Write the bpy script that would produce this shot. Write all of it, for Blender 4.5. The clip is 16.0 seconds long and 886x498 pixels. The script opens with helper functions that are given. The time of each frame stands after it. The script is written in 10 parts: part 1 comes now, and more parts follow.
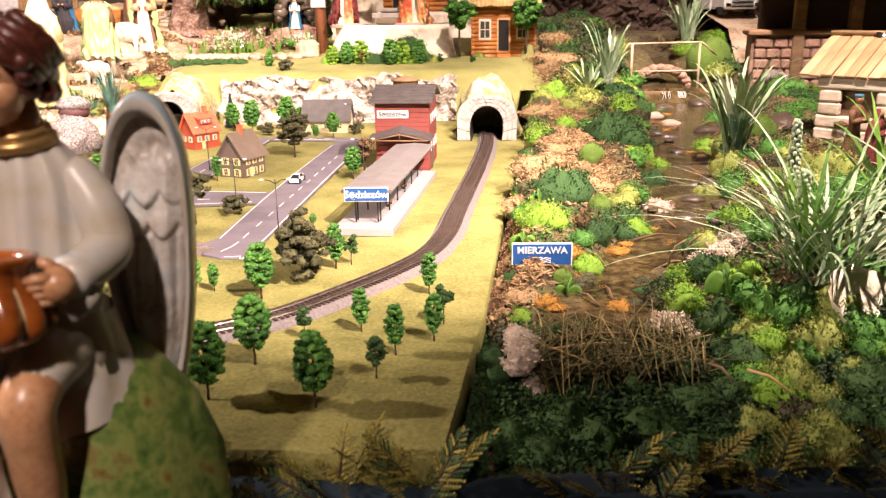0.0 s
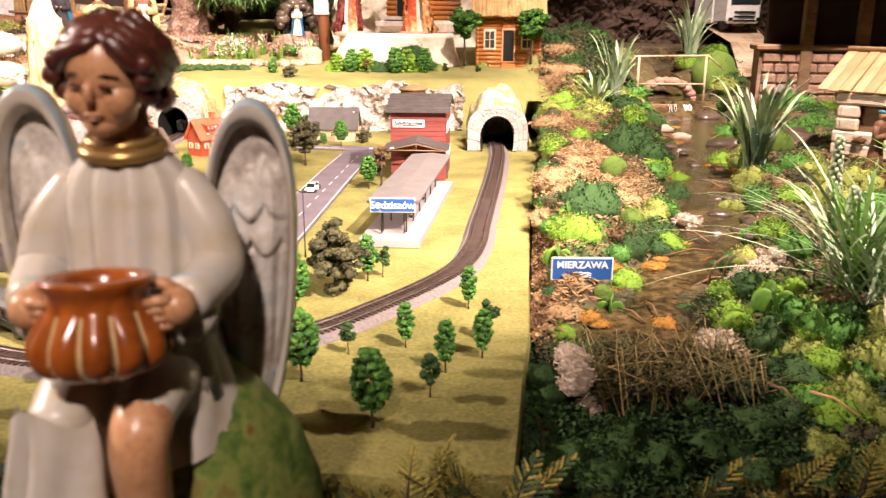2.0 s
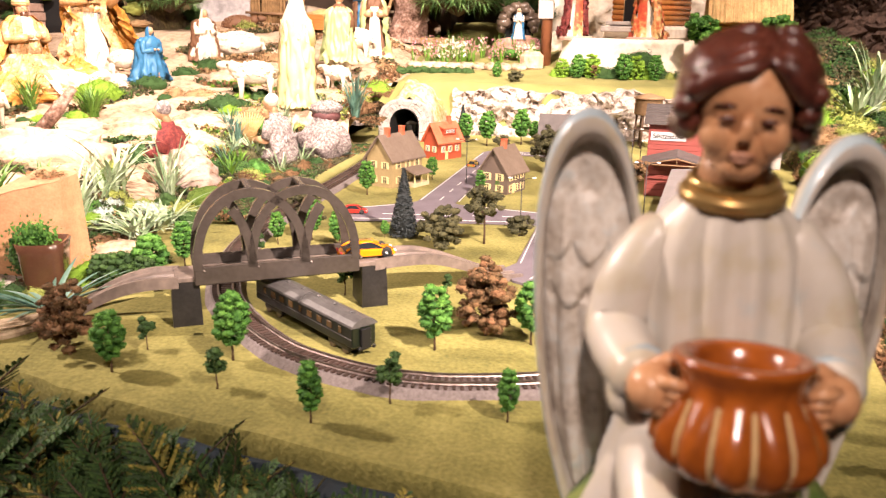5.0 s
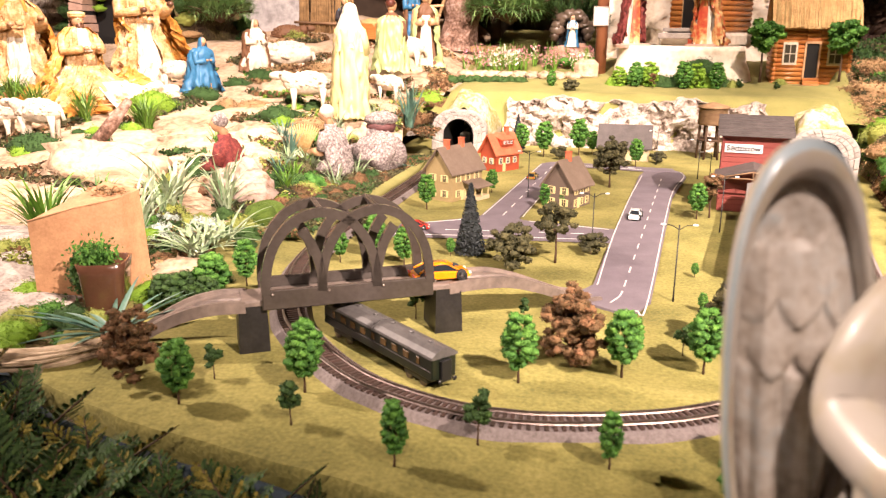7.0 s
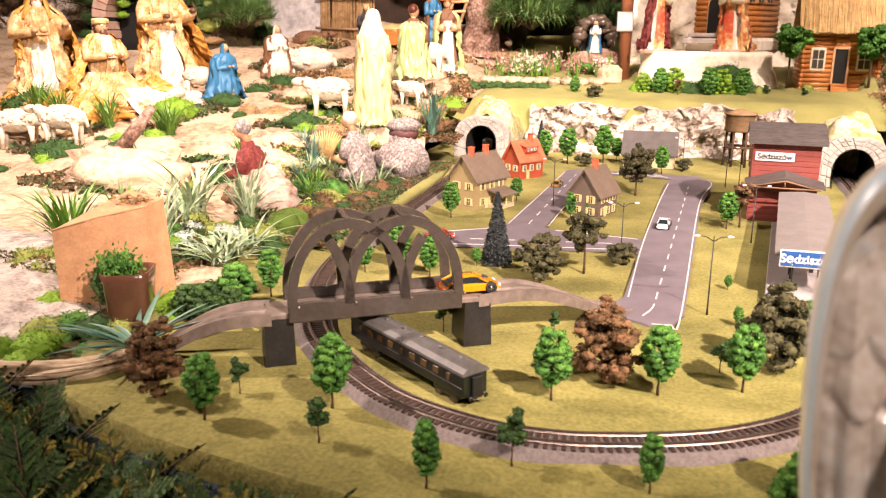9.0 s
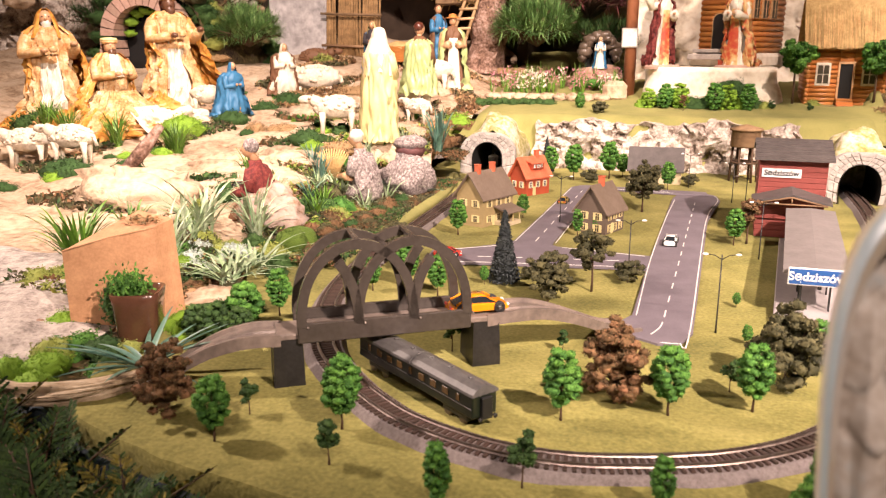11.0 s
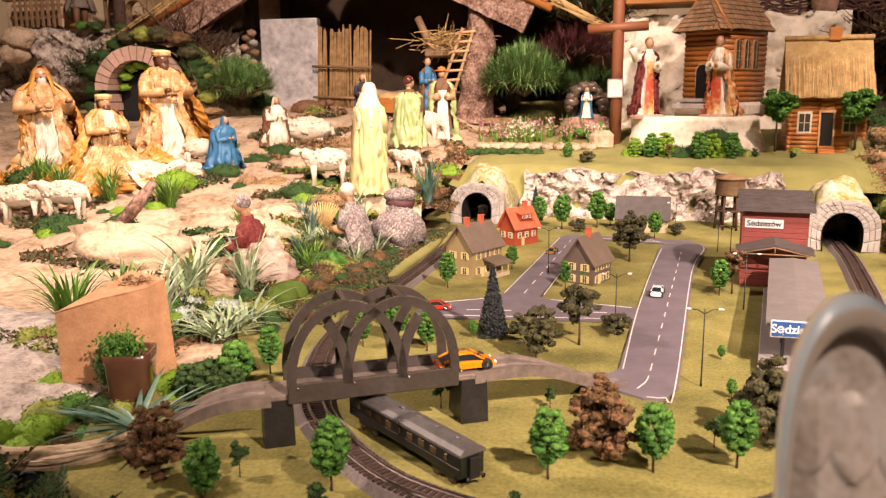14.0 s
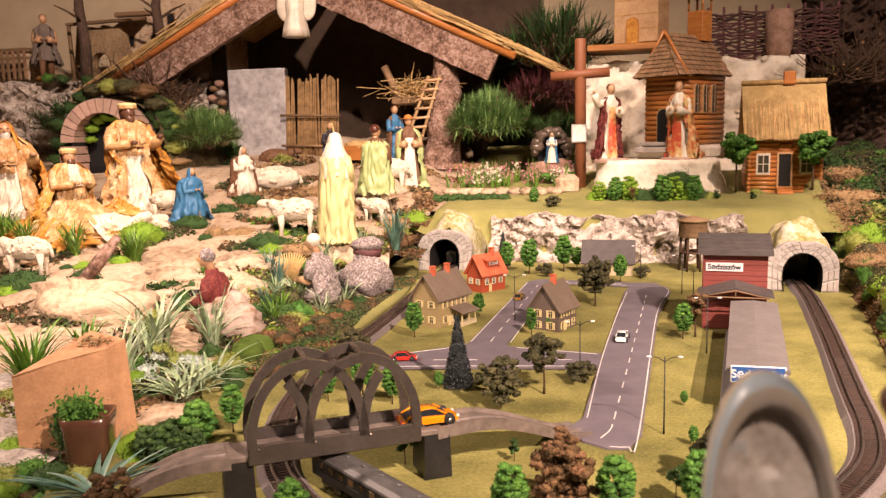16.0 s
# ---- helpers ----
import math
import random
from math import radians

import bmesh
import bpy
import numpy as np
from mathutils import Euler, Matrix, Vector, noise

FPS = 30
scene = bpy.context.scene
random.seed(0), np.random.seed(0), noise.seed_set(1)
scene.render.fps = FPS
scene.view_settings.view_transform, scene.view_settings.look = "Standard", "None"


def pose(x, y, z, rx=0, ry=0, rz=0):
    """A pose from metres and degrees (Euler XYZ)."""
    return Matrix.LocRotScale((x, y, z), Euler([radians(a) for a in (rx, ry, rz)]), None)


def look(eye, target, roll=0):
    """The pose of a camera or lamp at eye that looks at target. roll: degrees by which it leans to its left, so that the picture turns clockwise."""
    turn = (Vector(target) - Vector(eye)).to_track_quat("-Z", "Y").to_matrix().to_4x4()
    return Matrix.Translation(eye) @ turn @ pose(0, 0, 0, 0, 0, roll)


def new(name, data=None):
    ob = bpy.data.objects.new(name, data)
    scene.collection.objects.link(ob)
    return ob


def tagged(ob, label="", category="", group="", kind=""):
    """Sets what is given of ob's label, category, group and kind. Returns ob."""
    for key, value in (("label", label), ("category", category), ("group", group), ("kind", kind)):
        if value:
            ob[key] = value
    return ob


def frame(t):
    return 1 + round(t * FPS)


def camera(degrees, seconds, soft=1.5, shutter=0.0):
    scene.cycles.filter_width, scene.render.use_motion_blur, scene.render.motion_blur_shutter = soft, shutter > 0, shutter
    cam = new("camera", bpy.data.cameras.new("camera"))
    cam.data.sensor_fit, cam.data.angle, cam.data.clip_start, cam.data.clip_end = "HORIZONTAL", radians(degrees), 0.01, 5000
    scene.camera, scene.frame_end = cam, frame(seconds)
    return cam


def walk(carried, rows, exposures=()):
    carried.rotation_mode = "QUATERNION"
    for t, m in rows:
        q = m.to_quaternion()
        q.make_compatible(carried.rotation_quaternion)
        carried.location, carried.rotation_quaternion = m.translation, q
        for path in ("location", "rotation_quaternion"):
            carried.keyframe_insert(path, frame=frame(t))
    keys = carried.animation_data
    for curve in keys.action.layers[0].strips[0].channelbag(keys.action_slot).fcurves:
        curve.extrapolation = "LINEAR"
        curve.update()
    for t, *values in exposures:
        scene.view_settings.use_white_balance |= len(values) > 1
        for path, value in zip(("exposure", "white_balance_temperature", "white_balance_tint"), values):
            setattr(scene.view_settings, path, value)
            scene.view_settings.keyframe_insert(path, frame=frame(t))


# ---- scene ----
cam = camera(58.0, 16.0, soft=1.2, shutter=0.5)
# the near figure stands out of focus
cam.data.dof.use_dof, cam.data.dof.focus_distance, cam.data.dof.aperture_fstop = True, 1.3, 13.0
# the clip's camera is brighter at first
EXPOSURES = [(0, 0.63, 6700, 11), (3, 0.74, 6800, 11), (4.5, 0.76, 6800, 11), (7, 0.58, 6950, 12), (9, 0.42, 6950, 12), (11.5, 0.16, 7000, 13), (13, 0.0, 7200, 14), (16, -0.17, 7550, 17)]
PATH = [
    (0, (0.054, -0.093, 0.305), (0.088, 1.823, -0.266), -0.8),
    (0.5, (0.04, -0.088, 0.304), (0.121, 1.829, -0.262), -0.9),
    (1, (0.021, -0.077, 0.304), (0.133, 1.838, -0.26), -0.8),
    (1.5, (0.01, -0.072, 0.304), (0.122, 1.845, -0.254), -0.3),
    (2, (-0.008, -0.069, 0.304), (0.069, 1.852, -0.246), 0.2),
    (2.5, (-0.028, -0.062, 0.304), (-0.01, 1.862, -0.242), 0.4),
    (3, (-0.061, -0.043, 0.303), (-0.147, 1.88, -0.242), 0.8),
    (3.5, (-0.1, -0.027, 0.302), (-0.297, 1.886, -0.248), 1.3),
    (4, (-0.134, -0.02, 0.304), (-0.387, 1.885, -0.248), 1.5),
    (4.5, (-0.156, -0.021, 0.307), (-0.444, 1.88, -0.244), 1.2),
    (7, (-0.224, 0.028, 0.308), (-0.637, 1.911, -0.223), 0.4),
    (7.5, (-0.232, 0.036, 0.309), (-0.662, 1.916, -0.22), 0.3),
    (8, (-0.235, 0.042, 0.309), (-0.674, 1.921, -0.217), 0.2),
    (8.5, (-0.238, 0.044, 0.309), (-0.687, 1.921, -0.214), 0.3),
    (9, (-0.24, 0.044, 0.31), (-0.696, 1.921, -0.21), 0.3),
    (11.5, (-0.243, 0.041, 0.318), (-0.715, 1.926, -0.156), -0.0),
    (12, (-0.242, 0.038, 0.32), (-0.705, 1.928, -0.142), 0.0),
    (12.5, (-0.242, 0.036, 0.322), (-0.707, 1.928, -0.129), -0.1),
    (13, (-0.24, 0.034, 0.326), (-0.71, 1.929, -0.11), -0.2),
    (13.5, (-0.237, 0.033, 0.33), (-0.706, 1.935, -0.077), -0.3),
    (14, (-0.234, 0.031, 0.336), (-0.693, 1.94, -0.044), -0.5),
    (14.5, (-0.231, 0.032, 0.34), (-0.681, 1.948, -0.015), -0.8),
    (15, (-0.228, 0.033, 0.344), (-0.665, 1.956, 0.016), -1.1),
    (15.5, (-0.224, 0.032, 0.348), (-0.645, 1.963, 0.045), -1.3),
    (16, (-0.218, 0.03, 0.351), (-0.616, 1.97, 0.072), -1.4),
]
walk(cam, [(t, look(eye, target, roll)) for t, eye, target, roll in PATH], EXPOSURES)

# dim room, warm show lamps above the display, and two added fill spots
world = bpy.data.worlds.new("room_air")
scene.world = world
world.use_nodes = True
world.node_tree.nodes["Background"].inputs[0].default_value = (1.0, 0.86, 0.7, 1)
world.node_tree.nodes["Background"].inputs[1].default_value = 0.085


def spot(name, eye, target, watts, size, cone, colour=(1.0, 0.80, 0.73)):
    data = bpy.data.lights.new(name, "SPOT")
    data.energy, data.color, data.shadow_soft_size = watts, colour, size
    data.spot_size, data.spot_blend = radians(cone), 0.6
    ob = new(name, data)
    ob.matrix_world = look(eye, target)
    return ob


spot("show_spot_near", (0.78, -0.34, 1.45), (-0.58, 1.67, 0), 500, 0.016, 43.5)
spot("show_spot_left", (-1.7, 0.75, 1.1), (-0.74, 0.76, 0), 105, 0.04, 74)
spot("show_spot_back", (-0.6, 0.9, 2.0), (-1.66, 2.66, 0.30), 430, 0.03, 84)
spot("show_spot_church", (0.5, 1.0, 1.9), (0.11, 2.73, 0.34), 210, 0.03, 56)
spot("show_spot_river", (0.66, 0.62, 1.7), (0.86, 1.37, 0.0), 262, 0.03, 71)
# added fill: lifts the far end of the stream and the shed
spot("fill_spot_shed", (0.75, 1.5, 1.9), (0.98, 2.5, 0.15), 150, 0.03, 52)
# added fill before the display, brightens the angel and the left front
spot("fill_spot_front", (-0.14, -0.60, 1.10), (-0.56, 0.42, 0.06), 39, 0.03, 58)

# ---------- building tools ----------
class Shape:
    """Collects faces with materials, then becomes one mesh."""

    def __init__(self):
        self.v, self.f, self.m, self.s, self.mats = [], [], [], [], []

    def add(self, verts, faces, mat, smooth=False, M=None):
        if mat not in self.mats:
            self.mats.append(mat)
        k, i = len(self.v), self.mats.index(mat)
        self.v += [tuple(M @ Vector(p)) for p in verts] if M else [tuple(p) for p in verts]
        for f in faces:
            self.f.append([k + j for j in f])
            self.m.append(i)
            self.s.append(smooth)
        return self

    def box(self, c, size, mat, M=None, bev=0.0):
        hx, hy, hz = (s / 2 for s in size)
        b = min(bev, hx * 0.9, hy * 0.9, hz * 0.9)
        v, f = [], []
        if b <= 0:
            for z in (-hz, hz):
                v += [(-hx, -hy, z), (hx, -hy, z), (hx, hy, z), (-hx, hy, z)]
            f = [(3, 2, 1, 0), (4, 5, 6, 7), (0, 1, 5, 4), (1, 2, 6, 5), (2, 3, 7, 6), (3, 0, 4, 7)]
        else:
            key = {}
            for sx in (-1, 1):
                for sy in (-1, 1):
                    for sz in (-1, 1):
                        for a in range(3):
                            p = [sx * (hx - b), sy * (hy - b), sz * (hz - b)]
                            p[a] = (sx * hx, sy * hy, sz * hz)[a]
                            key[sx, sy, sz, a] = len(v)
                            v.append(tuple(p))
            q = ((-1, -1), (1, -1), (1, 1), (-1, 1))

            def K(a, s, o):
                sg = [0, 0, 0]
                sg[a], sg[(a + 1) % 3], sg[(a + 2) % 3] = s, o[0], o[1]
                return sg
            for a in range(3):
                for s in (-1, 1):
                    loop = [key[(*K(a, s, o), a)] for o in q]
                    f.append(loop if s > 0 else loop[::-1])
            for a in range(3):
                c1, c2 = (a + 1) % 3, (a + 2) % 3
                for s1 in (-1, 1):
                    for s2 in (-1, 1):
                        lo, hi = [0] * 3, [0] * 3
                        lo[a], hi[a] = -1, 1
                        lo[c1] = hi[c1] = s1
                        lo[c2] = hi[c2] = s2
                        loop = [key[(*lo, c1)], key[(*hi, c1)], key[(*hi, c2)], key[(*lo, c2)]]
                        f.append(loop if s1 * s2 < 0 else loop[::-1])
            for sx in (-1, 1):
                for sy in (-1, 1):
                    for sz in (-1, 1):
                        loop = [key[sx, sy, sz, a] for a in range(3)]
                        f.append(loop if sx * sy * sz > 0 else loop[::-1])
        v = [(p[0] + c[0], p[1] + c[1], p[2] + c[2]) for p in v]
        return self.add(v, f, mat, False, M)

    def loft(self, rings, mat, smooth=True, caps=True, closed=True, M=None):
        n = len(rings[0])
        v = [p for r in rings for p in r]
        f = []
        for i in range(len(rings) - 1):
            for j in range(n if closed else n - 1):
                a, b = i * n + j, i * n + (j + 1) % n
                f.append((a, b, b + n, a + n))
        if caps and closed:
            f.append(tuple(range(n))[::-1])
            f.append(tuple((len(rings) - 1) * n + j for j in range(n)))
        return self.add(v, f, mat, smooth, M)

    def lathe(self, profile, mat, n=16, c=(0, 0, 0), M=None, smooth=True, caps=True, folds=0, depth=0.0, sy=1.0):
        rings = []
        for r, z in profile:
            ring = []
            for j in range(n):
                a = math.tau * j / n
                k = r * (1 + depth * math.cos(folds * a)) if folds else r
                ring.append((c[0] + k * math.cos(a), c[1] + sy * k * math.sin(a), c[2] + z))
            rings.append(ring)
        return self.loft(rings, mat, smooth, caps, True, M)

    def tube(self, pts, radii, mat, n=8, M=None, smooth=True):
        pts = [Vector(p) for p in pts]
        if not isinstance(radii, (list, tuple)):
            radii = [radii] * len(pts)
        rings, side = [], None
        for i, p in enumerate(pts):
            d = (pts[min(i + 1, len(pts) - 1)] - pts[max(i - 1, 0)]).normalized()
            if side is None:
                side = d.orthogonal().normalized()
            side = (side - d * side.dot(d)).normalized()
            up = d.cross(side)
            rings.append([tuple(p + radii[i] * (side * math.cos(math.tau * j / n) + up * math.sin(math.tau * j / n))) for j in range(n)])
        return self.loft(rings, mat, smooth, True, True, M)

    def blob(self, c, r, mat, seg=14, rings=9, rough=0.0, scale=3.0, seed=0.0, M=None, smooth=True):
        rows = []
        for i in range(rings + 1):
            th = math.pi * min(max(i / rings, 0.015), 0.985)
            row = []
            for j in range(seg):
                a = math.tau * j / seg
                d = Vector((math.sin(th) * math.cos(a), math.sin(th) * math.sin(a), -math.cos(th)))
                k = 1 + rough * noise.noise(d * scale + Vector((seed, seed * 1.7, seed * 0.3))) if rough else 1
                row.append((c[0] + d.x * r[0] * k, c[1] + d.y * r[1] * k, c[2] + d.z * r[2] * k))
            rows.append(row)
        return self.loft(rows, mat, smooth, True, True, M)

    def leaves(self, centres, size, mat, rng, flat=0.0, long=1.0):
        """Many small four-cornered leaves, each a little folded."""
        v, f = [], []
        for p in centres:
            s = size * rng.uniform(0.6, 1.3)
            t = Vector((rng.gauss(0, 1), rng.gauss(0, 1), rng.gauss(0, 1) * (1 - flat))).normalized()
            u = t.orthogonal().normalized()
            u = (Matrix.Rotation(rng.uniform(0, math.tau), 3, t) @ u)
            w = t.cross(u)
            p = Vector(p)
            k = len(v)
            v += [tuple(p - t * s * long), tuple(p + u * s * 0.5 + w * s * 0.15), tuple(p + t * s * long), tuple(p - u * s * 0.5 + w * s * 0.15)]
            f += [(k, k + 1, k + 2), (k, k + 2, k + 3)]
        return self.add(v, f, mat)

    def blade(self, base, tip, sag, width, mat, n=5, rng=None, fold=0.25):
        """A grass or aloe blade: a folded strip that bows from base to tip."""
        b, t = Vector(base), Vector(tip)
        d = t - b
        side = d.cross(Vector((0, 0, 1)))
        side = side.normalized() if side.length > 1e-6 else Vector((1, 0, 0))
        v, f = [], []
        for i in range(n + 1):
            k = i / n
            p = b + d * k + Vector((0, 0, sag * 4 * k * (1 - k)))
            w = width * 0.5 * (1 - k ** 2.2) * (0.55 + 0.9 * min(k * 3, 1) * 0.5) + width * 0.02
            lift = Vector((0, 0, w * fold))
            v += [tuple(p - side * w + lift), tuple(p), tuple(p + side * w + lift)]
            if i:
                a = 3 * (i - 1)
                f += [(a, a + 1, a + 4, a + 3), (a + 1, a + 2, a + 5, a + 4)]
        return self.add(v, f, mat, True)

    def mesh(self, name):
        me = bpy.data.meshes.new(name)
        me.from_pydata(self.v, [], self.f)
        me.polygons.foreach_set("material_index", self.m)
        me.polygons.foreach_set("use_smooth", self.s)
        for m in self.mats:
            me.materials.append(m)
        me.update()
        return me


def part(name, shape, parent=None, label="", m=None):
    ob = new(name, shape if isinstance(shape, bpy.types.Mesh) else shape.mesh(name))
    if parent:
        ob.parent = parent
    if m is not None:
        ob.matrix_basis = m
    return tagged(ob, label) if label else ob


def thing(name, label, category, group="", m=None, kind=""):
    ob = new(name)
    ob.empty_display_size = 0.01
    if m is not None:
        ob.matrix_basis = m
    return tagged(ob, label, category, group, kind)


def single(name, shape, label, category, group="", m=None, kind=""):
    return tagged(part(name, shape, None, "", m), label, category, group, kind)


def smooth_path(points, step):
    """Catmull-Rom through the points, resampled at even steps."""
    P = [Vector(p) for p in points]
    P = [2 * P[0] - P[1]] + P + [2 * P[-1] - P[-2]]
    fine = []
    for i in range(1, len(P) - 2):
        for k in range(24):
            t = k / 24
            a, b, c, d = P[i - 1], P[i], P[i + 1], P[i + 2]
            fine.append(0.5 * (2 * b + (c - a) * t + (2 * a - 5 * b + 4 * c - d) * t * t + (3 * b - a - 3 * c + d) * t ** 3))
    fine.append(P[-2])
    out, carry = [fine[0]], 0.0
    for p, q in zip(fine, fine[1:]):
        L = (q - p).length
        while carry + L >= step:
            k = (step - carry) / L
            p = p.lerp(q, k)
            out.append(p.copy())
            L, carry = (q - p).length, 0.0
        carry += L
    return out


def strip(shape, path, section, mat, smooth=False, caps=True):
    """Sweeps a section of (across, up) along a path."""
    rings = []
    for i, p in enumerate(path):
        d = path[min(i + 1, len(path) - 1)] - path[max(i - 1, 0)]
        s = Vector((d.y, -d.x, 0)).normalized()
        rings.append([tuple(p + s * x + Vector((0, 0, z))) for x, z in section])
    return shape.loft(rings, mat, smooth, caps)


def bump_at(x, y, s, seed=0.0):
    return noise.noise(Vector((x * s, y * s, seed)))


def inside(x, y, poly):
    hit = False
    for (x1, y1), (x2, y2) in zip(poly, poly[1:] + poly[:1]):
        if (y1 > y) != (y2 > y) and x < (x2 - x1) * (y - y1) / (y2 - y1) + x1:
            hit = not hit
    return hit


def ramp(x, *stops):
    """Piecewise linear: stops of (at, value)."""
    if x <= stops[0][0]:
        return stops[0][1]
    for (a, u), (b, v) in zip(stops, stops[1:]):
        if x <= b:
            k = (x - a) / (b - a)
            return u + (v - u) * k * k * (3 - 2 * k)
    return stops[-1][1]

# ---------- materials ----------
def material(name, colours, scale=20.0, rough=0.7, metal=0.0, bump=0.3, fine=6.0, island=0.0, per_object=0.0, coat=0.0, sss=0.0, size=0.004, stretch=(1, 1, 1), alpha=None):
    """Colours blended by noise at two scales, with fine relief. island, per_object: how far pieces differ in brightness."""
    m = bpy.data.materials.new(name)
    m.use_nodes = True
    N, L = m.node_tree.nodes, m.node_tree.links
    b = N["Principled BSDF"]
    co = N.new("ShaderNodeTexCoord")
    mp = N.new("ShaderNodeMapping")
    mp.inputs["Scale"].default_value = stretch
    L.new(co.outputs["Object"], mp.inputs[0])
    n1 = N.new("ShaderNodeTexNoise")
    n1.inputs["Scale"].default_value, n1.inputs["Detail"].default_value, n1.inputs["Roughness"].default_value = scale, 6, 0.65
    L.new(mp.outputs[0], n1.inputs["Vector"])
    n2 = N.new("ShaderNodeTexNoise")
    n2.inputs["Scale"].default_value, n2.inputs["Detail"].default_value = scale * fine, 4
    L.new(mp.outputs[0], n2.inputs["Vector"])
    mix = N.new("ShaderNodeMath")
    mix.operation = "MULTIPLY_ADD"
    mix.inputs[1].default_value = 0.35
    L.new(n2.outputs["Fac"], mix.inputs[0])
    low = N.new("ShaderNodeMath")
    low.operation = "MULTIPLY"
    low.inputs[1].default_value = 0.65
    L.new(n1.outputs["Fac"], low.inputs[0])
    L.new(low.outputs[0], mix.inputs[2])
    cr = N.new("ShaderNodeValToRGB")
    k = len(colours)
    els = cr.color_ramp.elements
    while len(els) < k:
        els.new(0.5)
    for i, c in enumerate(colours):
        els[i].position = 0.36 + 0.28 * (i / (k - 1) if k > 1 else 0.5)
        els[i].color = (*c, 1)
    L.new(mix.outputs[0], cr.inputs[0])
    out = cr.outputs[0]
    if island or per_object:
        src = N.new("ShaderNodeNewGeometry").outputs["Random Per Island"] if island else N.new("ShaderNodeObjectInfo").outputs["Random"]
        rng = N.new("ShaderNodeMapRange")
        amount = island or per_object
        rng.inputs[3].default_value, rng.inputs[4].default_value = 1 - amount, 1 + amount
        L.new(src, rng.inputs[0])
        hsv = N.new("ShaderNodeHueSaturation")
        L.new(rng.outputs[0], hsv.inputs["Value"])
        hue = N.new("ShaderNodeMapRange")
        hue.inputs[3].default_value, hue.inputs[4].default_value = 0.5 + 0.03 * amount, 0.5 - 0.03 * amount
        L.new(src, hue.inputs[0])
        L.new(hue.outputs[0], hsv.inputs["Hue"])
        L.new(out, hsv.inputs["Color"])
        out = hsv.outputs[0]
    L.new(out, b.inputs["Base Color"])
    b.inputs["Roughness"].default_value, b.inputs["Metallic"].default_value = rough, metal
    b.inputs["Coat Weight"].default_value = coat
    if sss:
        b.inputs["Subsurface Weight"].default_value = sss
        b.inputs["Subsurface Radius"].default_value = (0.01, 0.006, 0.004)
        b.inputs["Subsurface Scale"].default_value = 0.3
    if bump:
        bp = N.new("ShaderNodeBump")
        bp.inputs["Strength"].default_value, bp.inputs["Distance"].default_value = bump, size
        L.new(mix.outputs[0], bp.inputs["Height"])
        L.new(bp.outputs[0], b.inputs["Normal"])
    return m


def plain(name, colour, rough=0.5, **kw):
    dark = tuple(c * 0.82 for c in colour)
    return material(name, [dark, colour], kw.pop("scale", 60.0), rough, bump=kw.pop("bump", 0.1), size=kw.pop("size", 0.0015), **kw)


felt = material("grass_mat", [(0.115, 0.110, 0.027), (0.185, 0.172, 0.045), (0.255, 0.232, 0.066), (0.33, 0.295, 0.098)], 8, 0.95, bump=0.8, fine=30, size=0.004)
felt_back = material("grass_mat_far", [(0.17, 0.17, 0.05), (0.29, 0.27, 0.09)], 9, 0.95, bump=0.4, fine=60, size=0.003)
board_edge = plain("board_edge", (0.16, 0.1, 0.04), 0.8)
clay = material("brown_clay", [(0.16, 0.10, 0.055), (0.30, 0.20, 0.11), (0.40, 0.29, 0.17)], 12, 0.9, bump=0.6, fine=8, size=0.006)
sand = material("sandy_paper", [(0.22, 0.14, 0.08), (0.46, 0.34, 0.23), (0.56, 0.45, 0.335)], 9, 0.9, bump=1.0, fine=9, size=0.012)
soil = material("mossy_soil", [(0.02, 0.014, 0.008), (0.07, 0.045, 0.02), (0.09, 0.075, 0.025), (0.20, 0.13, 0.06)], 14, 0.95, bump=0.9, fine=8, size=0.01)
# dark green moss, its colour lowered further for the blocked light
dark_floor = material("shaded_moss_floor", [(0.004, 0.010, 0.005), (0.012, 0.028, 0.012), (0.03, 0.045, 0.015)], 25, 0.9, bump=0.8, size=0.006)
cloth_blue = material("blue_cloth", [(0.001, 0.007, 0.012), (0.002, 0.018, 0.033)], 12, 0.85, bump=0.4, size=0.006)
ballast = material("track_bed", [(0.12, 0.10, 0.095), (0.24, 0.205, 0.20)], 300, 0.9, bump=0.5, size=0.001)
sleeper_mat = plain("brown_sleeper", (0.05, 0.028, 0.02), 0.7, per_object=0.25)
steel = material("rail_steel", [(0.16, 0.12, 0.10), (0.36, 0.31, 0.28)], 120, 0.45, 0.9, bump=0.05, size=0.0005)
asphalt = material("card_road", [(0.13, 0.11, 0.13), (0.19, 0.165, 0.19)], 25, 0.7, bump=0.1, fine=20, size=0.0005)
white_line = plain("road_white", (0.75, 0.73, 0.70), 0.6)
kerb_grey = plain("grey_plastic", (0.36, 0.33, 0.33), 0.6)
roof_grey = material("platform_roof_grey", [(0.15, 0.135, 0.13), (0.20, 0.18, 0.175)], 40, 0.65, bump=0.1, size=0.0006)
bridge_mat = material("bridge_brown_plastic", [(0.040, 0.033, 0.028), (0.064, 0.053, 0.046)], 30, 0.24, bump=0.08, size=0.0008)
deck_mat = material("bridge_track_worn", [(0.10, 0.08, 0.07), (0.24, 0.19, 0.16)], 22, 0.45, bump=0.15, stretch=(1, 1, 1), size=0.0008)
pier_mat = material("pier_black_plastic", [(0.008, 0.008, 0.008), (0.024, 0.022, 0.022)], 55, 0.38, bump=0.5, size=0.001)
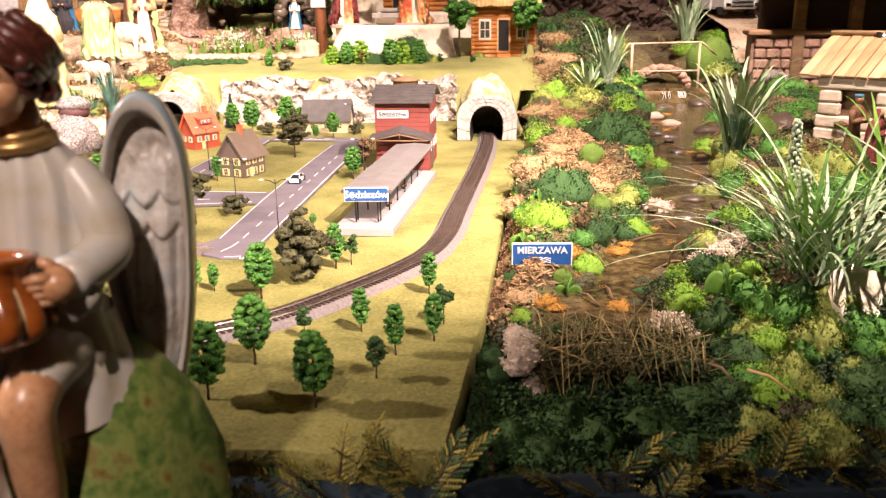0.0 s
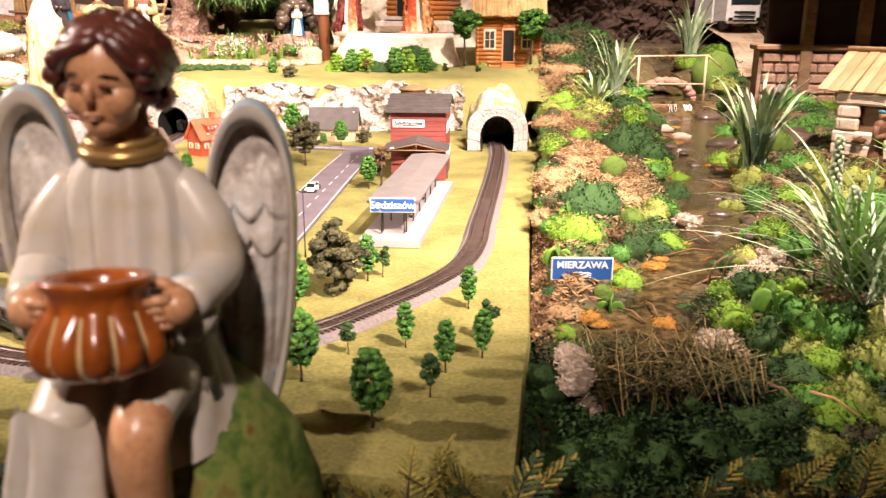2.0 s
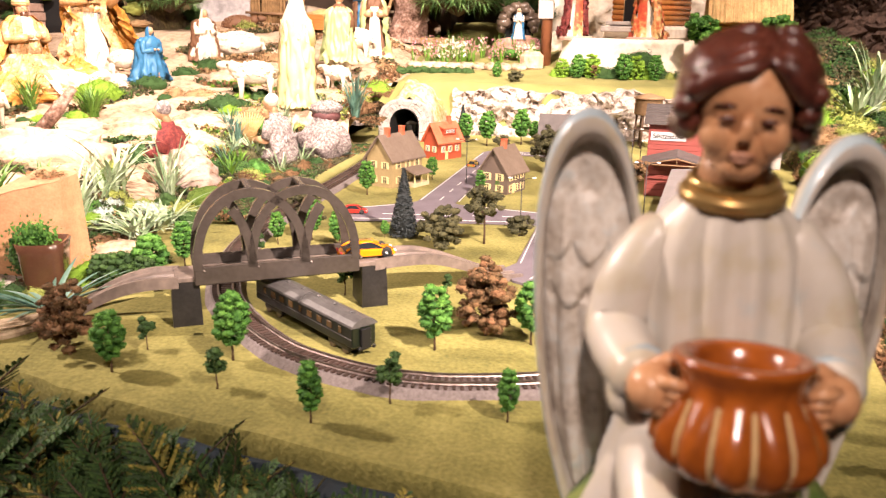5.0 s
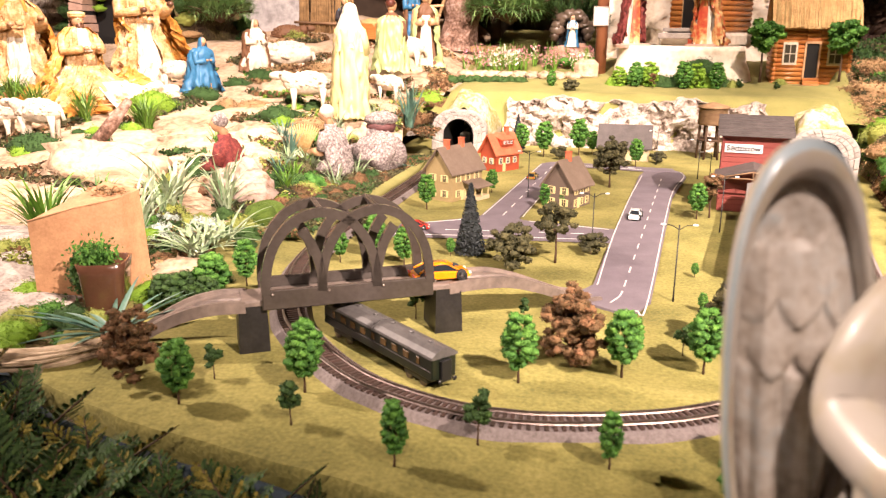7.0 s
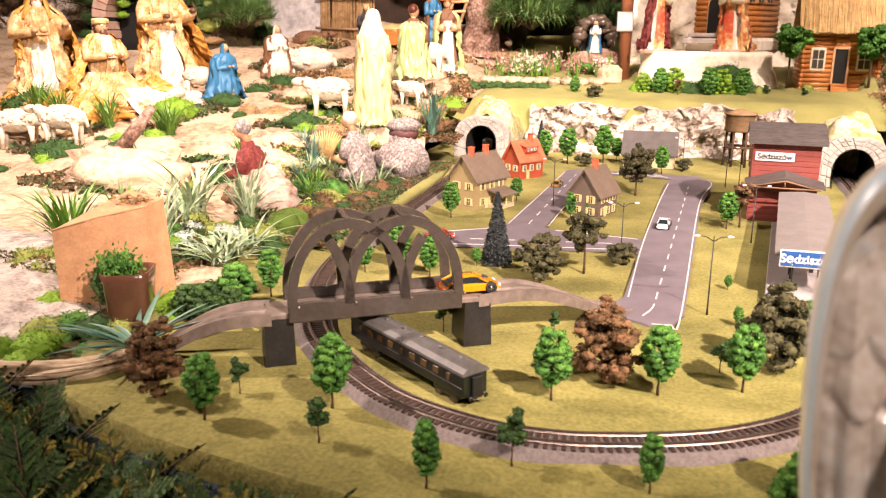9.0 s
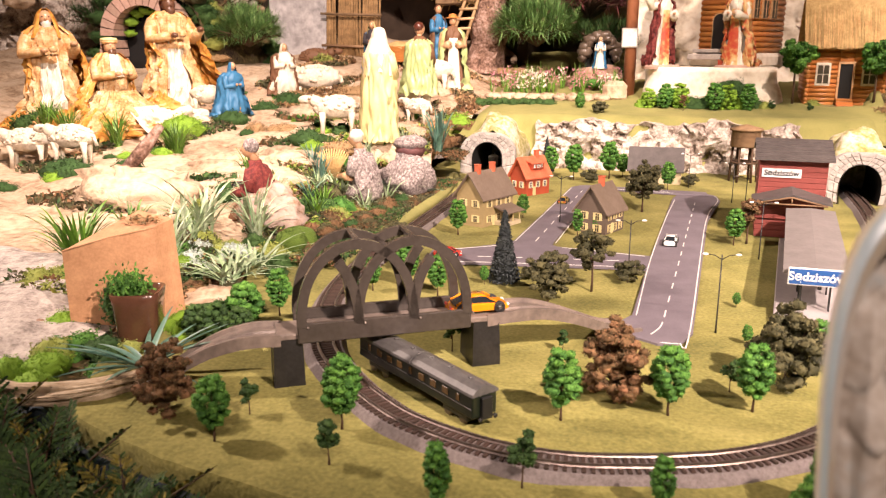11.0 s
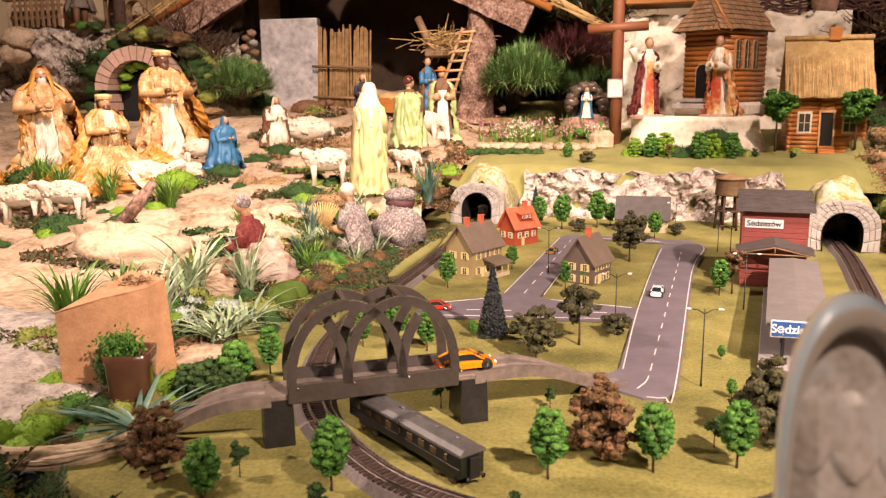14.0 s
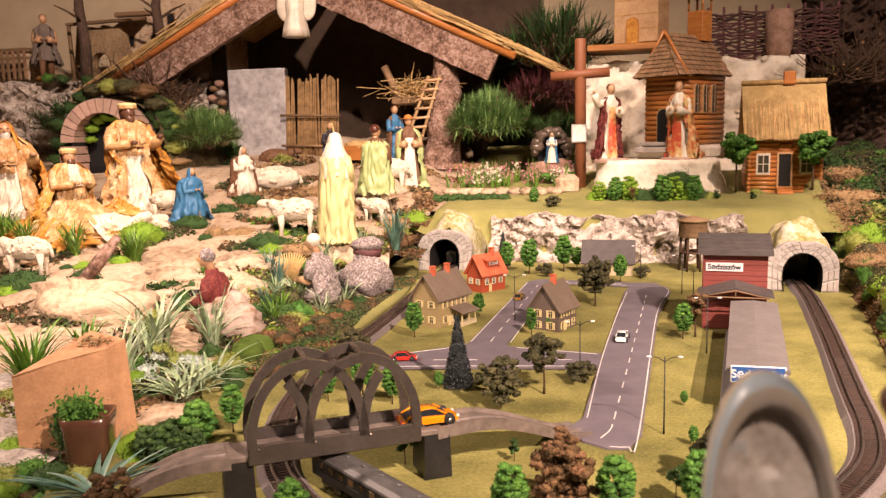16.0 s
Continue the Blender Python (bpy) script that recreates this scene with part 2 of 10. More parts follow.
driftwood = material("pale_driftwood", [(0.12, 0.075, 0.045), (0.42, 0.32, 0.21), (0.60, 0.49, 0.35)], 34, 0.8, bump=0.9, stretch=(0.3, 1, 1), size=0.004)
coach_green = plain("coach_dark_green", (0.012, 0.017, 0.010), 0.3)
coach_roof = material("coach_roof_grey", [(0.06, 0.057, 0.057), (0.12, 0.115, 0.11)], 50, 0.4, bump=0.05, size=0.0004)
window_gold = plain("coach_window", (0.15, 0.09, 0.035), 0.2)
black = plain("black_paint", (0.012, 0.012, 0.013), 0.45)
# black that stands for the darkness inside openings
opening_shade = plain("opening_shade_black", (0.004, 0.004, 0.004), 0.9)
red_paint = plain("red_paint", (0.55, 0.03, 0.02), 0.35)
orange_paint = plain("orange_paint", (0.85, 0.27, 0.01), 0.2, coat=0.6)
white_paint = plain("white_paint", (0.8, 0.8, 0.78), 0.25, coat=0.4)
yellow_paint = plain("dull_yellow_paint", (0.32, 0.2, 0.03), 0.4)
rubber = plain("rubber", (0.015, 0.015, 0.015), 0.7)
car_glass = plain("dark_car_glass", (0.02, 0.025, 0.03), 0.1)
chrome = plain("chrome", (0.7, 0.7, 0.7), 0.15, metal=1.0)
wall_brown = plain("house_ochre_wall", (0.33, 0.25, 0.12), 0.7)
wall_dark = plain("house_dark_wall", (0.13, 0.095, 0.075), 0.7)
wall_red = plain("house_red_wall", (0.40, 0.07, 0.03), 0.7)
wall_cream = plain("house_cream_wall", (0.55, 0.46, 0.30), 0.7)
roof_brown = material("house_brown_roof", [(0.15, 0.11, 0.08), (0.20, 0.15, 0.115)], 30, 0.75, bump=0.3, size=0.001)
roof_red = material("house_red_roof", [(0.46, 0.09, 0.04), (0.62, 0.16, 0.08)], 60, 0.7, bump=0.3, size=0.001)
shutter = plain("cream_shutter", (0.66, 0.55, 0.28), 0.6)
pane = plain("model_window_pane", (0.08, 0.07, 0.05), 0.15)
station_red = plain("station_red_boards", (0.235, 0.050, 0.040), 0.65)
station_roof = material("station_dark_roof", [(0.05, 0.042, 0.04), (0.085, 0.072, 0.068)], 60, 0.6, bump=0.25, size=0.001)
brick_red = material("station_brick", [(0.35, 0.09, 0.05), (0.5, 0.15, 0.09)], 120, 0.8, bump=0.3, size=0.0008)
sign_blue = plain("sign_blue", (0.02, 0.10, 0.34), 0.4)
sign_white = plain("sign_white", (0.82, 0.82, 0.82), 0.4)
portal_stone = material("portal_stone", [(0.28, 0.255, 0.235), (0.48, 0.445, 0.41)], 80, 0.8, bump=0.4, per_object=0.12, size=0.0012)
plaster = material("tunnel_plaster", [(0.58, 0.50, 0.38), (0.80, 0.74, 0.60)], 22, 0.85, bump=0.6, size=0.004)
cliff = material("crumpled_rock", [(0.10, 0.07, 0.05), (0.34, 0.28, 0.235), (0.54, 0.48, 0.42), (0.62, 0.57, 0.51)], 30, 0.9, bump=1.0, fine=5, size=0.012)
white_rock = material("white_plaster_rock", [(0.55, 0.46, 0.34), (0.78, 0.70, 0.57), (0.85, 0.80, 0.70)], 6, 0.85, bump=0.6, fine=10, size=0.008)
trunk = plain("trunk_brown", (0.075, 0.04, 0.02), 0.8)
leaf = material("leaf_green", [(0.022, 0.085, 0.010), (0.060, 0.19, 0.022), (0.12, 0.29, 0.05)], 45, 0.8, bump=0, island=0.45)
leaf_dark = material("leaf_dark_green", [(0.018, 0.05, 0.008), (0.045, 0.11, 0.02)], 45, 0.8, bump=0, island=0.45)
leaf_moss = material("leaf_deep_moss", [(0.012, 0.040, 0.008), (0.036, 0.095, 0.018)], 45, 0.9, bump=0, island=0.5)
leaf_lime = material("leaf_lime", [(0.08, 0.17, 0.010), (0.16, 0.31, 0.022), (0.25, 0.42, 0.05)], 45, 0.85, bump=0, island=0.35)
leaf_yellow = material("leaf_yellow_green", [(0.16, 0.20, 0.035), (0.33, 0.37, 0.09)], 45, 0.85, bump=0, island=0.4)
leaf_olive = material("leaf_olive_brown", [(0.032, 0.034, 0.013), (0.10, 0.092, 0.036)], 45, 0.85, bump=0, island=0.5)
leaf_brown = material("leaf_rust_brown", [(0.075, 0.042, 0.016), (0.20, 0.108, 0.044)], 45, 0.85, bump=0, island=0.5)
leaf_tan = material("dry_moss_tan", [(0.22, 0.135, 0.06), (0.42, 0.28, 0.14)], 45, 0.9, bump=0, island=0.45)
leaf_orange = material("dry_moss_orange", [(0.26, 0.12, 0.015), (0.42, 0.22, 0.04)], 45, 0.9, bump=0, island=0.4)
needle_olive = material("dry_olive_needles", [(0.07, 0.06, 0.018), (0.22, 0.19, 0.07)], 45, 0.85, bump=0, island=0.5)
needle_straw = material("dry_straw_sticks", [(0.20, 0.15, 0.05), (0.40, 0.31, 0.13)], 45, 0.85, bump=0, island=0.4)
# wet river stone; also stands for shade on the shrine's grey stones
wet_shaded_stone = material("wet_shaded_dark_stone", [(0.05, 0.036, 0.026), (0.13, 0.095, 0.07)], 40, 0.3, bump=0.5, size=0.002)
lichen = material("pale_lichen", [(0.55, 0.44, 0.34), (0.80, 0.70, 0.60)], 80, 0.9, bump=0, island=0.25)
spruce = material("spruce_blue_black", [(0.012, 0.018, 0.022), (0.04, 0.05, 0.05)], 60, 0.7, bump=0, island=0.5)
blade_green = material("blade_green", [(0.06, 0.16, 0.015), (0.15, 0.30, 0.04)], 25, 0.5, bump=0, island=0.35)
pine_green = material("pine_needle_green", [(0.045, 0.12, 0.028), (0.12, 0.25, 0.07), (0.24, 0.37, 0.13)], 25, 0.6, bump=0, island=0.45)
blade_pale = material("blade_striped_pale", [(0.11, 0.23, 0.09), (0.30, 0.40, 0.23), (0.50, 0.56, 0.42)], 30, 0.5, bump=0, island=0.35, stretch=(1, 1, 0.2))
blade_blue = material("aloe_blue_green", [(0.05, 0.13, 0.10), (0.14, 0.25, 0.19)], 25, 0.45, bump=0.1, island=0.25)
thuja = material("thuja_dark", [(0.012, 0.032, 0.008), (0.05, 0.105, 0.022)], 60, 0.8, bump=0, island=0.5)
thuja_gold = material("thuja_gold_tips", [(0.14, 0.13, 0.015), (0.30, 0.25, 0.045)], 60, 0.8, bump=0, island=0.5)
silver_leaf = material("silver_grey_leaf", [(0.30, 0.38, 0.34), (0.58, 0.64, 0.58)], 60, 0.8, bump=0, island=0.3)
wood_orange = material("varnished_wood_orange", [(0.36, 0.125, 0.032), (0.60, 0.245, 0.07)], 30, 0.4, bump=0.15, stretch=(0.25, 1, 3), size=0.001, per_object=0.18)
wood_pale = material("pale_wood", [(0.40, 0.23, 0.11), (0.60, 0.39, 0.215)], 24, 0.7, bump=0.3, stretch=(1, 0.2, 1), size=0.001, per_object=0.3)
wood_brown = material("weathered_wood", [(0.13, 0.07, 0.035), (0.28, 0.17, 0.09)], 24, 0.8, bump=0.4, stretch=(0.3, 1, 1), size=0.002, per_object=0.2)
wood_cross = plain("cross_red_brown", (0.30, 0.11, 0.05), 0.55)
bark = material("rough_bark", [(0.07, 0.035, 0.022), (0.24, 0.14, 0.10), (0.42, 0.30, 0.25)], 30, 0.9, bump=1.0, fine=4, size=0.008)
bark_dark = material("dark_bark", [(0.04, 0.022, 0.015), (0.11, 0.065, 0.045)], 40, 0.9, bump=0.9, fine=4, stretch=(1, 1, 0.3), size=0.006)
straw = material("straw_thatch", [(0.36, 0.22, 0.08), (0.62, 0.43, 0.19)], 30, 0.85, bump=0.4, island=0.3, size=0.002)
shingle = material("wood_shingle", [(0.20, 0.11, 0.055), (0.36, 0.22, 0.12)], 40, 0.8, bump=0.3, per_object=0.25, size=0.001)
reed = material("reed_mat", [(0.14, 0.08, 0.03), (0.34, 0.21, 0.09)], 40, 0.8, bump=0.3, island=0.4, size=0.001)
cork = material("cork_brown_card", [(0.44, 0.22, 0.11), (0.62, 0.34, 0.18)], 60, 0.85, bump=0.4, size=0.001)
stone_grey = material("grey_stone", [(0.22, 0.19, 0.17), (0.42, 0.38, 0.34)], 30, 0.85, bump=0.6, size=0.003)
stone_brown = material("brown_stone_wall", [(0.20, 0.105, 0.07), (0.42, 0.27, 0.20)], 30, 0.85, bump=0.7, size=0.003, per_object=0.2)
arch_brick = material("arch_brick_pink", [(0.40, 0.25, 0.20), (0.56, 0.38, 0.30)], 60, 0.85, bump=0.4, size=0.002, per_object=0.15)
plaster_grey = material("stable_plaster_grey", [(0.22, 0.21, 0.21), (0.55, 0.53, 0.53)], 9, 0.9, bump=0.4, size=0.004)
# near-black brown puts the dim of stable and shed into their walls
interior_shade = material("interior_shade_brown", [(0.035, 0.022, 0.014), (0.07, 0.045, 0.03)], 4, 0.95, bump=0.2)
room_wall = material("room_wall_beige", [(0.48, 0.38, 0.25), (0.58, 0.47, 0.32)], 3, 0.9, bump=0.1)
# for unseen walls and ceiling: darker than the seen wall, to cut bounce
room_dim = material("room_dim_unseen", [(0.26, 0.20, 0.14), (0.33, 0.26, 0.18)], 3, 0.9, bump=0.1)
room_floor = material("room_floor_dark", [(0.06, 0.05, 0.045), (0.10, 0.085, 0.075)], 6, 0.6, bump=0.1)
wicker = material("wicker_purple_brown", [(0.05, 0.018, 0.02), (0.15, 0.06, 0.055)], 60, 0.75, bump=0.3, island=0.4, size=0.001)
skin = plain("painted_skin", (0.56, 0.32, 0.18), 0.3, coat=0.3)
skin_dark = plain("painted_dark_skin", (0.13, 0.06, 0.035), 0.35)
hair_brown = material("painted_hair", [(0.045, 0.014, 0.010), (0.13, 0.035, 0.022)], 90, 0.3, bump=0.5, coat=0.4, size=0.002)
robe_white = material("angel_glazed_robe", [(0.50, 0.40, 0.32), (0.53, 0.48, 0.37), (0.57, 0.53, 0.46), (0.59, 0.55, 0.49), (0.51, 0.53, 0.51)], 14, 0.36, bump=0.25, fine=4, coat=0.25, size=0.002)
angel_skin = material("angel_painted_skin", [(0.40, 0.18, 0.085), (0.54, 0.28, 0.14), (0.60, 0.34, 0.19)], 60, 0.34, bump=0.1, coat=0.25, size=0.001)
angel_lip = plain("angel_painted_lip", (0.56, 0.28, 0.18), 0.5)
robe_blue_edge = plain("pale_blue_glaze", (0.40, 0.50, 0.55), 0.35, coat=0.3)
collar_gold = plain("collar_gold", (0.42, 0.27, 0.10), 0.3, metal=0.6)
bowl_amber = material("bowl_amber_glaze", [(0.16, 0.038, 0.008), (0.36, 0.095, 0.014)], 30, 0.22, bump=0.05, coat=0.7, size=0.001)
bowl_pale = plain("bowl_pale_glaze", (0.62, 0.46, 0.24), 0.25, coat=0.6)
base_green = material("figure_base_green", [(0.035, 0.07, 0.015), (0.10, 0.17, 0.035), (0.22, 0.26, 0.07), (0.17, 0.09, 0.025)], 28, 0.4, bump=0.5, size=0.004)
f_white = material("figure_ivory", [(0.62, 0.54, 0.42), (0.80, 0.74, 0.62)], 30, 0.5, bump=0.2, size=0.002)
f_cream = plain("figure_cream_yellow", (0.72, 0.62, 0.30), 0.5)
f_green = plain("figure_pale_green", (0.42, 0.50, 0.22), 0.4)
f_gold = material("figure_gold_brocade", [(0.34, 0.13, 0.045), (0.52, 0.28, 0.11), (0.60, 0.41, 0.21), (0.66, 0.52, 0.34)], 34, 0.45, bump=0.35, size=0.003)
f_orange = material("figure_orange_silk", [(0.34, 0.11, 0.015), (0.56, 0.26, 0.05), (0.64, 0.38, 0.12)], 22, 0.4, bump=0.3, size=0.003)
f_saint = material("figure_red_gold_mantle", [(0.45, 0.05, 0.03), (0.50, 0.10, 0.04), (0.62, 0.40, 0.16), (0.70, 0.58, 0.34)], 14, 0.45, bump=0.3, size=0.003)
f_blue = plain("figure_star_blue", (0.035, 0.17, 0.33), 0.5)
f_red = material("figure_wool_red", [(0.05, 0.008, 0.008), (0.15, 0.02, 0.018), (0.26, 0.06, 0.045)], 160, 0.85, bump=0.6, size=0.002)
f_brown = plain("figure_brown", (0.16, 0.075, 0.035), 0.7)
f_wool = material("sheep_wool", [(0.52, 0.44, 0.33), (0.78, 0.70, 0.58)], 90, 0.95, bump=0.9, size=0.004)
f_knit = material("figure_grey_lace", [(0.05, 0.035, 0.035), (0.22, 0.18, 0.17), (0.56, 0.50, 0.47)], 190, 0.9, bump=0.3, size=0.001)
f_poncho = plain("figure_grey_brown_wool", (0.17, 0.135, 0.11), 0.85)
f_dark = plain("figure_dark_cloth", (0.03, 0.025, 0.03), 0.8)
water = material("river_water", [(0.018, 0.013, 0.007), (0.050, 0.036, 0.017), (0.095, 0.066, 0.026), (0.15, 0.105, 0.055)], 26, 0.08, bump=0.8, fine=4, size=0.003)
pot_brown = plain("glazed_pot_brown", (0.11, 0.05, 0.03), 0.15, coat=0.6)
pink_rock = material("pinkish_rock", [(0.22, 0.11, 0.05), (0.44, 0.33, 0.27), (0.50, 0.40, 0.34)], 12, 0.85, bump=0.5, fine=8, size=0.004)
plaster_hill = material("mossy_plaster_hill", [(0.17, 0.16, 0.045), (0.30, 0.27, 0.095), (0.50, 0.44, 0.32), (0.62, 0.57, 0.46)], 16, 0.9, bump=0.5, fine=7, size=0.004)
wine_leaf = material("wine_red_leaf", [(0.06, 0.015, 0.015), (0.16, 0.035, 0.04)], 45, 0.8, bump=0, island=0.5)
gravel_grey = material("grey_gravel_slab", [(0.20, 0.17, 0.15), (0.42, 0.37, 0.33), (0.58, 0.53, 0.47)], 40, 0.9, bump=1.0, fine=5, size=0.006)
# pale glaze of the wing hollows; its tan end is painted shade
wing_shade_glaze = material("wing_shade_glaze_tan", [(0.34, 0.29, 0.24), (0.52, 0.47, 0.41), (0.63, 0.60, 0.55), (0.56, 0.60, 0.60)], 46, 0.4, bump=0.5, coat=0.2, size=0.003)

# ---------- the large structure ----------
BOARD = [(-0.72, 0.595), (-0.60, 0.545), (-0.46, 0.515), (-0.30, 0.478), (-0.105, 0.43), (0.059, 0.407), (0.088, 0.572), (0.109, 0.683), (0.147, 0.955), (0.194, 1.272),
         (0.30, 1.84), (0.32, 2.30), (-0.78, 2.30), (-0.72, 1.70), (-0.72, 1.25), (-0.76, 0.95), (-0.80, 0.75)]
RIVER = [(0.20, 0.62), (0.24, 0.72), (0.30, 0.83), (0.40, 0.96), (0.46, 1.12), (0.50, 1.30), (0.58, 1.54), (0.68, 1.79), (0.76, 2.10), (0.79, 2.36), (0.82, 2.9)]


def river_off(x, y):
    for (x1, y1), (x2, y2) in zip(RIVER, RIVER[1:]):
        if y1 <= y <= y2:
            k = (y - y1) / (y2 - y1)
            return x - (x1 + (x2 - x1) * k), 0.045 + 0.055 * ramp(y, (0.6, 0), (1.0, 0.3), (2.2, 1))
    return 9.0, 0.1


def height(x, y):
    """The ground of the display, sunk along the mat's river side."""
    e = x - (0.112 + 0.152 * max(y - 0.7, 0))
    z = rough_height(x, y)
    return z if not (0.36 < y < 2.2) or e > 0.06 or e < -0.05 else min(z, -0.022 + (z + 0.022) * ramp(e, (0.0, 0.0), (0.05, 1.0)))


def rough_height(x, y):
    edge = 0.10 + 0.145 * max(y - 0.7, 0) if y > 0.4 else 0.05
    if x > edge + 0.0 and y > 0.35:
        off, half = river_off(x, y)
        k = abs(off) / half
        z = ramp(y, (0.45, -0.075), (0.58, -0.06), (0.72, -0.008), (0.95, 0.012), (1.6, 0.02), (2.28, 0.03), (2.36, 0.07), (3.0, 0.16))
        bank = ramp(k, (0.8, 0), (1.5, 1)) * ramp(y, (0.55, 0.0), (0.8, 0.02), (1.3, 0.035), (2.2, 0.05))
        if off > 0:
            bank += ramp(off, (0.1, 0), (0.3, 0.02)) * ramp(y, (0.4, 2.2), (0.8, 1.6), (1.2, 0.2))
        far = ramp(y, (2.3, 0), (2.7, 0.06)) if off < 0 else 0
        if y < 0.80:
            mound = ramp(x, (0.34, -0.075), (0.43, -0.005), (0.60, 0.03)) + 0.010 * bump_at(x, y, 12, 5.0)
            return max(z + bank, mound) + 0.006 * bump_at(x, y, 14, 2.0)
        return z + bank + far + 0.008 * bump_at(x, y, 14, 2.0)
    if y > 2.24 and x > -0.72:
        return ramp(y, (2.24, 0.10), (2.30, 0.135), (2.6, 0.155), (3.0, 0.2), (3.4, 0.3)) + 0.004 * bump_at(x, y, 9)
    if x < -0.55 and y > 0.5:
        wide = ramp(x, (-1.0, 1), (-0.70, 0.0)) if y < 1.9 else ramp(x, (-0.9, 1), (-0.58, 0.55))
        z = ramp(y, (0.55, -0.02), (0.8, 0.012), (1.2, 0.025), (1.6, 0.06), (2.2, 0.125), (2.9, 0.24), (3.4, 0.34))
        z += 0.02 * ramp(x, (-1.6, 1), (-1.0, 0)) * ramp(y, (0.7, 0), (1.2, 1))
        return -0.02 + (z + 0.02) * wide + wide * (0.022 * bump_at(x, y, 5) + 0.016 * abs(bump_at(x, y, 9, 3)) + 0.008 * bump_at(x, y, 17)) * ramp(y, (0.9, 0.3), (1.4, 1))
    return ramp(y, (0.36, -0.06), (0.6, -0.03))


def patch(x0, x1, y0, y1, step, mat, keep=None, lift=0.0, extra=None):
    nx, ny = int((x1 - x0) / step) + 1, int((y1 - y0) / step) + 1
    s = Shape()
    v = []
    for j in range(ny + 1):
        for i in range(nx + 1):
            x, y = x0 + (x1 - x0) * i / nx, y0 + (y1 - y0) * j / ny
            v.append((x, y, height(x, y) + lift + (extra(x, y) if extra else 0)))
    f = []
    for j in range(ny):
        for i in range(nx):
            cx, cy = x0 + (x1 - x0) * (i + 0.5) / nx, y0 + (y1 - y0) * (j + 0.5) / ny
            if keep is None or keep(cx, cy):
                a = j * (nx + 1) + i
                f.append((a, a + 1, a + nx + 2, a + nx + 1))
    return s.add(v, f, mat, True)


# the display's base and the room
s = Shape()
s.box((-0.5, 2.3, -0.5), (9, 8, 0.02), room_floor)
single("floor", s, "dark floor of the exhibition room", "floor", kind="structure")
# only the north wall is in view; the others just limit bounce light
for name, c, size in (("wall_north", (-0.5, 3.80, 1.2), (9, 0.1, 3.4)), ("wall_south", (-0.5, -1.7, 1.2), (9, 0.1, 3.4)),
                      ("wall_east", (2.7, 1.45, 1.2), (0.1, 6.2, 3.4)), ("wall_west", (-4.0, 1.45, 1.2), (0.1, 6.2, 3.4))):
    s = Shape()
    s.box(c, size, room_wall if name == "wall_north" else room_dim)
    single(name, s, "plain beige painted room wall" if name == "wall_north" else "unseen room wall, coloured darker to cut bounce light", "wall", kind="structure")
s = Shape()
s.box((-0.5, 1.45, 2.95), (9, 6.4, 0.1), room_dim)
single("ceiling", s, "unseen room ceiling, coloured darker to cut bounce light", "ceiling", kind="structure")

single("ground", patch(-3.2, 2.2, 0.36, 3.5, 0.016, soil, lambda x, y: not (x < -0.55 and y > 0.84 - 0.25 * (x + 0.8)) and not (-0.72 < x < 0.39 and y > 2.2)), "brown mossy soil under the display", "ground", kind="structure")
# front strip of floor with the shade put into its colour
single("dark_floor", patch(0.06, 2.2, 0.36, 0.66, 0.02, dark_floor, lambda x, y: not inside(x, y, BOARD), 0.004), "dark green mossy floor, darkened for shade at the display front", "ground", kind="structure")
single("sand_hill", patch(-3.2, -0.54, 0.5, 3.5, 0.02, sand, lambda x, y: not inside(x, y, BOARD) and y > 0.80 - 0.25 * (x + 0.8)), "pale sandy hillside with rough paper relief", "hill", kind="structure")
single("gravel_bed", patch(-1.45, -0.80, 0.60, 1.00, 0.014, gravel_grey, lambda x, y: not inside(x, y, BOARD) and (x + 1.05) ** 2 + (y - 0.80) ** 2 < 0.055 + 0.02 * bump_at(x, y, 12), 0.006, lambda x, y: 0.004 * bump_at(x, y, 40) + 0.006 * abs(bump_at(x, y, 18, 4))), "grey-brown gravelly slab beside the box", "gravel", kind="structure")
single("back_lawn", patch(-0.74, 0.40, 2.2, 3.4, 0.02, felt_back, None, 0.004), "green felt lawn on the raised back terrace", "lawn", kind="structure")


def board_height(x, y):
    return 0.0016 * bump_at(x, y, 11, 4) + 0.0024 * (0.5 - abs(noise.noise(Vector((x * 7 + 0.4 * y, y * 26 + 5 * x, 2.5))))) * ramp(y, (0.4, 1), (1.0, 0.2)) + 0.0022 * max(bump_at(x * 0.5 + y, y * 1.3 - x, 16, 9), 0) * ramp(y, (0.4, 1), (1.0, 0.3))


# the green mat on its board, with a few creases
def mat_front(x):
    """Where the mat begins along its front and river side."""
    for (x1, y1), (x2, y2) in zip([(-0.80, 0.75)] + BOARD[:12], BOARD[:12]):
        if x1 <= x <= x2 and x2 > x1:
            return y1 + (y2 - y1) * (x - x1) / (x2 - x1)
    return 2.29


xs = [-0.80 + 0.859 * i / 90 for i in range(91)] + [0.059 + 0.029 * (i + 1) / 12 for i in range(12)] + [0.088 + 0.23 * (i + 1) / 60 for i in range(60)]
cols, rim = [], []
for x in xs:
    y0 = mat_front(x) + 0.0012 * bump_at(x, 0, 40, 3)
    rim.append((x, y0))
    cols.append([(x, y0 + (2.30 - y0) * (j / 120) ** 1.3, board_height(x, y0 + (2.30 - y0) * (j / 120) ** 1.3)) for j in range(121)])
s = Shape()
s.loft(cols, felt, True, False, False)
mat_ob = single("lawn_mat", s, "yellow-green felt grass mat with creases on a board", "grass mat", kind="structure")
s = Shape()
s.loft([[(x, y, -0.05) for x, y in BOARD], [(x, y, -0.006) for x, y in BOARD]], board_edge, False)
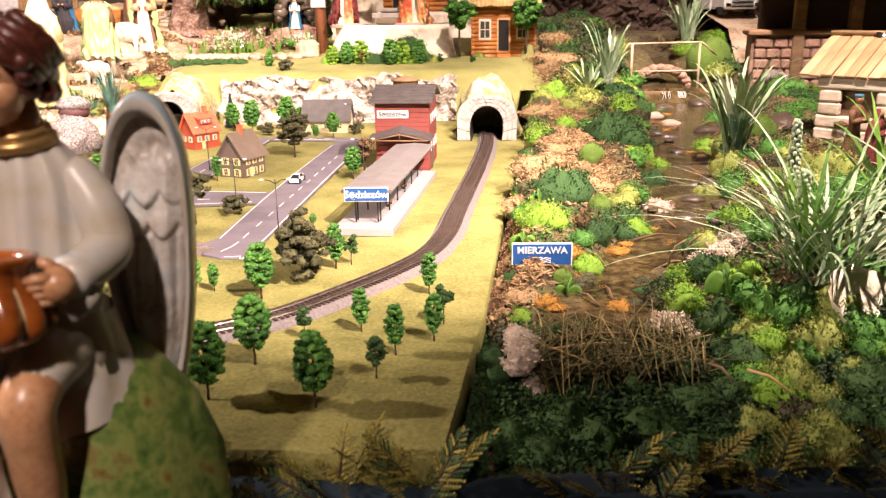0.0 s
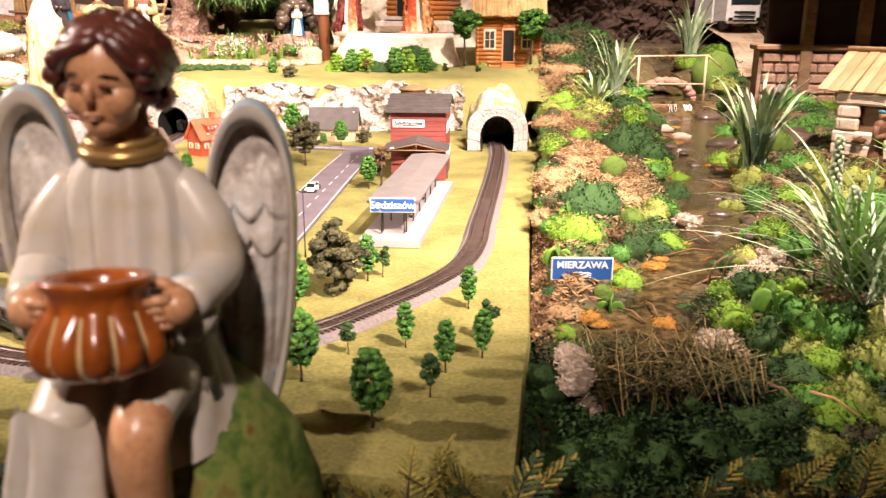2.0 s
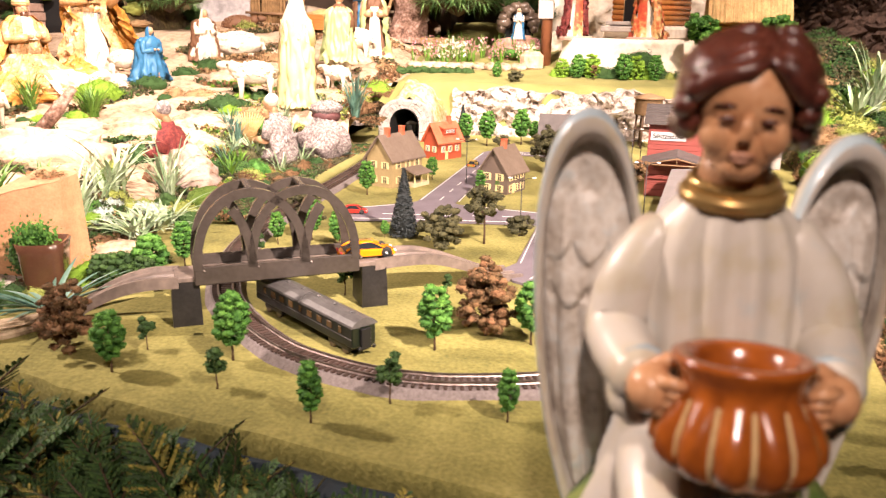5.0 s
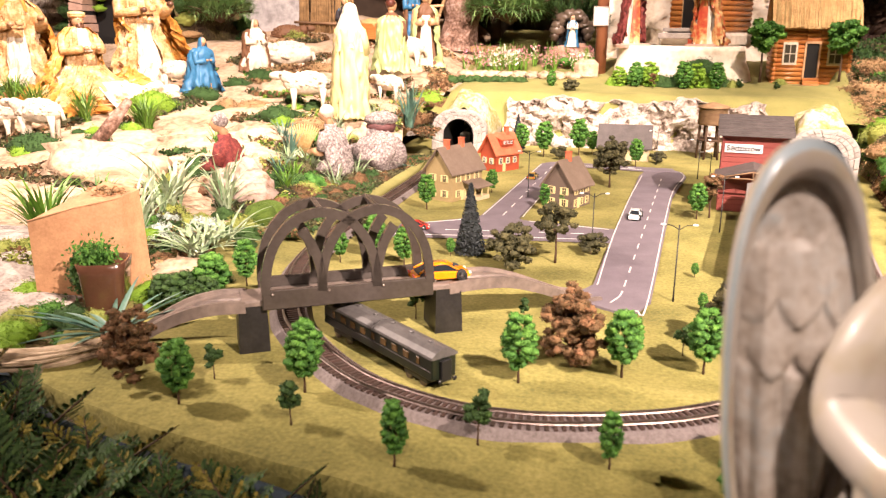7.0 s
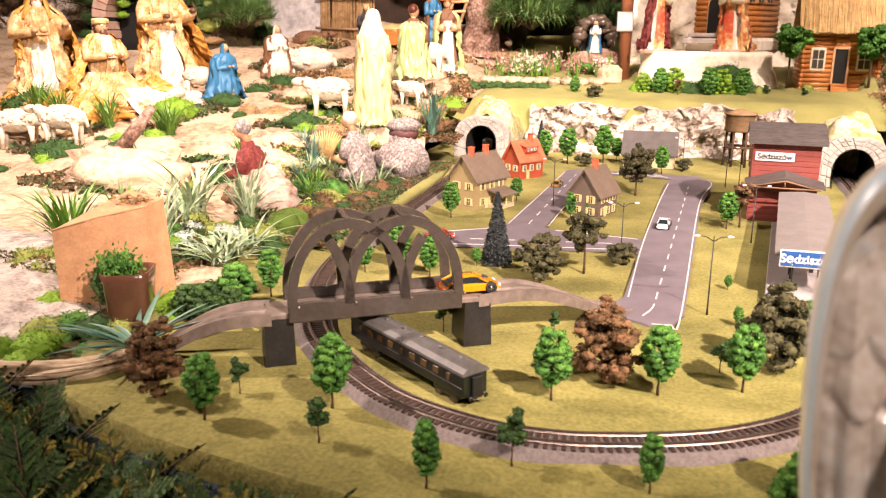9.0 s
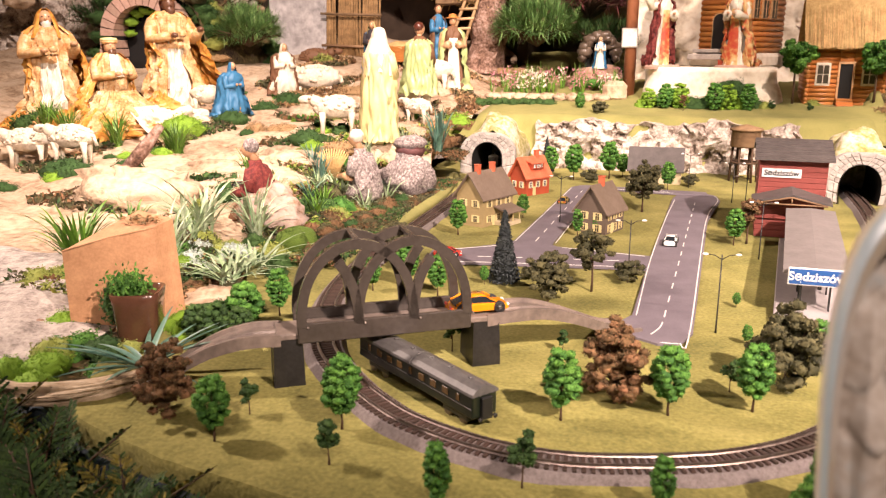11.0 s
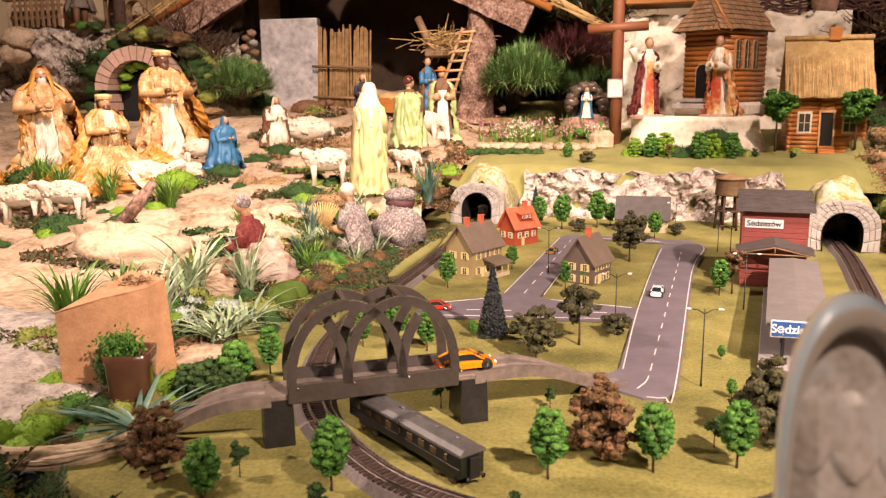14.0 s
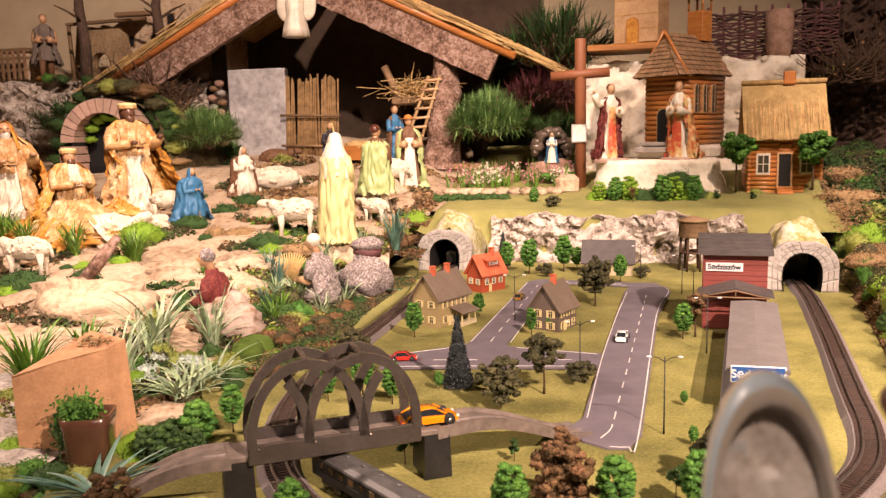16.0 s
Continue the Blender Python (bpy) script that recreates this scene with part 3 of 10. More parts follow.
part("board", s, mat_ob)
s = Shape()
rings = []
for i, (x, y) in enumerate(rim):
    d = Vector(rim[min(i + 1, len(rim) - 1)]) - Vector(rim[max(i - 1, 0)])
    n = Vector((d.y, -d.x)).normalized()
    q = 0.0015 * bump_at(x, y, 60, 6)
    rings.append([(x, y, board_height(x, y)), (x + n.x * 0.0015, y + n.y * 0.0015, -0.002), (x + n.x * (0.0026 + q), y + n.y * (0.0026 + q), -0.010), (x + n.x * (0.002 - q), y + n.y * (0.002 - q), -0.028 + q)])
s.loft(rings, felt, True, False, False)
part("turned_edge", s, mat_ob)

# front ledge with the blue cloth
s = Shape()
front = smooth_path([Vector((x, y, -0.016)) for x, y in ((-1.5, 0.90), (-1.0, 0.70), (-0.80, 0.63), (-0.72, 0.580), (-0.60, 0.530), (-0.46, 0.500), (-0.30, 0.463), (-0.105, 0.415), (0.055, 0.392), (0.12, 0.40), (0.4, 0.40), (1.2, 0.39))], 0.012)
wave = [p + Vector((0, 0.004 * bump_at(p.x, p.y, 18, 2), 0.004 * bump_at(p.x, p.y, 14, 8))) for p in front]
strip(s, wave, [(-0.012, -0.01), (-0.004, 0.004), (0.004, 0.005), (0.011, -0.002), (0.016, -0.001), (0.024, 0.001), (0.032, -0.010), (0.036, -0.09), (-0.012, -0.09)], cloth_blue, True)
single("cloth_edge", s, "dark blue cloth along the display's front edge", "cloth", kind="structure")
s = Shape()
s.box((-0.3, -0.05, -0.10), (3.6, 1.0, 0.04), cloth_blue)
single("front_ledge", s, "dark blue cloth-covered ledge before the display", "ledge", kind="structure")
s = Shape()
s.box((-0.5, 1.9, -0.30), (5.4, 3.4, 0.36), board_edge)
single("display_table", s, "dark wooden table under the display", "table", kind="structure")

# river
s = Shape()
rp = smooth_path([Vector((x, y, 0)) for x, y in RIVER], 0.02)
rings = []
for i, p in enumerate(rp):
    d = rp[min(i + 1, len(rp) - 1)] - rp[max(i - 1, 0)]
    n = Vector((d.y, -d.x, 0)).normalized()
    w = 0.05 + 0.075 * ramp(p.y, (0.6, 0), (1.0, 0.3), (2.2, 1))
    z = ramp(p.y, (0.60, -0.02), (0.72, 0.001), (0.95, 0.019), (1.6, 0.027), (2.27, 0.037), (2.30, 0.075), (3.0, 0.155))
    rings.append([tuple(p + n * w * k + Vector((0, 0, z))) for k in (-1, -0.5, 0, 0.5, 1)])
s.loft(rings, water, True, False, False)
single("river", s, "shallow brown rippling stream over mossy stones", "water", kind="structure")

# ---------- railway ----------
TRACK = [(0.215, 2.05), (0.200, 1.84), (0.186, 1.70), (0.153, 1.462), (0.121, 1.257), (0.096, 1.099), (0.079, 0.987), (0.053, 0.894), (0.012, 0.820), (-0.045, 0.745), (-0.100, 0.682),
         (-0.152, 0.645), (-0.195, 0.626), (-0.237, 0.614), (-0.279, 0.606), (-0.323, 0.607), (-0.371, 0.619), (-0.427, 0.645), (-0.470, 0.680), (-0.507, 0.719), (-0.543, 0.764),
         (-0.568, 0.810), (-0.604, 0.905), (-0.626, 1.000), (-0.636, 1.10), (-0.637, 1.24), (-0.632, 1.38), (-0.628, 1.54), (-0.628, 1.75), (-0.625, 1.97), (-0.62, 2.2)]
track_path = smooth_path([Vector((x, y, 0)) for x, y in TRACK], 0.0066)
track = thing("railway_track", "model railway track with brown sleepers on grey bed", "railway track")
s = Shape()
strip(s, track_path[::2], [(-0.024, 0.0), (-0.017, 0.0075), (0.017, 0.0075), (0.024, 0.0)], ballast)
part("track_bed", s, track, "grey granular track bed")
for side in (-0.00825, 0.00825):
    s = Shape()
    strip(s, track_path[::2], [(side - 0.0013, 0.0095), (side - 0.0005, 0.0105), (side - 0.0009, 0.0125), (side + 0.0009, 0.0125), (side + 0.0005, 0.0105), (side + 0.0013, 0.0095)], steel)
    part("rail", s, track, "worn steel rail")
s = Shape()
s.box((0, 0, 0.0083), (0.030, 0.0034, 0.0026), sleeper_mat, bev=0.0004)
sleeper_mesh = s.mesh("sleeper")
far_sleepers = Shape()
laid = 0
for i, p in enumerate(track_path[1:-1], 1):
    d = track_path[i + 1] - track_path[i - 1]
    m = Matrix.Translation(p) @ Matrix.Rotation(math.atan2(-d.x, d.y), 4, "Z")
    if p.y < 1.28 and laid < 300:
        part("sleeper", sleeper_mesh, track, m=m)
        laid += 1
    else:
        far_sleepers.box((0, 0, 0.0083), (0.030, 0.0034, 0.0026), sleeper_mat, m)
tagged(part("sleeper_run", far_sleepers, track), kind="stuff")


def coach(name, label, m, L=0.19, W=0.027):
    """Old four-axle coach, along local x."""
    t = thing(name, label, "train coach", "railway coaches", m)
    s = Shape()
    s.box((0, 0, 0.0225), (L, W, 0.021), coach_green, bev=0.0012)
    s.box((0, 0, 0.0125), (L * 0.94, W * 0.8, 0.004), black)
    part("body", s, t)
    prof = [(-W / 2 - 0.0012, 0.0), (-W / 2 - 0.0006, 0.0022), (-W * 0.36, 0.0056), (-W * 0.16, 0.0076), (0, 0.0081), (W * 0.16, 0.0076), (W * 0.36, 0.0056), (W / 2 + 0.0006, 0.0022), (W / 2 + 0.0012, 0.0)]
    s = Shape()
    for x0, x1 in ((-L / 2 - 0.001, -0.001), (0.001, L / 2 + 0.001)):
        s.loft([[(x, y, 0.0325 + z) for y, z in prof] for x in (x0, x1)], coach_roof, False)
    part("roof", s, t, "grey rounded coach roof")
    for k in range(6):
        part("roof_vent", Shape().box((-L * 0.4 + k * L * 0.16, 0, 0.0411), (0.004, 0.004, 0.002), coach_roof, bev=0.0006), t)
    for sx in (-1, 1):
        part("gangway", Shape().box((sx * (L / 2 + 0.002), 0, 0.021), (0.004, W * 0.42, 0.020), black, bev=0.0006), t)
    for sy in (-1, 1):
        for k in range(9):
            x = -L * 0.39 + k * L * 0.0975
            s = Shape()
            s.box((x, sy * (W / 2 + 0.0002), 0.0262), (0.0088 if k % 4 else 0.005, 0.0008, 0.0066), window_gold, bev=0.0003)
            part("window", s, t)
        s = Shape()
        s.box((0, sy * (W / 2 + 0.0003), 0.0208), (L * 0.985, 0.0007, 0.0006), coach_roof)
        part("stripe", s, t)
    for sx in (-1, 1):
        s = Shape()
        s.box((sx * L * 0.34, 0, 0.0075), (0.036, W * 0.72, 0.006), black, bev=0.001)
        part("bogie", s, t)
        for ax in (-0.011, 0.011):
            s = Shape()
            for sy in (-1, 1):
                s.lathe([(0.0018, -0.0012), (0.0050, -0.0012), (0.0050, 0.0012), (0.0018, 0.0012)], steel, 16, M=pose(sx * L * 0.34 + ax, sy * 0.008, 0.005, 90))
            part("wheel", s, t)
        s = Shape()
        for sy in (-1, 1):
            s.lathe([(0.0006, 0), (0.0006, 0.004), (0.0022, 0.004), (0.0022, 0.0052)], black, 10, M=pose(sx * (L / 2), sy * 0.008, 0.0125, 0, 90 * sx, 0))
        part("buffer", s, t)
    return t


coach("railway_coach", "dark green coach with grey roof parked on the grass", pose(-0.432, 0.718, 0.0, 0, 0, 140.5), L=0.185)
# the train that runs into the far tunnel
coach("railway_coach", "dark green coach of the train entering the tunnel", pose(-0.622, 2.20, 0.0075, 0, 0, 90))
coach("railway_coach", "dark green coach of the train inside the tunnel", pose(-0.62, 2.40, 0.0075, 0, 0, 90))


def portal(name, label, x, y, turn, tall=1.0):
    """A horseshoe tunnel mouth of cut stones with a plaster hill behind it."""
    t = thing(name, label, "tunnel", "railway tunnels", pose(x, y, 0, 0, 0, turn))
    r, foot = 0.039, 0.042
    inner = [(-r * 0.93, 0.0), (-r, 0.02), (-r, foot)] + [(-r * math.cos(a), foot + r * 1.08 * math.sin(a)) for a in [math.pi * i / 14 for i in range(1, 14)]] + [(r, foot), (r, 0.02), (r * 0.93, 0.0)]
    outer = [(px * 1.55 + (0.012 if px > 0 else -0.012), pz * 1.24 + 0.004) for px, pz in inner]
    outer[0] = (outer[0][0] * 1.06, 0.0)
    outer[-1] = (outer[-1][0] * 1.06, 0.0)
    s = Shape()
    n = len(inner)
    s.loft([[(px, 0.008, pz) for px, pz in inner], [(px, 0.008, pz) for px, pz in outer], [(px, 0.03, pz) for px, pz in outer]], portal_stone, False, False, False)
    # bore and end sheet are coloured black for the dark inside
    s.loft([[(px, 0.0, pz) for px, pz in inner], [(px, 0.25, pz) for px, pz in inner]], opening_shade, False, False, False)
    s.add([(px, 0.25, pz) for px, pz in inner], [tuple(range(n))], opening_shade)
    part("arch", s, t)
    # stones in two rows round the mouth, then courses on the legs
    rnd = random.Random(int(x * 100))
    for i in range(n - 1):
        for row in range(3):
            (a, b), (c, d) = (inner[i], outer[i]), (inner[i + 1], outer[i + 1])
            lo, hi = row / 3, (row + 1) / 3
            g = 0.03
            q = []
            for u, v in ((g, lo + 0.012), (1 - g, lo + 0.012), (1 - g, hi - 0.012), (g, hi - 0.012)):
                px = (a[0] * (1 - v) + b[0] * v) * (1 - u) + (c[0] * (1 - v) + d[0] * v) * u
                pz = (a[1] * (1 - v) + b[1] * v) * (1 - u) + (c[1] * (1 - v) + d[1] * v) * u
                q.append((px, pz))
            mx, mz = sum(p[0] for p in q) / 4, sum(p[1] for p in q) / 4
            top = rnd.uniform(0.0015, 0.003)
            s = Shape()
            back = [(px, 0.0085, pz) for px, pz in q]
            face = [(mx + (px - mx) * 0.82, 0.008 - top, mz + (pz - mz) * 0.82) for px, pz in q]
            s.loft([back, face], portal_stone, False)
            part("stone", s, t)
    # plaster hill: a tall smooth boulder leaning back
    s = Shape()
    rows = []
    for j in range(15):
        k = j / 14
        ring = []
        for i in range(41):
            a = math.pi * i / 40
            lump = 1 + 0.20 * noise.noise(Vector((math.cos(a) * 1.7 + x * 7, math.sin(a) * 1.7, k * 3.0))) + 0.05 * noise.noise(Vector((math.cos(a) * 6 + x, math.sin(a) * 6, k * 9)))
            px = -math.cos(a) * (0.064 + 0.014 * math.sin(min(k * 2.2, 1.57))) * lump * (1 - 0.35 * max(k - 0.6, 0))
            pz = (0.104 + 0.040 * math.sin(min(k * 3.0, 1.57))) * abs(math.sin(a)) ** 0.72 * lump * (1 - 0.4 * max(k - 0.5, 0))
            ring.append((px, 0.016 + k * 0.22, max(pz, -0.004)))
        rows.append(ring)
    s.loft(rows, plaster_hill, True, False, False)
    s.add(rows[-1], [tuple(range(41))[::-1]], plaster_hill)
    part("hill", s, t, "cream plaster hill with yellow-green moss paint")
    return t


portal("tunnel", "white stone tunnel mouth under a mossy plaster hill", 0.198, 1.84, -6)
portal("tunnel", "stone tunnel mouth with rounded cream plaster hill", -0.632, 2.06, -2)

# ---------- toy bridge ----------
ux, uy = 0.868, 0.497
B0 = Vector((-0.563, 0.693, 0))
bt = thing("toy_bridge", "dark brown plastic toy bridge with double arches", "bridge", m=Matrix.Translation(B0) @ Matrix.Rotation(math.atan2(uy, ux), 4, "Z"))
BL, BW, DZ = 0.205, 0.052, 0.050
s = Shape()
s.box((BL / 2 + 0.003, BW / 2, DZ), (BL + 0.012, BW - 0.010, 0.006), deck_mat, bev=0.001)
part("deck", s, bt, "worn grooved bridge deck")
for yk in (0.0025, BW - 0.0025):
    s = Shape()
    X0, X1 = 0.016, 0.188
    s.box(((X0 + X1) / 2, yk, DZ + 0.004), (X1 - X0, 0.005, 0.020), bridge_mat, bev=0.0012)

    def bar(pts, w=0.0105, d=0.006):
        rings = []
        for i, (px, pz) in enumerate(pts):
            qx, qz = pts[min(i + 1, len(pts) - 1)]
            ox, oz = pts[max(i - 1, 0)]
            L = math.hypot(qx - ox, qz - oz) or 1
            nx, nz = -(qz - oz) / L, (qx - ox) / L
            rings.append([(px + nx * w / 2, yk - d / 2, pz + nz * w / 2), (px + nx * w / 2, yk + d / 2, pz + nz * w / 2), (px - nx * w / 2, yk + d / 2, pz - nz * w / 2), (px - nx * w / 2, yk - d / 2, pz - nz * w / 2)])
        s.loft(rings, bridge_mat, False)
    H = 0.078
    z0 = DZ + 0.010
    bay = (X1 - X0 - 0.008) / 3
    at = [X0 + 0.004 + bay * i for i in range(4)]
    for lo, hi, a0, a1 in ((at[0], at[2], 0, 1), (at[1], at[3], 0, 1), (at[1] - 2 * bay, at[1], 0.56, 1), (at[2], at[2] + 2 * bay, 0, 0.44)):
        half = (hi - lo) / 2
        bar([((lo + hi) / 2 - half * math.cos(a), z0 + H * abs(math.sin(a)) ** 0.86) for a in [math.pi * (a0 + (a1 - a0) * i / 26) for i in range(27)] if at[0] - 0.002 <= (lo + hi) / 2 - half * math.cos(a) <= at[3] + 0.002 and (a0 == 0 and a1 == 1 or (z0 + H * abs(math.sin(a)) ** 0.86) < z0 + H * 0.80)], 0.0092)
    for px_ in (at[0], at[1], at[2], at[3]):
        s.lathe([(0.0, -0.0036), (0.0012, -0.0036), (0.0012, 0.0036), (0.0, 0.0036)], steel, 8, M=pose(px_ + 0.006, yk, DZ + 0.010, 90))
    part("arch_truss", s, bt, "double interlaced arch side")
for c0 in (at[1], at[2]):
    part("cross_bar", Shape().box((c0, BW / 2, z0 + H + 0.003), (0.006, BW, 0.005), bridge_mat, bev=0.001), bt)
for px in (-0.006, BL - 0.012):
    s = Shape()
    rings = []
    for k, z in ((1.06, 0.0), (1.03, 0.022), (0.97, 0.048)):
        rings.append([(px + 0.013 + a * 0.014 * k, BW / 2 + b * 0.021 * k, z) for a, b in ((-1, -1), (1, -1), (1, 1), (-1, 1))])
    s.loft(rings, pier_mat, False)
    part("pier", s, bt, "black moulded stone-pattern pier")
inv = bt.matrix_basis.inverted()
for pts in ([(-0.398, 0.818, 0.050), (-0.372, 0.836, 0.051), (-0.345, 0.858, 0.048), (-0.318, 0.882, 0.037), (-0.292, 0.907, 0.022), (-0.266, 0.932, 0.007), (-0.245, 0.950, 0.003)],
            [(-0.574, 0.716, 0.050), (-0.600, 0.704, 0.050), (-0.628, 0.694, 0.043), (-0.655, 0.686, 0.029), (-0.682, 0.679, 0.010), (-0.70, 0.675, 0.003)]):
    s = Shape()
    strip(s, smooth_path([inv @ Vector(p) for p in pts], 0.006), [(-0.022, -0.008), (-0.022, 0.004), (-0.018, 0.004), (-0.017, 0.0), (-0.004, 0.0), (-0.003, 0.002), (0.003, 0.002), (0.004, 0.0), (0.017, 0.0), (0.018, 0.004), (0.022, 0.004), (0.022, -0.008)], deck_mat)
    part("ramp", s, bt, "worn curved plastic road ramp")

# ---------- roads of printed card ----------
def road(name, outline, lines, dashes, label, lift=0.0):
    t = thing(name, label, "model road", m=pose(0, 0, lift))
    s = Shape()
    n = len(outline)
    s.loft([[(x, y, 0.001) for x, y in outline], [(x, y, 0.0038) for x, y in outline]], asphalt, False)
    part("carriageway", s, t)
    for pts in lines:
        s = Shape()
        strip(s, smooth_path([Vector((x, y, 0)) for x, y in pts], 0.012), [(-0.0008, 0.0036), (-0.0008, 0.0043), (0.0008, 0.0043), (0.0008, 0.0036)], white_line)
        part("edge_line", s, t)
    for (x, y), (u, v) in dashes:
        d = Vector((u - x, v - y, 0))
        s = Shape()
        s.box((0, 0, 0.004), (0.0017, d.length, 0.0006), white_line)
        part("lane_dash", s, t, m=Matrix.Translation(((x + u) / 2, (y + v) / 2, 0)) @ Matrix.Rotation(math.atan2(-d.x, d.y), 4, "Z"))
    return t


def along(a, b, n, fill=0.42):
    out = []
    for i in range(n):
        k0, k1 = i / n, (i + fill) / n
        out.append(((a[0] + (b[0] - a[0]) * k0, a[1] + (b[1] - a[1]) * k0), (a[0] + (b[0] - a[0]) * k1, a[1] + (b[1] - a[1]) * k1)))
    return out


road("main_road", [(-0.262, 0.955), (-0.243, 0.915), (-0.215, 0.897), (-0.192, 0.900), (-0.176, 0.94), (-0.118, 1.578), (-0.078, 1.802), (-0.082, 1.86), (-0.11, 1.895), (-0.16, 1.905), (-0.163, 1.86), (-0.176, 1.80), (-0.225, 1.25), (-0.244, 0.99)],
     [[(-0.239, 0.99), (-0.223, 1.25), (-0.196, 1.56), (-0.170, 1.80)], [(-0.212, 0.901), (-0.193, 0.904), (-0.179, 0.945), (-0.121, 1.578), (-0.083, 1.80), (-0.088, 1.86)], [(-0.222, 0.925), (-0.212, 0.95), (-0.208, 0.975)]],
     along((-0.2065, 0.99), (-0.128, 1.80), 13), "grey card road with white lane markings")
road("side_road", [(-0.555, 1.165), (-0.455, 1.180), (-0.228, 1.206), (-0.222, 1.285), (-0.37, 1.312), (-0.38, 1.325), (-0.332, 1.90), (-0.352, 1.935), (-0.38, 1.93), (-0.40, 1.90), (-0.445, 1.322), (-0.525, 1.258), (-0.56, 1.24)],
     [[(-0.441, 1.335), (-0.398, 1.89)], [(-0.374, 1.335), (-0.337, 1.89)], [(-0.55, 1.172), (-0.455, 1.187), (-0.235, 1.213)], [(-0.36, 1.306), (-0.228, 1.28)], [(-0.54, 1.248), (-0.455, 1.30)]],
     along((-0.408, 1.34), (-0.368, 1.90), 8) + along((-0.53, 1.212), (-0.24, 1.247), 6), "grey card side road with junction and dashes", 0.0006)
road("back_road", [(-0.33, 1.885), (-0.165, 1.86), (-0.10, 1.86), (-0.10, 1.90), (-0.165, 1.905), (-0.335, 1.93)], [[(-0.325, 1.892), (-0.165, 1.867)]], along((-0.32, 1.908), (-0.16, 1.882), 4), "grey card connecting road at the village edge", 0.0012)


# ---------- houses ----------
def window(t, c, w, h, normal_y, mat_frame, shutters=True, name="window"):
    """A small framed window on a wall that faces local -y or +/-x, set by m."""
    x, y, z = c
    m = Matrix.Translation(c) @ Matrix.Rotation(normal_y, 4, "Z")
    win = part(name, Shape().box((0, -0.0006, 0), (w + 0.0018, 0.0012, h + 0.0018), mat_frame, bev=0.0003), t, m=m)
    part("pane", Shape().box((0, -0.0010, 0), (w - 0.0004, 0.0008, h - 0.0004), pane), win)
    part("glazing_bar", Shape().box((0, -0.0013, 0), (0.0007, 0.0006, h), mat_frame).box((0, -0.0013, h * 0.15), (w, 0.0006, 0.0006), mat_frame), win)
    if shutters:
        for sx in (-1, 1):
            part("shutter", Shape().box((sx * (w * 0.5 + w * 0.26 + 0.001), -0.0008, 0), (w * 0.5, 0.0012, h + 0.001), shutter, bev=0.0003), win)
    return win


def house(name, label, m, W, D, wall_h, ridge_h, wall, roof, along_y=True, eaves=0.006, chimneys=((0.0, 0.3),), rows=1, frame=None, dormer=False, porch=None, group="village houses"):
    """Gabled house; the gable faces local -y, the ridge runs along y."""
    t = thing(name, label, "house", group, m)
    frame = frame or shutter
    s = Shape()
    rings = []
    for y in (0, D):
        rings.append([(-W / 2, y, 0), (W / 2, y, 0), (W / 2, y, wall_h), (0, y, ridge_h), (-W / 2, y, wall_h)])
    s.loft(rings, wall, False)
    part("wall", s, t)
    k = (ridge_h - wall_h) / (W / 2)
    for sx in (-1, 1):
        s = Shape()
        e = W / 2 + eaves
        a = [(0, ridge_h + 0.001), (0, ridge_h + 0.004), (sx * e, wall_h - k * eaves + 0.004), (sx * e, wall_h - k * eaves + 0.001)]
        s.loft([[(x, y, z) for x, z in (a if sx < 0 else a[::-1])] for y in (-eaves, D + eaves)], roof, False)
        part("roof_slope", s, t)
    for cx, cy in chimneys:
        z0 = ridge_h - abs(cx) * k
        s = Shape()
        s.box((cx, cy * D, z0 + 0.004), (0.009, 0.009, 0.022), roof_red if wall is not wall_cream else brick_red, bev=0.0004)
        s.box((cx, cy * D, z0 + 0.0155), (0.0105, 0.0105, 0.002), roof_red, bev=0.0004)
        part("chimney", s, t, "red brick chimney")
    for r in range(rows):
        z = wall_h * (r + 0.52) / rows if rows > 1 else wall_h * 0.55
        for x in (-W * 0.23, W * 0.23):
            window(t, (x, 0, z), W * 0.13, 0.012, 0, frame)
        for y in (0.2, 0.5, 0.8):
            window(t, (W / 2, y * D, z), D * 0.08, 0.012, math.pi / 2, frame)
            window(t, (-W / 2, y * D, z), D * 0.08, 0.012, -math.pi / 2, frame)
    if dormer:
        s = Shape()
        zc = wall_h + (ridge_h - wall_h) * 0.45
        s.box((W * 0.30, D * 0.5, zc + 0.004), (0.02, D * 0.5, 0.014), wall, bev=0.0004)
        part("dormer", s, t)
        s = Shape()
        s.box((0, 0, 0), (0.026, D * 0.56, 0.002), roof, pose(W * 0.30, D * 0.5, zc + 0.013, 0, 14, 0))
        part("dormer_roof", s, t)
        for y in (0.36, 0.5, 0.64):
            window(t, (W * 0.30 + 0.0101, y * D, zc + 0.005), D * 0.07, 0.007, math.pi / 2, white_paint, False)
    if porch:
        s = Shape()
        s.box((W / 2 + 0.014, D * porch, 0.004), (0.028, D * 0.5, 0.008), wall_cream, bev=0.0005)
        part("porch_base", s, t)
        s = Shape()
        s.box((0, 0, 0), (0.038, D * 0.56, 0.0022), roof, pose(W / 2 + 0.016, D * porch, 0.031, 0, 16, 0))
        part("porch_roof", s, t)
        for y in (-0.22, 0.0, 0.22):
            part("porch_post", Shape().box((W / 2 + 0.026, D * (porch + y), 0.017), (0.002, 0.002, 0.022), shutter), t)
    s = Shape()
    s.box((W / 2 + 0.0005, D * 0.35, 0.010), (0.001, 0.009, 0.019), shutter, bev=0.0003)
    part("door", s, t)
    return t


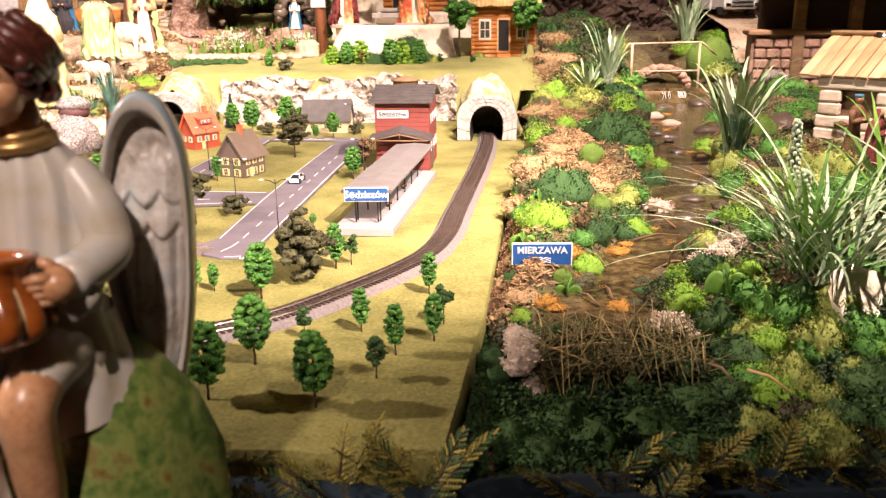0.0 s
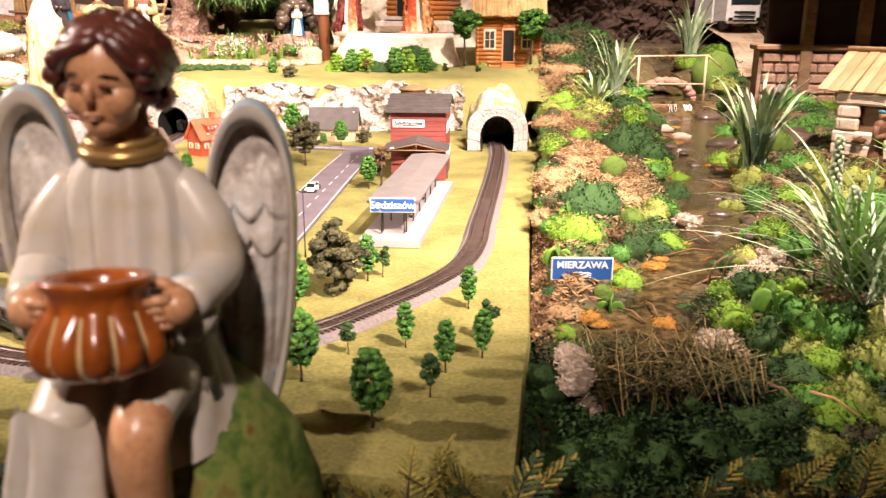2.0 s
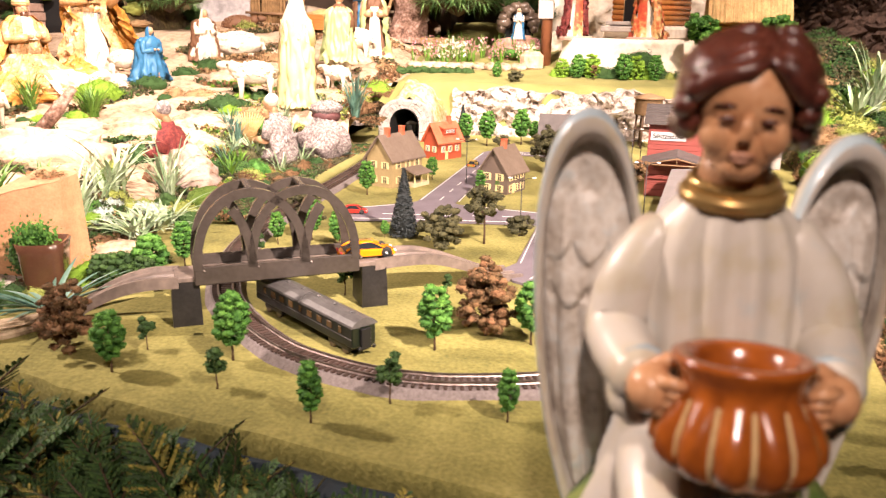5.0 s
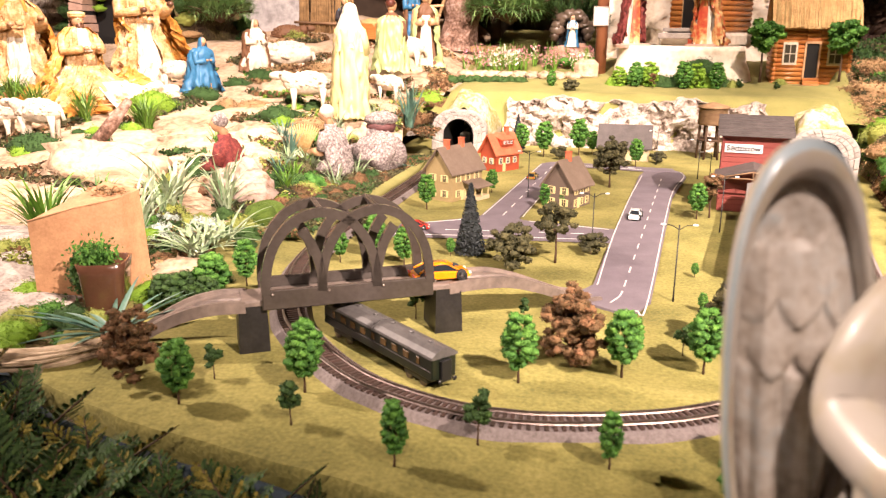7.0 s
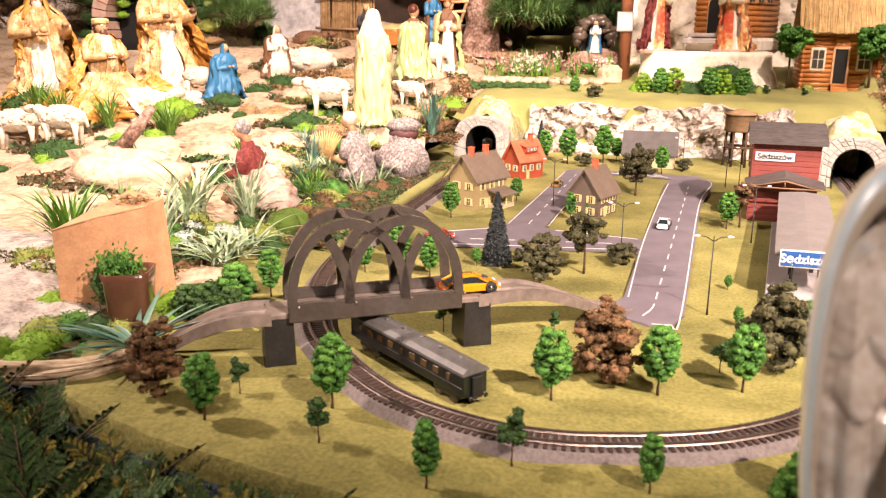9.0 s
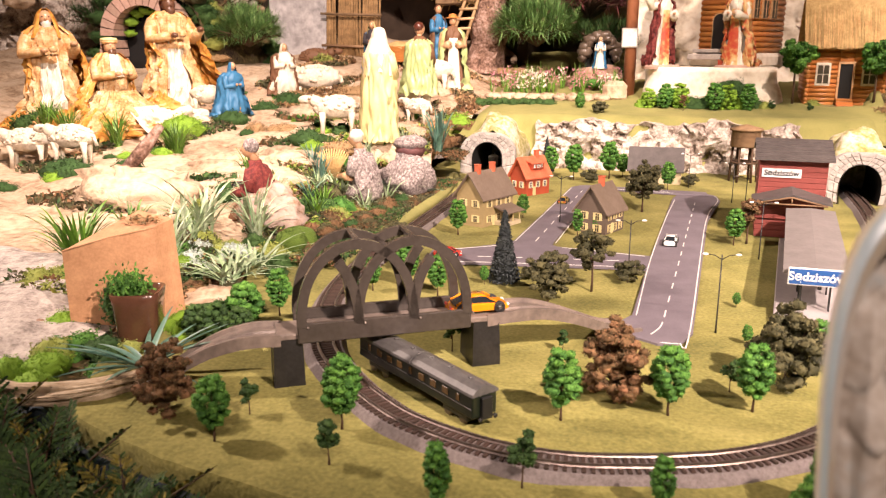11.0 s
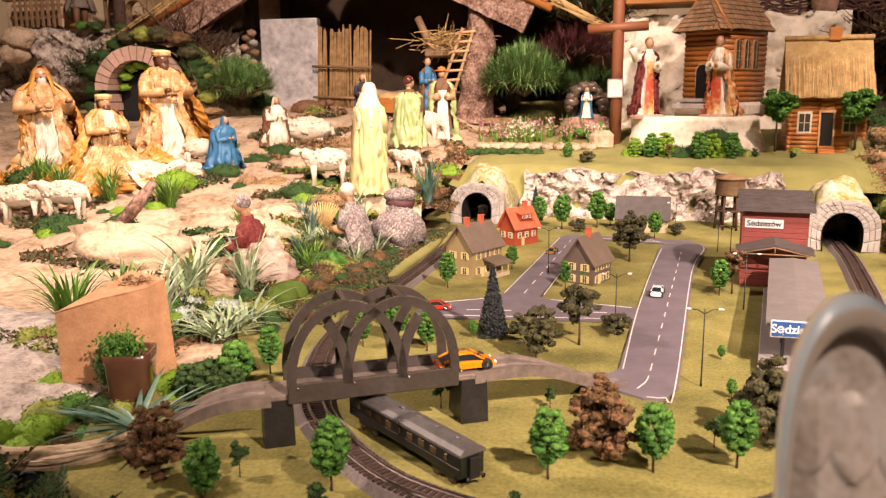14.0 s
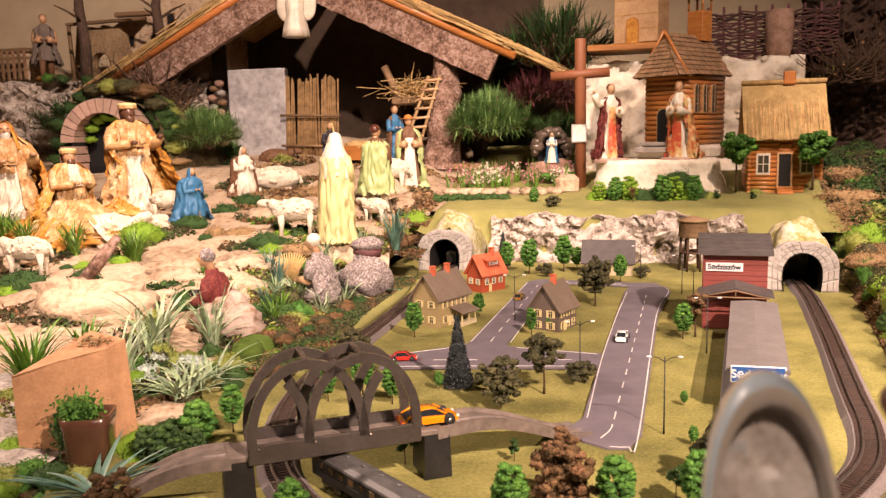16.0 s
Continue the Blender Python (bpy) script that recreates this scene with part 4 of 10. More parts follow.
house("ochre_house", "ochre two-storey model house with cream shutters and porch", pose(-0.545, 1.450, 0, 0, 0, -27), 0.062, 0.092, 0.056, 0.095, wall_brown, roof_brown, chimneys=((0, 0.25), (0, 0.72)), rows=2, porch=0.62)
house("gabled_house", "dark brown model house with cream shutters and red chimney", pose(-0.325, 1.440, 0, 0, 0, -25), 0.058, 0.068, 0.042, 0.082, wall_dark, roof_brown, chimneys=((0, 0.5),), rows=2, porch=None)
house("red_house", "red timber model house with red tiled roof", pose(-0.508, 1.79, 0, 0, 0, -38), 0.050, 0.072, 0.044, 0.080, wall_red, roof_red, chimneys=((0, 0.75),), rows=1, frame=white_paint, dormer=True)
house("cream_house", "cream model house with grey-brown roof by the cliff", pose(-0.15, 2.06, 0, 0, 0, 88), 0.085, 0.12, 0.034, 0.080, wall_cream, station_roof, chimneys=(), rows=1)

# station: tall red building, porch roof and platform with canopy
SA = math.degrees(math.atan2(-(0.077 - 0.004), 1.414 - 1.001))
st = thing("railway_station", "red timber railway station with dark roofs and platform", "station", m=pose(0.004, 1.475, 0, 0, 0, SA + 4))
s = Shape()
s.box((0.0, 0.085, 0.066), (0.106, 0.15, 0.132), station_red, bev=0.0008)
st_wall = part("wall", s, st)
for z in range(14):
    part("board", Shape().box((0, 0.0095, 0.008 + z * 0.0093), (0.107, 0.001, 0.0084), station_red, bev=0.0004), st_wall)
    part("board", Shape().box((0.0532, 0.085, 0.008 + z * 0.0093), (0.001, 0.15, 0.0084), station_red, bev=0.0004), st_wall)
s = Shape()
for sx in (-1, 1):
    s.loft([[(-0.062, 0.085 + sx * 0.088, 0.134), (0.062, 0.085 + sx * 0.088, 0.134), (0.062, 0.085 + sx * 0.088, 0.138), (-0.062, 0.085 + sx * 0.088, 0.138)],
            [(-0.062, 0.085, 0.158), (0.062, 0.085, 0.158), (0.062, 0.085, 0.163), (-0.062, 0.085, 0.163)]], station_roof, False)
roof_part = part("roof", s, st, "dark ribbed station roof")
for k in range(5):
    part("roof_batten", Shape().box((0, 0.0 + k * 0.0165, 0.1395 + k * 0.0048), (0.124, 0.002, 0.003), station_roof), roof_part)
s = Shape()
for sx in (-1, 1):
    s.loft([[(sx * 0.062, -0.034, 0.066), (sx * 0.062, 0.012, 0.070), (sx * 0.062, 0.012, 0.073), (sx * 0.062, -0.034, 0.069)],
            [(0, -0.034, 0.080), (0, 0.012, 0.088), (0, 0.012, 0.091), (0, -0.034, 0.083)]], station_roof, False)
part("porch_roof", s, st, "dark gabled porch roof")
s = Shape()
s.tube([(-0.055, -0.033, 0.066), (0, -0.033, 0.078), (0.055, -0.033, 0.066)], 0.0016, wood_brown, 6)
s.tube([(-0.055, -0.033, 0.066), (0.055, -0.033, 0.066)], 0.0014, wood_brown, 6)
s.tube([(0, -0.033, 0.066), (0, -0.033, 0.079)], 0.0012, wood_brown, 6)
part("gable_truss", s, st)
for x, y in ((-0.03, 0.0),):
    part("door", Shape().box((0.05, 0.045, 0.020), (0.012, 0.02, 0.04), station_roof, bev=0.0005), st)
for y in (0.04, 0.075, 0.11, 0.14):
    for z in (0.100, 0.045):
        window(st, (0.0538, y, z), 0.009, 0.018, math.pi / 2, white_paint, False)
sg = part("name_board", Shape().box((-0.018, 0.008, 0.112), (0.062, 0.002, 0.015), sign_white, bev=0.0004), st, "white station name board")


def lettering(name, text, size, mat, parent, m, thick=0.0003, label=""):
    cu = bpy.data.curves.new(name, "FONT")
    cu.body, cu.size, cu.align_x, cu.align_y, cu.extrude = text, size, "CENTER", "CENTER", thick
    cu.offset = size * 0.022
    tmp = bpy.data.objects.new(name, cu)
    scene.collection.objects.link(tmp)
    bpy.context.view_layer.update()
    me = bpy.data.meshes.new_from_object(tmp.evaluated_get(bpy.context.evaluated_depsgraph_get()))
    bpy.data.objects.remove(tmp)
    me.materials.clear()
    me.materials.append(mat)
    ob = new(name, me)
    ob.parent, ob.matrix_basis = parent, m
    return tagged(ob, label) if label else ob


lettering("lettering", "Sędziszów", 0.013, black, sg, pose(-0.018, 0.0066, 0.112, 90), label="station name in black letters")

pf = thing("station_platform", "grey station platform with long grey canopy", "platform", m=pose(-0.040, 1.0, 0, 0, 0, SA + 1.0))
s = Shape()
s.box((0, 0.215, 0.006), (0.086, 0.43, 0.012), kerb_grey, bev=0.001)
part("slab", s, pf)
s = Shape()
s.loft([[(-0.037, y, 0.057), (0.0, y, 0.0600), (0.037, y, 0.057), (0.037, y, 0.0595), (0.0, y, 0.0625), (-0.037, y, 0.0595)] for y in (0.03, 0.445)], roof_grey, False)
s.box((0, 0.031, 0.0585), (0.074, 0.001, 0.005), roof_grey)
part("canopy", s, pf, "flat grey canopy roof")
for y in (0.045, 0.11, 0.175, 0.24, 0.305, 0.37):
    for x in (-0.017, 0.017):
        part("post", Shape().box((x, y, 0.035), (0.002, 0.002, 0.046), black), pf)
    part("beam", Shape().box((0, y, 0.0555), (0.056, 0.002, 0.0025), black), pf)
for y in (0.14, 0.27):
    s = Shape()
    s.box((0.010, y, 0.0175), (0.006, 0.026, 0.0012), wood_brown)
    s.box((0.007, y, 0.0215), (0.001, 0.026, 0.006), wood_brown)
    s.box((0.010, y - 0.01, 0.0145), (0.005, 0.0015, 0.005), black).box((0.010, y + 0.01, 0.0145), (0.005, 0.0015, 0.005), black)
    part("bench", s, pf, "small brown platform bench")


def name_sign(name, label, m, W, H, text, size, legs, font_mat=sign_white):
    t = thing(name, label, "sign", m=m)
    s = Shape()
    s.box((0, 0, 0), (W, 0.0022, H), sign_white, bev=0.0009)
    s.box((0, -0.0009, 0), (W - 0.003, 0.0014, H - 0.003), sign_blue, bev=0.0004)
    board = part("board", s, t, "blue board with white border")
    lettering("lettering", text, size, font_mat, board, pose(0, -0.0018, 0.0048 if H > 0.024 else 0.0, 90), label="white place name letters")
    for x in (-W * 0.25, W * 0.25):
        part("leg", Shape().box((x, 0.001, -H / 2 - legs / 2), (0.002, 0.002, legs), black), t)
    return t, board


name_sign("platform_sign", "blue platform sign with white town name", pose(-0.035, 1.028, 0.0545, 0, 0, SA * 0.3), 0.064, 0.0215, "Sędziszów", 0.0148, 0.030)
rt, rb = name_sign("river_sign", "blue river name sign with white wave symbol", pose(0.184, 0.788, 0.034, 0, 0, -3), 0.070, 0.0275, "MIERZAWA", 0.0112, 0.03)
for k in range(3):
    s = Shape()
    pts = [(-0.010 + i * 0.02 / 24, -0.0019, -0.0042 - k * 0.0024 + 0.0008 * math.sin(i * math.tau / 8)) for i in range(25)]
    s.tube(pts, 0.0005, sign_white, 5)
    part("wave_line", s, rb)


# ---------- street lamps ----------
def street_lamp(x, y, h, turn, arms=2):
    t = thing("street_lamp", "thin dark model street lamp with white heads", "street lamp", "street lamps", pose(x, y, 0, 0, 0, turn))
    s = Shape()
    s.tube([(0, 0, 0), (0, 0, 0.01), (0, 0, h)], [0.0014, 0.0009, 0.0007], black, 8)
    part("mast", s, t)
    for sx in ((-1, 1) if arms == 2 else (1,)):
        s = Shape()
        s.tube([(0, 0, h - 0.006), (sx * 0.008, 0, h - 0.001), (sx * 0.016, 0, h)], 0.0006, black, 6)
        arm = part("arm", s, t)
        part("lamp_head", Shape().blob((sx * 0.018, 0, h), (0.0036, 0.002, 0.0014), sign_white, 10, 6), arm, "white lamp head")


for x, y, h, turn in ((-0.150, 0.958, 0.093, 5), (-0.060, 1.318, 0.09, 5), (-0.385, 1.505, 0.09, 5), (-0.253, 1.16, 0.085, 10), (-0.05, 1.62, 0.085, 5), (-0.055, 1.80, 0.085, 5), (-0.135, 1.98, 0.08, 5)):
    street_lamp(x, y, h, turn)


# ---------- cars ----------
def car(name, label, m, L, paint, sporty=False):
    t = thing(name, label, "car", "model cars", m)
    W, H = L * 0.42, L * (0.27 if sporty else 0.31)
    s = Shape()
    st_ = [(-0.5, 0.30, 0.62), (-0.47, 0.34, 0.86), (-0.33, 0.50 if not sporty else 0.55, 0.98), (0.0, 0.54, 1.0), (0.30, 0.50, 0.97), (0.46, 0.38, 0.84), (0.5, 0.28, 0.62)]
    rings = []
    for x, z, w in st_:
        hw = W / 2 * w
        rings.append([(x * L, -hw, H * 0.18), (x * L, hw, H * 0.18), (x * L, hw, H * z), (x * L, hw * 0.9, H * (z + 0.08)), (x * L, -hw * 0.9, H * (z + 0.08)), (x * L, -hw, H * z)])
    s.loft(rings, paint, False)
    part("body", s, t)
    s = Shape()
    rings = []
    for x, z, w in ((-0.42, 0.56, 0.80), (-0.22, 0.93, 0.66), (0.02, 1.0, 0.64), (0.12, 0.95, 0.66), (0.30, 0.58, 0.82)):
        hw = W / 2 * w
        rings.append([(x * L, -hw * 1.1, H * 0.54), (x * L, hw * 1.1, H * 0.54), (x * L, hw, H * z * 0.99), (x * L, -hw, H * z * 0.99)])
    s.loft(rings, car_glass, False)
    part("cabin_glass", s, t)
    for sy in (-1, 1):
        part("pillar", Shape().tube([(-0.40 * L, sy * W * 0.42, H * 0.60), (-0.22 * L, sy * W * 0.36, H * 0.93)], 0.022 * L, paint, 6), t)
        part("pillar", Shape().tube([(0.29 * L, sy * W * 0.42, H * 0.60), (0.12 * L, sy * W * 0.35, H * 0.95)], 0.016 * L, paint, 6), t)
    s = Shape()
    s.loft([[(x * L, -W / 2 * w, H * z), (x * L, W / 2 * w, H * z), (x * L, W / 2 * w, H * z + H * 0.05), (x * L, -W / 2 * w, H * z + H * 0.05)] for x, z, w in ((-0.23, 0.92, 0.67), (-0.1, 0.985, 0.65), (0.02, 0.995, 0.64), (0.12, 0.94, 0.66))], paint, True)
    part("roof", s, t)
    for x in (-0.31, 0.31):
        for sy in (-1, 1):
            s = Shape()
            s.lathe([(0.0, -0.05 * L), (0.085 * L, -0.05 * L), (0.095 * L, -0.03 * L), (0.095 * L, 0.03 * L), (0.085 * L, 0.045 * L), (0.05 * L, 0.03 * L), (0, 0.03 * L)], rubber, 16, M=pose(x * L, sy * W * 0.46, 0.093 * L, -90 * sy))
            wheel = part("wheel", s, t)
            part("rim", Shape().lathe([(0, 0.032 * L), (0.055 * L, 0.032 * L), (0.055 * L, 0.042 * L), (0, 0.046 * L)], chrome, 10, M=pose(x * L, sy * W * 0.46, 0.093 * L, -90 * sy)), wheel)
    for sy in (-1, 1):
        part("headlight", Shape().blob((0.47 * L, sy * W * 0.33, H * 0.40), (0.03 * L, 0.05 * L, 0.025 * L), sign_white, 8, 6), t)
        part("tail_light", Shape().box((-0.485 * L, sy * W * 0.32, H * 0.42), (0.02 * L, 0.1 * L, 0.04 * L), red_paint), t)
    return t


car("toy_car", "orange toy sports car on the bridge deck", Matrix.Translation((-0.400, 0.816, 0.0535)) @ Matrix.Rotation(radians(30), 4, "Z"), 0.064, orange_paint, True)
car("model_car", "white model car on the main road", pose(-0.190, 1.375, 0.004, 0, 0, -97), 0.048, white_paint)
car("model_car", "dull yellow model car on the side road", pose(-0.398, 1.70, 0.004, 0, 0, 85), 0.042, yellow_paint)
car("model_car", "red model car on the side road end", pose(-0.528, 1.212, 0.004, 0, 0, 10), 0.044, red_paint)

# ---------- plants: kinds ----------
def tree_parts(seed, h, w, mat, trunk_k=0.28, lumps=26, n=900, size=0.0026, taper=0.0, wild=0.0, tiers=0, puff=0.34):
    """A trunk with limbs and a crown of rough foam puffs, in tiers or scattered."""
    rng = random.Random(seed)
    s1 = Shape()
    s1.tube([(0, 0, -0.001), (0.0004, 0, h * max(trunk_k, 0.05) * 0.5), (0, 0.0003, h * max(trunk_k, 0.1)), (0.0003, 0, h * 0.8)], [h * 0.022, h * 0.017, h * 0.014, h * 0.004], trunk, 7)
    s2 = Shape()
    rz = h * (1 - trunk_k) / 2
    mid = Vector((0, 0, h * trunk_k + rz))
    hubs = []
    if tiers:
        for i in range(tiers):
            u = -0.86 + 1.72 * i / (tiers - 1)
            ring = math.sqrt(1 - u * u) * 0.74
            m = max(1, round(ring * 2.9 / puff))
            for j in range(m):
                a = math.tau * (j + 0.5 * (i % 2)) / m + rng.uniform(-0.25, 0.25)
                q = ring * rng.uniform(0.82, 1.12)
                hubs.append((Vector((q * math.cos(a), q * math.sin(a), u + rng.uniform(-0.07, 0.07))), puff * rng.uniform(0.8, 1.15)))
    else:
        for _ in range(lumps):
            d = Vector((rng.gauss(0, 1), rng.gauss(0, 1), rng.gauss(0, 1))).normalized()
            hubs.append((d * rng.uniform(0.5 - wild * 0.5, 0.80 + wild * 0.28), puff * rng.uniform(0.7, 1.15)))
    leaves = []
    for k, (c, r) in enumerate(hubs):
        g = (1 - taper * (c.z * 0.5 + 0.5)) * (0.80 + 0.20 * math.cos(c.z * 1.5))
        p = mid + Vector((c.x * g * w / 2, c.y * g * w / 2, c.z * rz))
        rr = r * w / 2 * (1 - taper * 0.4 * (c.z * 0.5 + 0.5))
        s2.blob(tuple(p), (rr * 0.9, rr * 0.9, rr * 0.62), mat, 9, 6, 0.7, 2.6, seed * 5 + k * 1.3)
        if k % 4 == 0:
            s1.tube([(0, 0, h * max(trunk_k, 0.08) + rz * 0.3), tuple(p)], [h * 0.008, h * 0.003], trunk, 5)
        for _ in range(n // len(hubs)):
            d = Vector((rng.gauss(0, 1), rng.gauss(0, 1), rng.gauss(0, 0.8) + 0.15)).normalized() * rr * rng.uniform(0.8, 1.12)
            leaves.append((p.x + d.x, p.y + d.y, max(p.z + d.z * 0.74, 0.0004)))
    s2.leaves(leaves, size, mat, rng)
    return s1.mesh("trunk"), s2.mesh("crown")


def tree(kind, x, y, turn=0.0, k=1.0, z=None, lean=0.0):
    mesh_t, mesh_c, name, label = kind
    t = thing(name, label, "tree", "model trees", pose(x, y, board_height(x, y) if z is None else z, lean, lean * 0.6, turn) @ Matrix.Scale(k, 4))
    part("trunk", mesh_t, t)
    part("crown", mesh_c, t)
    return t


oval = [(*tree_parts(i, 0.065, 0.035, leaf, 0.24, 34, 3200, 0.0014, tiers=8, puff=0.27), "model_tree", "small green oval model tree with tiered crown") for i in (1, 2, 3)]
slim = [(*tree_parts(i, 0.048, 0.0175, leaf, 0.2, 18, 1300, 0.0013, tiers=8, puff=0.36), "model_tree", "slim green model tree on the grass") for i in (4, 5)]
dark_slim = [(*tree_parts(i, 0.045, 0.0195, leaf_dark, 0.18, 18, 800, 0.0014, wild=0.3, puff=0.42), "model_tree", "slim dark green model tree on the grass") for i in (6, 7)]
big_olive = [(*tree_parts(i, 0.082, 0.090, leaf_olive, 0.04, 92, 6500, 0.0020, 0.15, 0.6, puff=0.17), "model_tree", "large olive-brown bushy model tree on the grass") for i in (8, 9)]
rust = [(*tree_parts(i, 0.090, 0.080, leaf_brown, -0.02, 120, 7600, 0.0017, 0.30, 0.5, puff=0.16), "model_tree", "rust-brown dry bushy model tree on the grass") for i in (10, 11)]
open_olive = [(*tree_parts(12, 0.090, 0.066, leaf_olive, 0.36, 44, 2600, 0.0020, wild=0.55, puff=0.2), "model_tree", "open-crowned olive model tree with forked trunk")]
tall_rust = [(*tree_parts(13, 0.095, 0.040, leaf_brown, 0.22, 30, 1500, 0.0019, wild=0.4, puff=0.30), "model_tree", "tall brown autumn model tree by the station")]
broad_rust = [(*tree_parts(15, 0.108, 0.082, leaf_olive, 0.22, 84, 5200, 0.0022, wild=0.5, puff=0.17), "model_tree", "broad olive-brown autumn model tree by the road")]
shrub_olive = [(*tree_parts(14, 0.034, 0.044, leaf_olive, 0.02, 22, 1200, 0.0018, wild=0.4, puff=0.32), "model_shrub", "low olive-brown model shrub on the grass")]

dense = [(*tree_parts(i, 0.050, 0.046, leaf_dark if i == 31 else leaf, 0.03, 34, 3400, 0.0015, tiers=7, puff=0.27), "model_shrub", "dense green bushy model tree beside the bridge") for i in (31, 32)]


def spruce_parts(seed, h, w):
    rng = random.Random(seed)
    s1, s2 = Shape(), Shape()
    s1.tube([(0, 0, 0), (0, 0, h * 0.95)], [h * 0.02, h * 0.004], trunk, 7)
    s2.lathe([(w * 0.40, h * 0.04), (w * 0.30, h * 0.35), (w * 0.16, h * 0.68), (0.0006, h * 0.98)], spruce, 12)
    pts = []
    for i in range(1700):
        k = rng.random() ** 1.4
        a = rng.uniform(0, math.tau)
        r = w / 2 * (1 - k) * (0.86 + 0.2 * rng.random()) + 0.0006
        pts.append((r * math.cos(a), r * math.sin(a), h * (0.03 + 0.97 * k)))
    s2.leaves(pts, 0.0022, spruce, rng, 0.3, 1.3)
    return s1.mesh("trunk"), s2.mesh("crown")


spruces = [(*spruce_parts(21, 0.102, 0.043), "model_spruce", "blue-black pointed model spruce on the grass")]

for i, (x, y, k) in enumerate(((-0.573, 0.582, 0.88), (-0.478, 0.627, 1.0), (-0.299, 0.692, 1.0), (-0.208, 0.722, 1.0), (-0.134, 0.750, 1.0), (-0.131, 0.509, 1.03), (-0.105, 0.572, 1.0), (-0.040, 0.490, 0.98),
                               (-0.548, 1.37, 0.95), (-0.088, 1.409, 0.95), (-0.407, 2.03, 1.35), (-0.322, 2.07, 1.4), (-0.183, 1.93, 1.0), (-0.468, 2.08, 1.15), (-0.661, 0.893, 0.9), (-0.545, 1.05, 0.95), (-0.495, 1.02, 0.85),
                               (-0.585, 1.02, 0.7), (-0.445, 1.085, 0.4), (-0.225, 1.92, 0.55), (-0.46, 1.545, 0.7), (-0.118, 1.06, 0.3), (-0.29, 2.10, 0.9), (-0.12, 0.925, 0.35))):
    tree(oval[i % 3], x, y, i * 67, k)
for i, (x, y, k) in enumerate(((-0.369, 0.528, 1.1), (-0.216, 0.559, 0.95), (0.021, 0.588, 1.05), (0.057, 0.620, 1.0), (0.053, 0.752, 1.0), (-0.015, 0.647, 0.95), (-0.062, 0.852, 1.2), (-0.345, 1.405, 1.0), (-0.194, 0.78, 0.7), (-0.315, 1.44, 0.7))):
    tree(slim[i % 2], x, y, i * 51, k)
for i, (x, y, k) in enumerate(((-0.569, 0.636, 0.85), (-0.467, 0.570, 1.05), (-0.315, 0.573, 1.1), (0.006, 0.541, 1.05), (0.067, 0.665, 1.05), (-0.069, 0.632, 0.9), (-0.044, 0.866, 0.95), (-0.314, 0.855, 0.7), (-0.43, 0.83, 1.0), (-0.585, 0.955, 0.9), (-0.15, 0.79, 0.8))):
    tree(dark_slim[i % 2], x, y, i * 83, k)
for kind, x, y, turn, k in ((big_olive[0], -0.098, 0.815, 0, 1.05), (big_olive[1], -0.350, 1.025, 40, 0.85), (open_olive[0], -0.299, 1.086, 0, 1.0), (rust[0], -0.255, 0.738, 0, 0.98), (rust[1], -0.640, 0.618, 60, 0.84),
                            (broad_rust[0], -0.238, 1.66, 0, 1.0), (tall_rust[0], -0.066, 1.425, 90, 0.98), (spruces[0], -0.420, 1.10, 0, 1.0), (spruces[0], -0.488, 2.15, 50, 0.9), (shrub_olive[0], -0.253, 1.14, 0, 1.0),
                            (shrub_olive[0], -0.364, 2.0, 70, 1.0), (big_olive[1], -0.60, 1.19, 90, 0.75), (big_olive[0], -0.57, 1.13, 200, 0.6), (shrub_olive[0], -0.13, 2.0, 20, 0.9)):
    tree(kind, x, y, turn, k)


# moss clumps, built once for each colour and copied
def moss_mesh(seed, mat, n=700, size=0.07, tall=0.6, long=1.0):
    rng = random.Random(seed)
    s = Shape()
    s.blob((0, 0, tall * 0.1), (0.86, 0.86, tall * 0.86), mat, 16, 9, 0.55, 2.8, seed)
    pts = []
    for _ in range(n):
        d = Vector((rng.gauss(0, 1), rng.gauss(0, 1), abs(rng.gauss(0, 1)))).normalized()
        k = (1 + 0.55 * noise.noise(d * 2.8 + Vector((seed, seed * 1.7, seed * 0.3)))) * rng.uniform(0.8, 1.14)
        pts.append((d.x * k * 0.9, d.y * k * 0.9, d.z * k * tall))
    s.leaves(pts, size, mat, rng, 0.0, long)
    return s.mesh("moss")


MOSS = {}
for i, (key, mat, n, size, tall, label) in enumerate((
        ("lime", leaf_lime, 1500, 0.048, 0.62, "bright lime green moss clump"), ("green", leaf, 1500, 0.052, 0.6, "green leafy ground cover clump"), ("deep", leaf_moss, 1500, 0.048, 0.6, "deep green feathery moss clump"),
        ("dark", leaf_dark, 1500, 0.052, 0.6, "dark green leafy clump"), ("tan", leaf_tan, 1500, 0.045, 0.34, "dry tan moss cushion"), ("orange", leaf_orange, 1300, 0.055, 0.35, "orange-brown dry moss"), ("lichen", lichen, 2200, 0.085, 0.7, "pale pinkish reindeer lichen clump"),
        ("yellow", leaf_yellow, 1500, 0.056, 0.6, "yellow-green small-leaved plant"), ("olive", leaf_olive, 1300, 0.06, 0.5, "olive-brown dry plant clump"), ("brown", leaf_brown, 1500, 0.048, 0.5, "rust-brown dry moss clump"), ("silver", silver_leaf, 800, 0.10, 0.6, "silver-grey leafy plant"))):
    MOSS[key] = ([moss_mesh(30 + i, mat, n, size, tall), moss_mesh(50 + i, mat, n, size, tall)], label)
moss_pillow = material("cushion_moss", [(0.035, 0.075, 0.010), (0.09, 0.16, 0.02), (0.15, 0.21, 0.04)], 30, 0.95, bump=0.4, island=0.4)
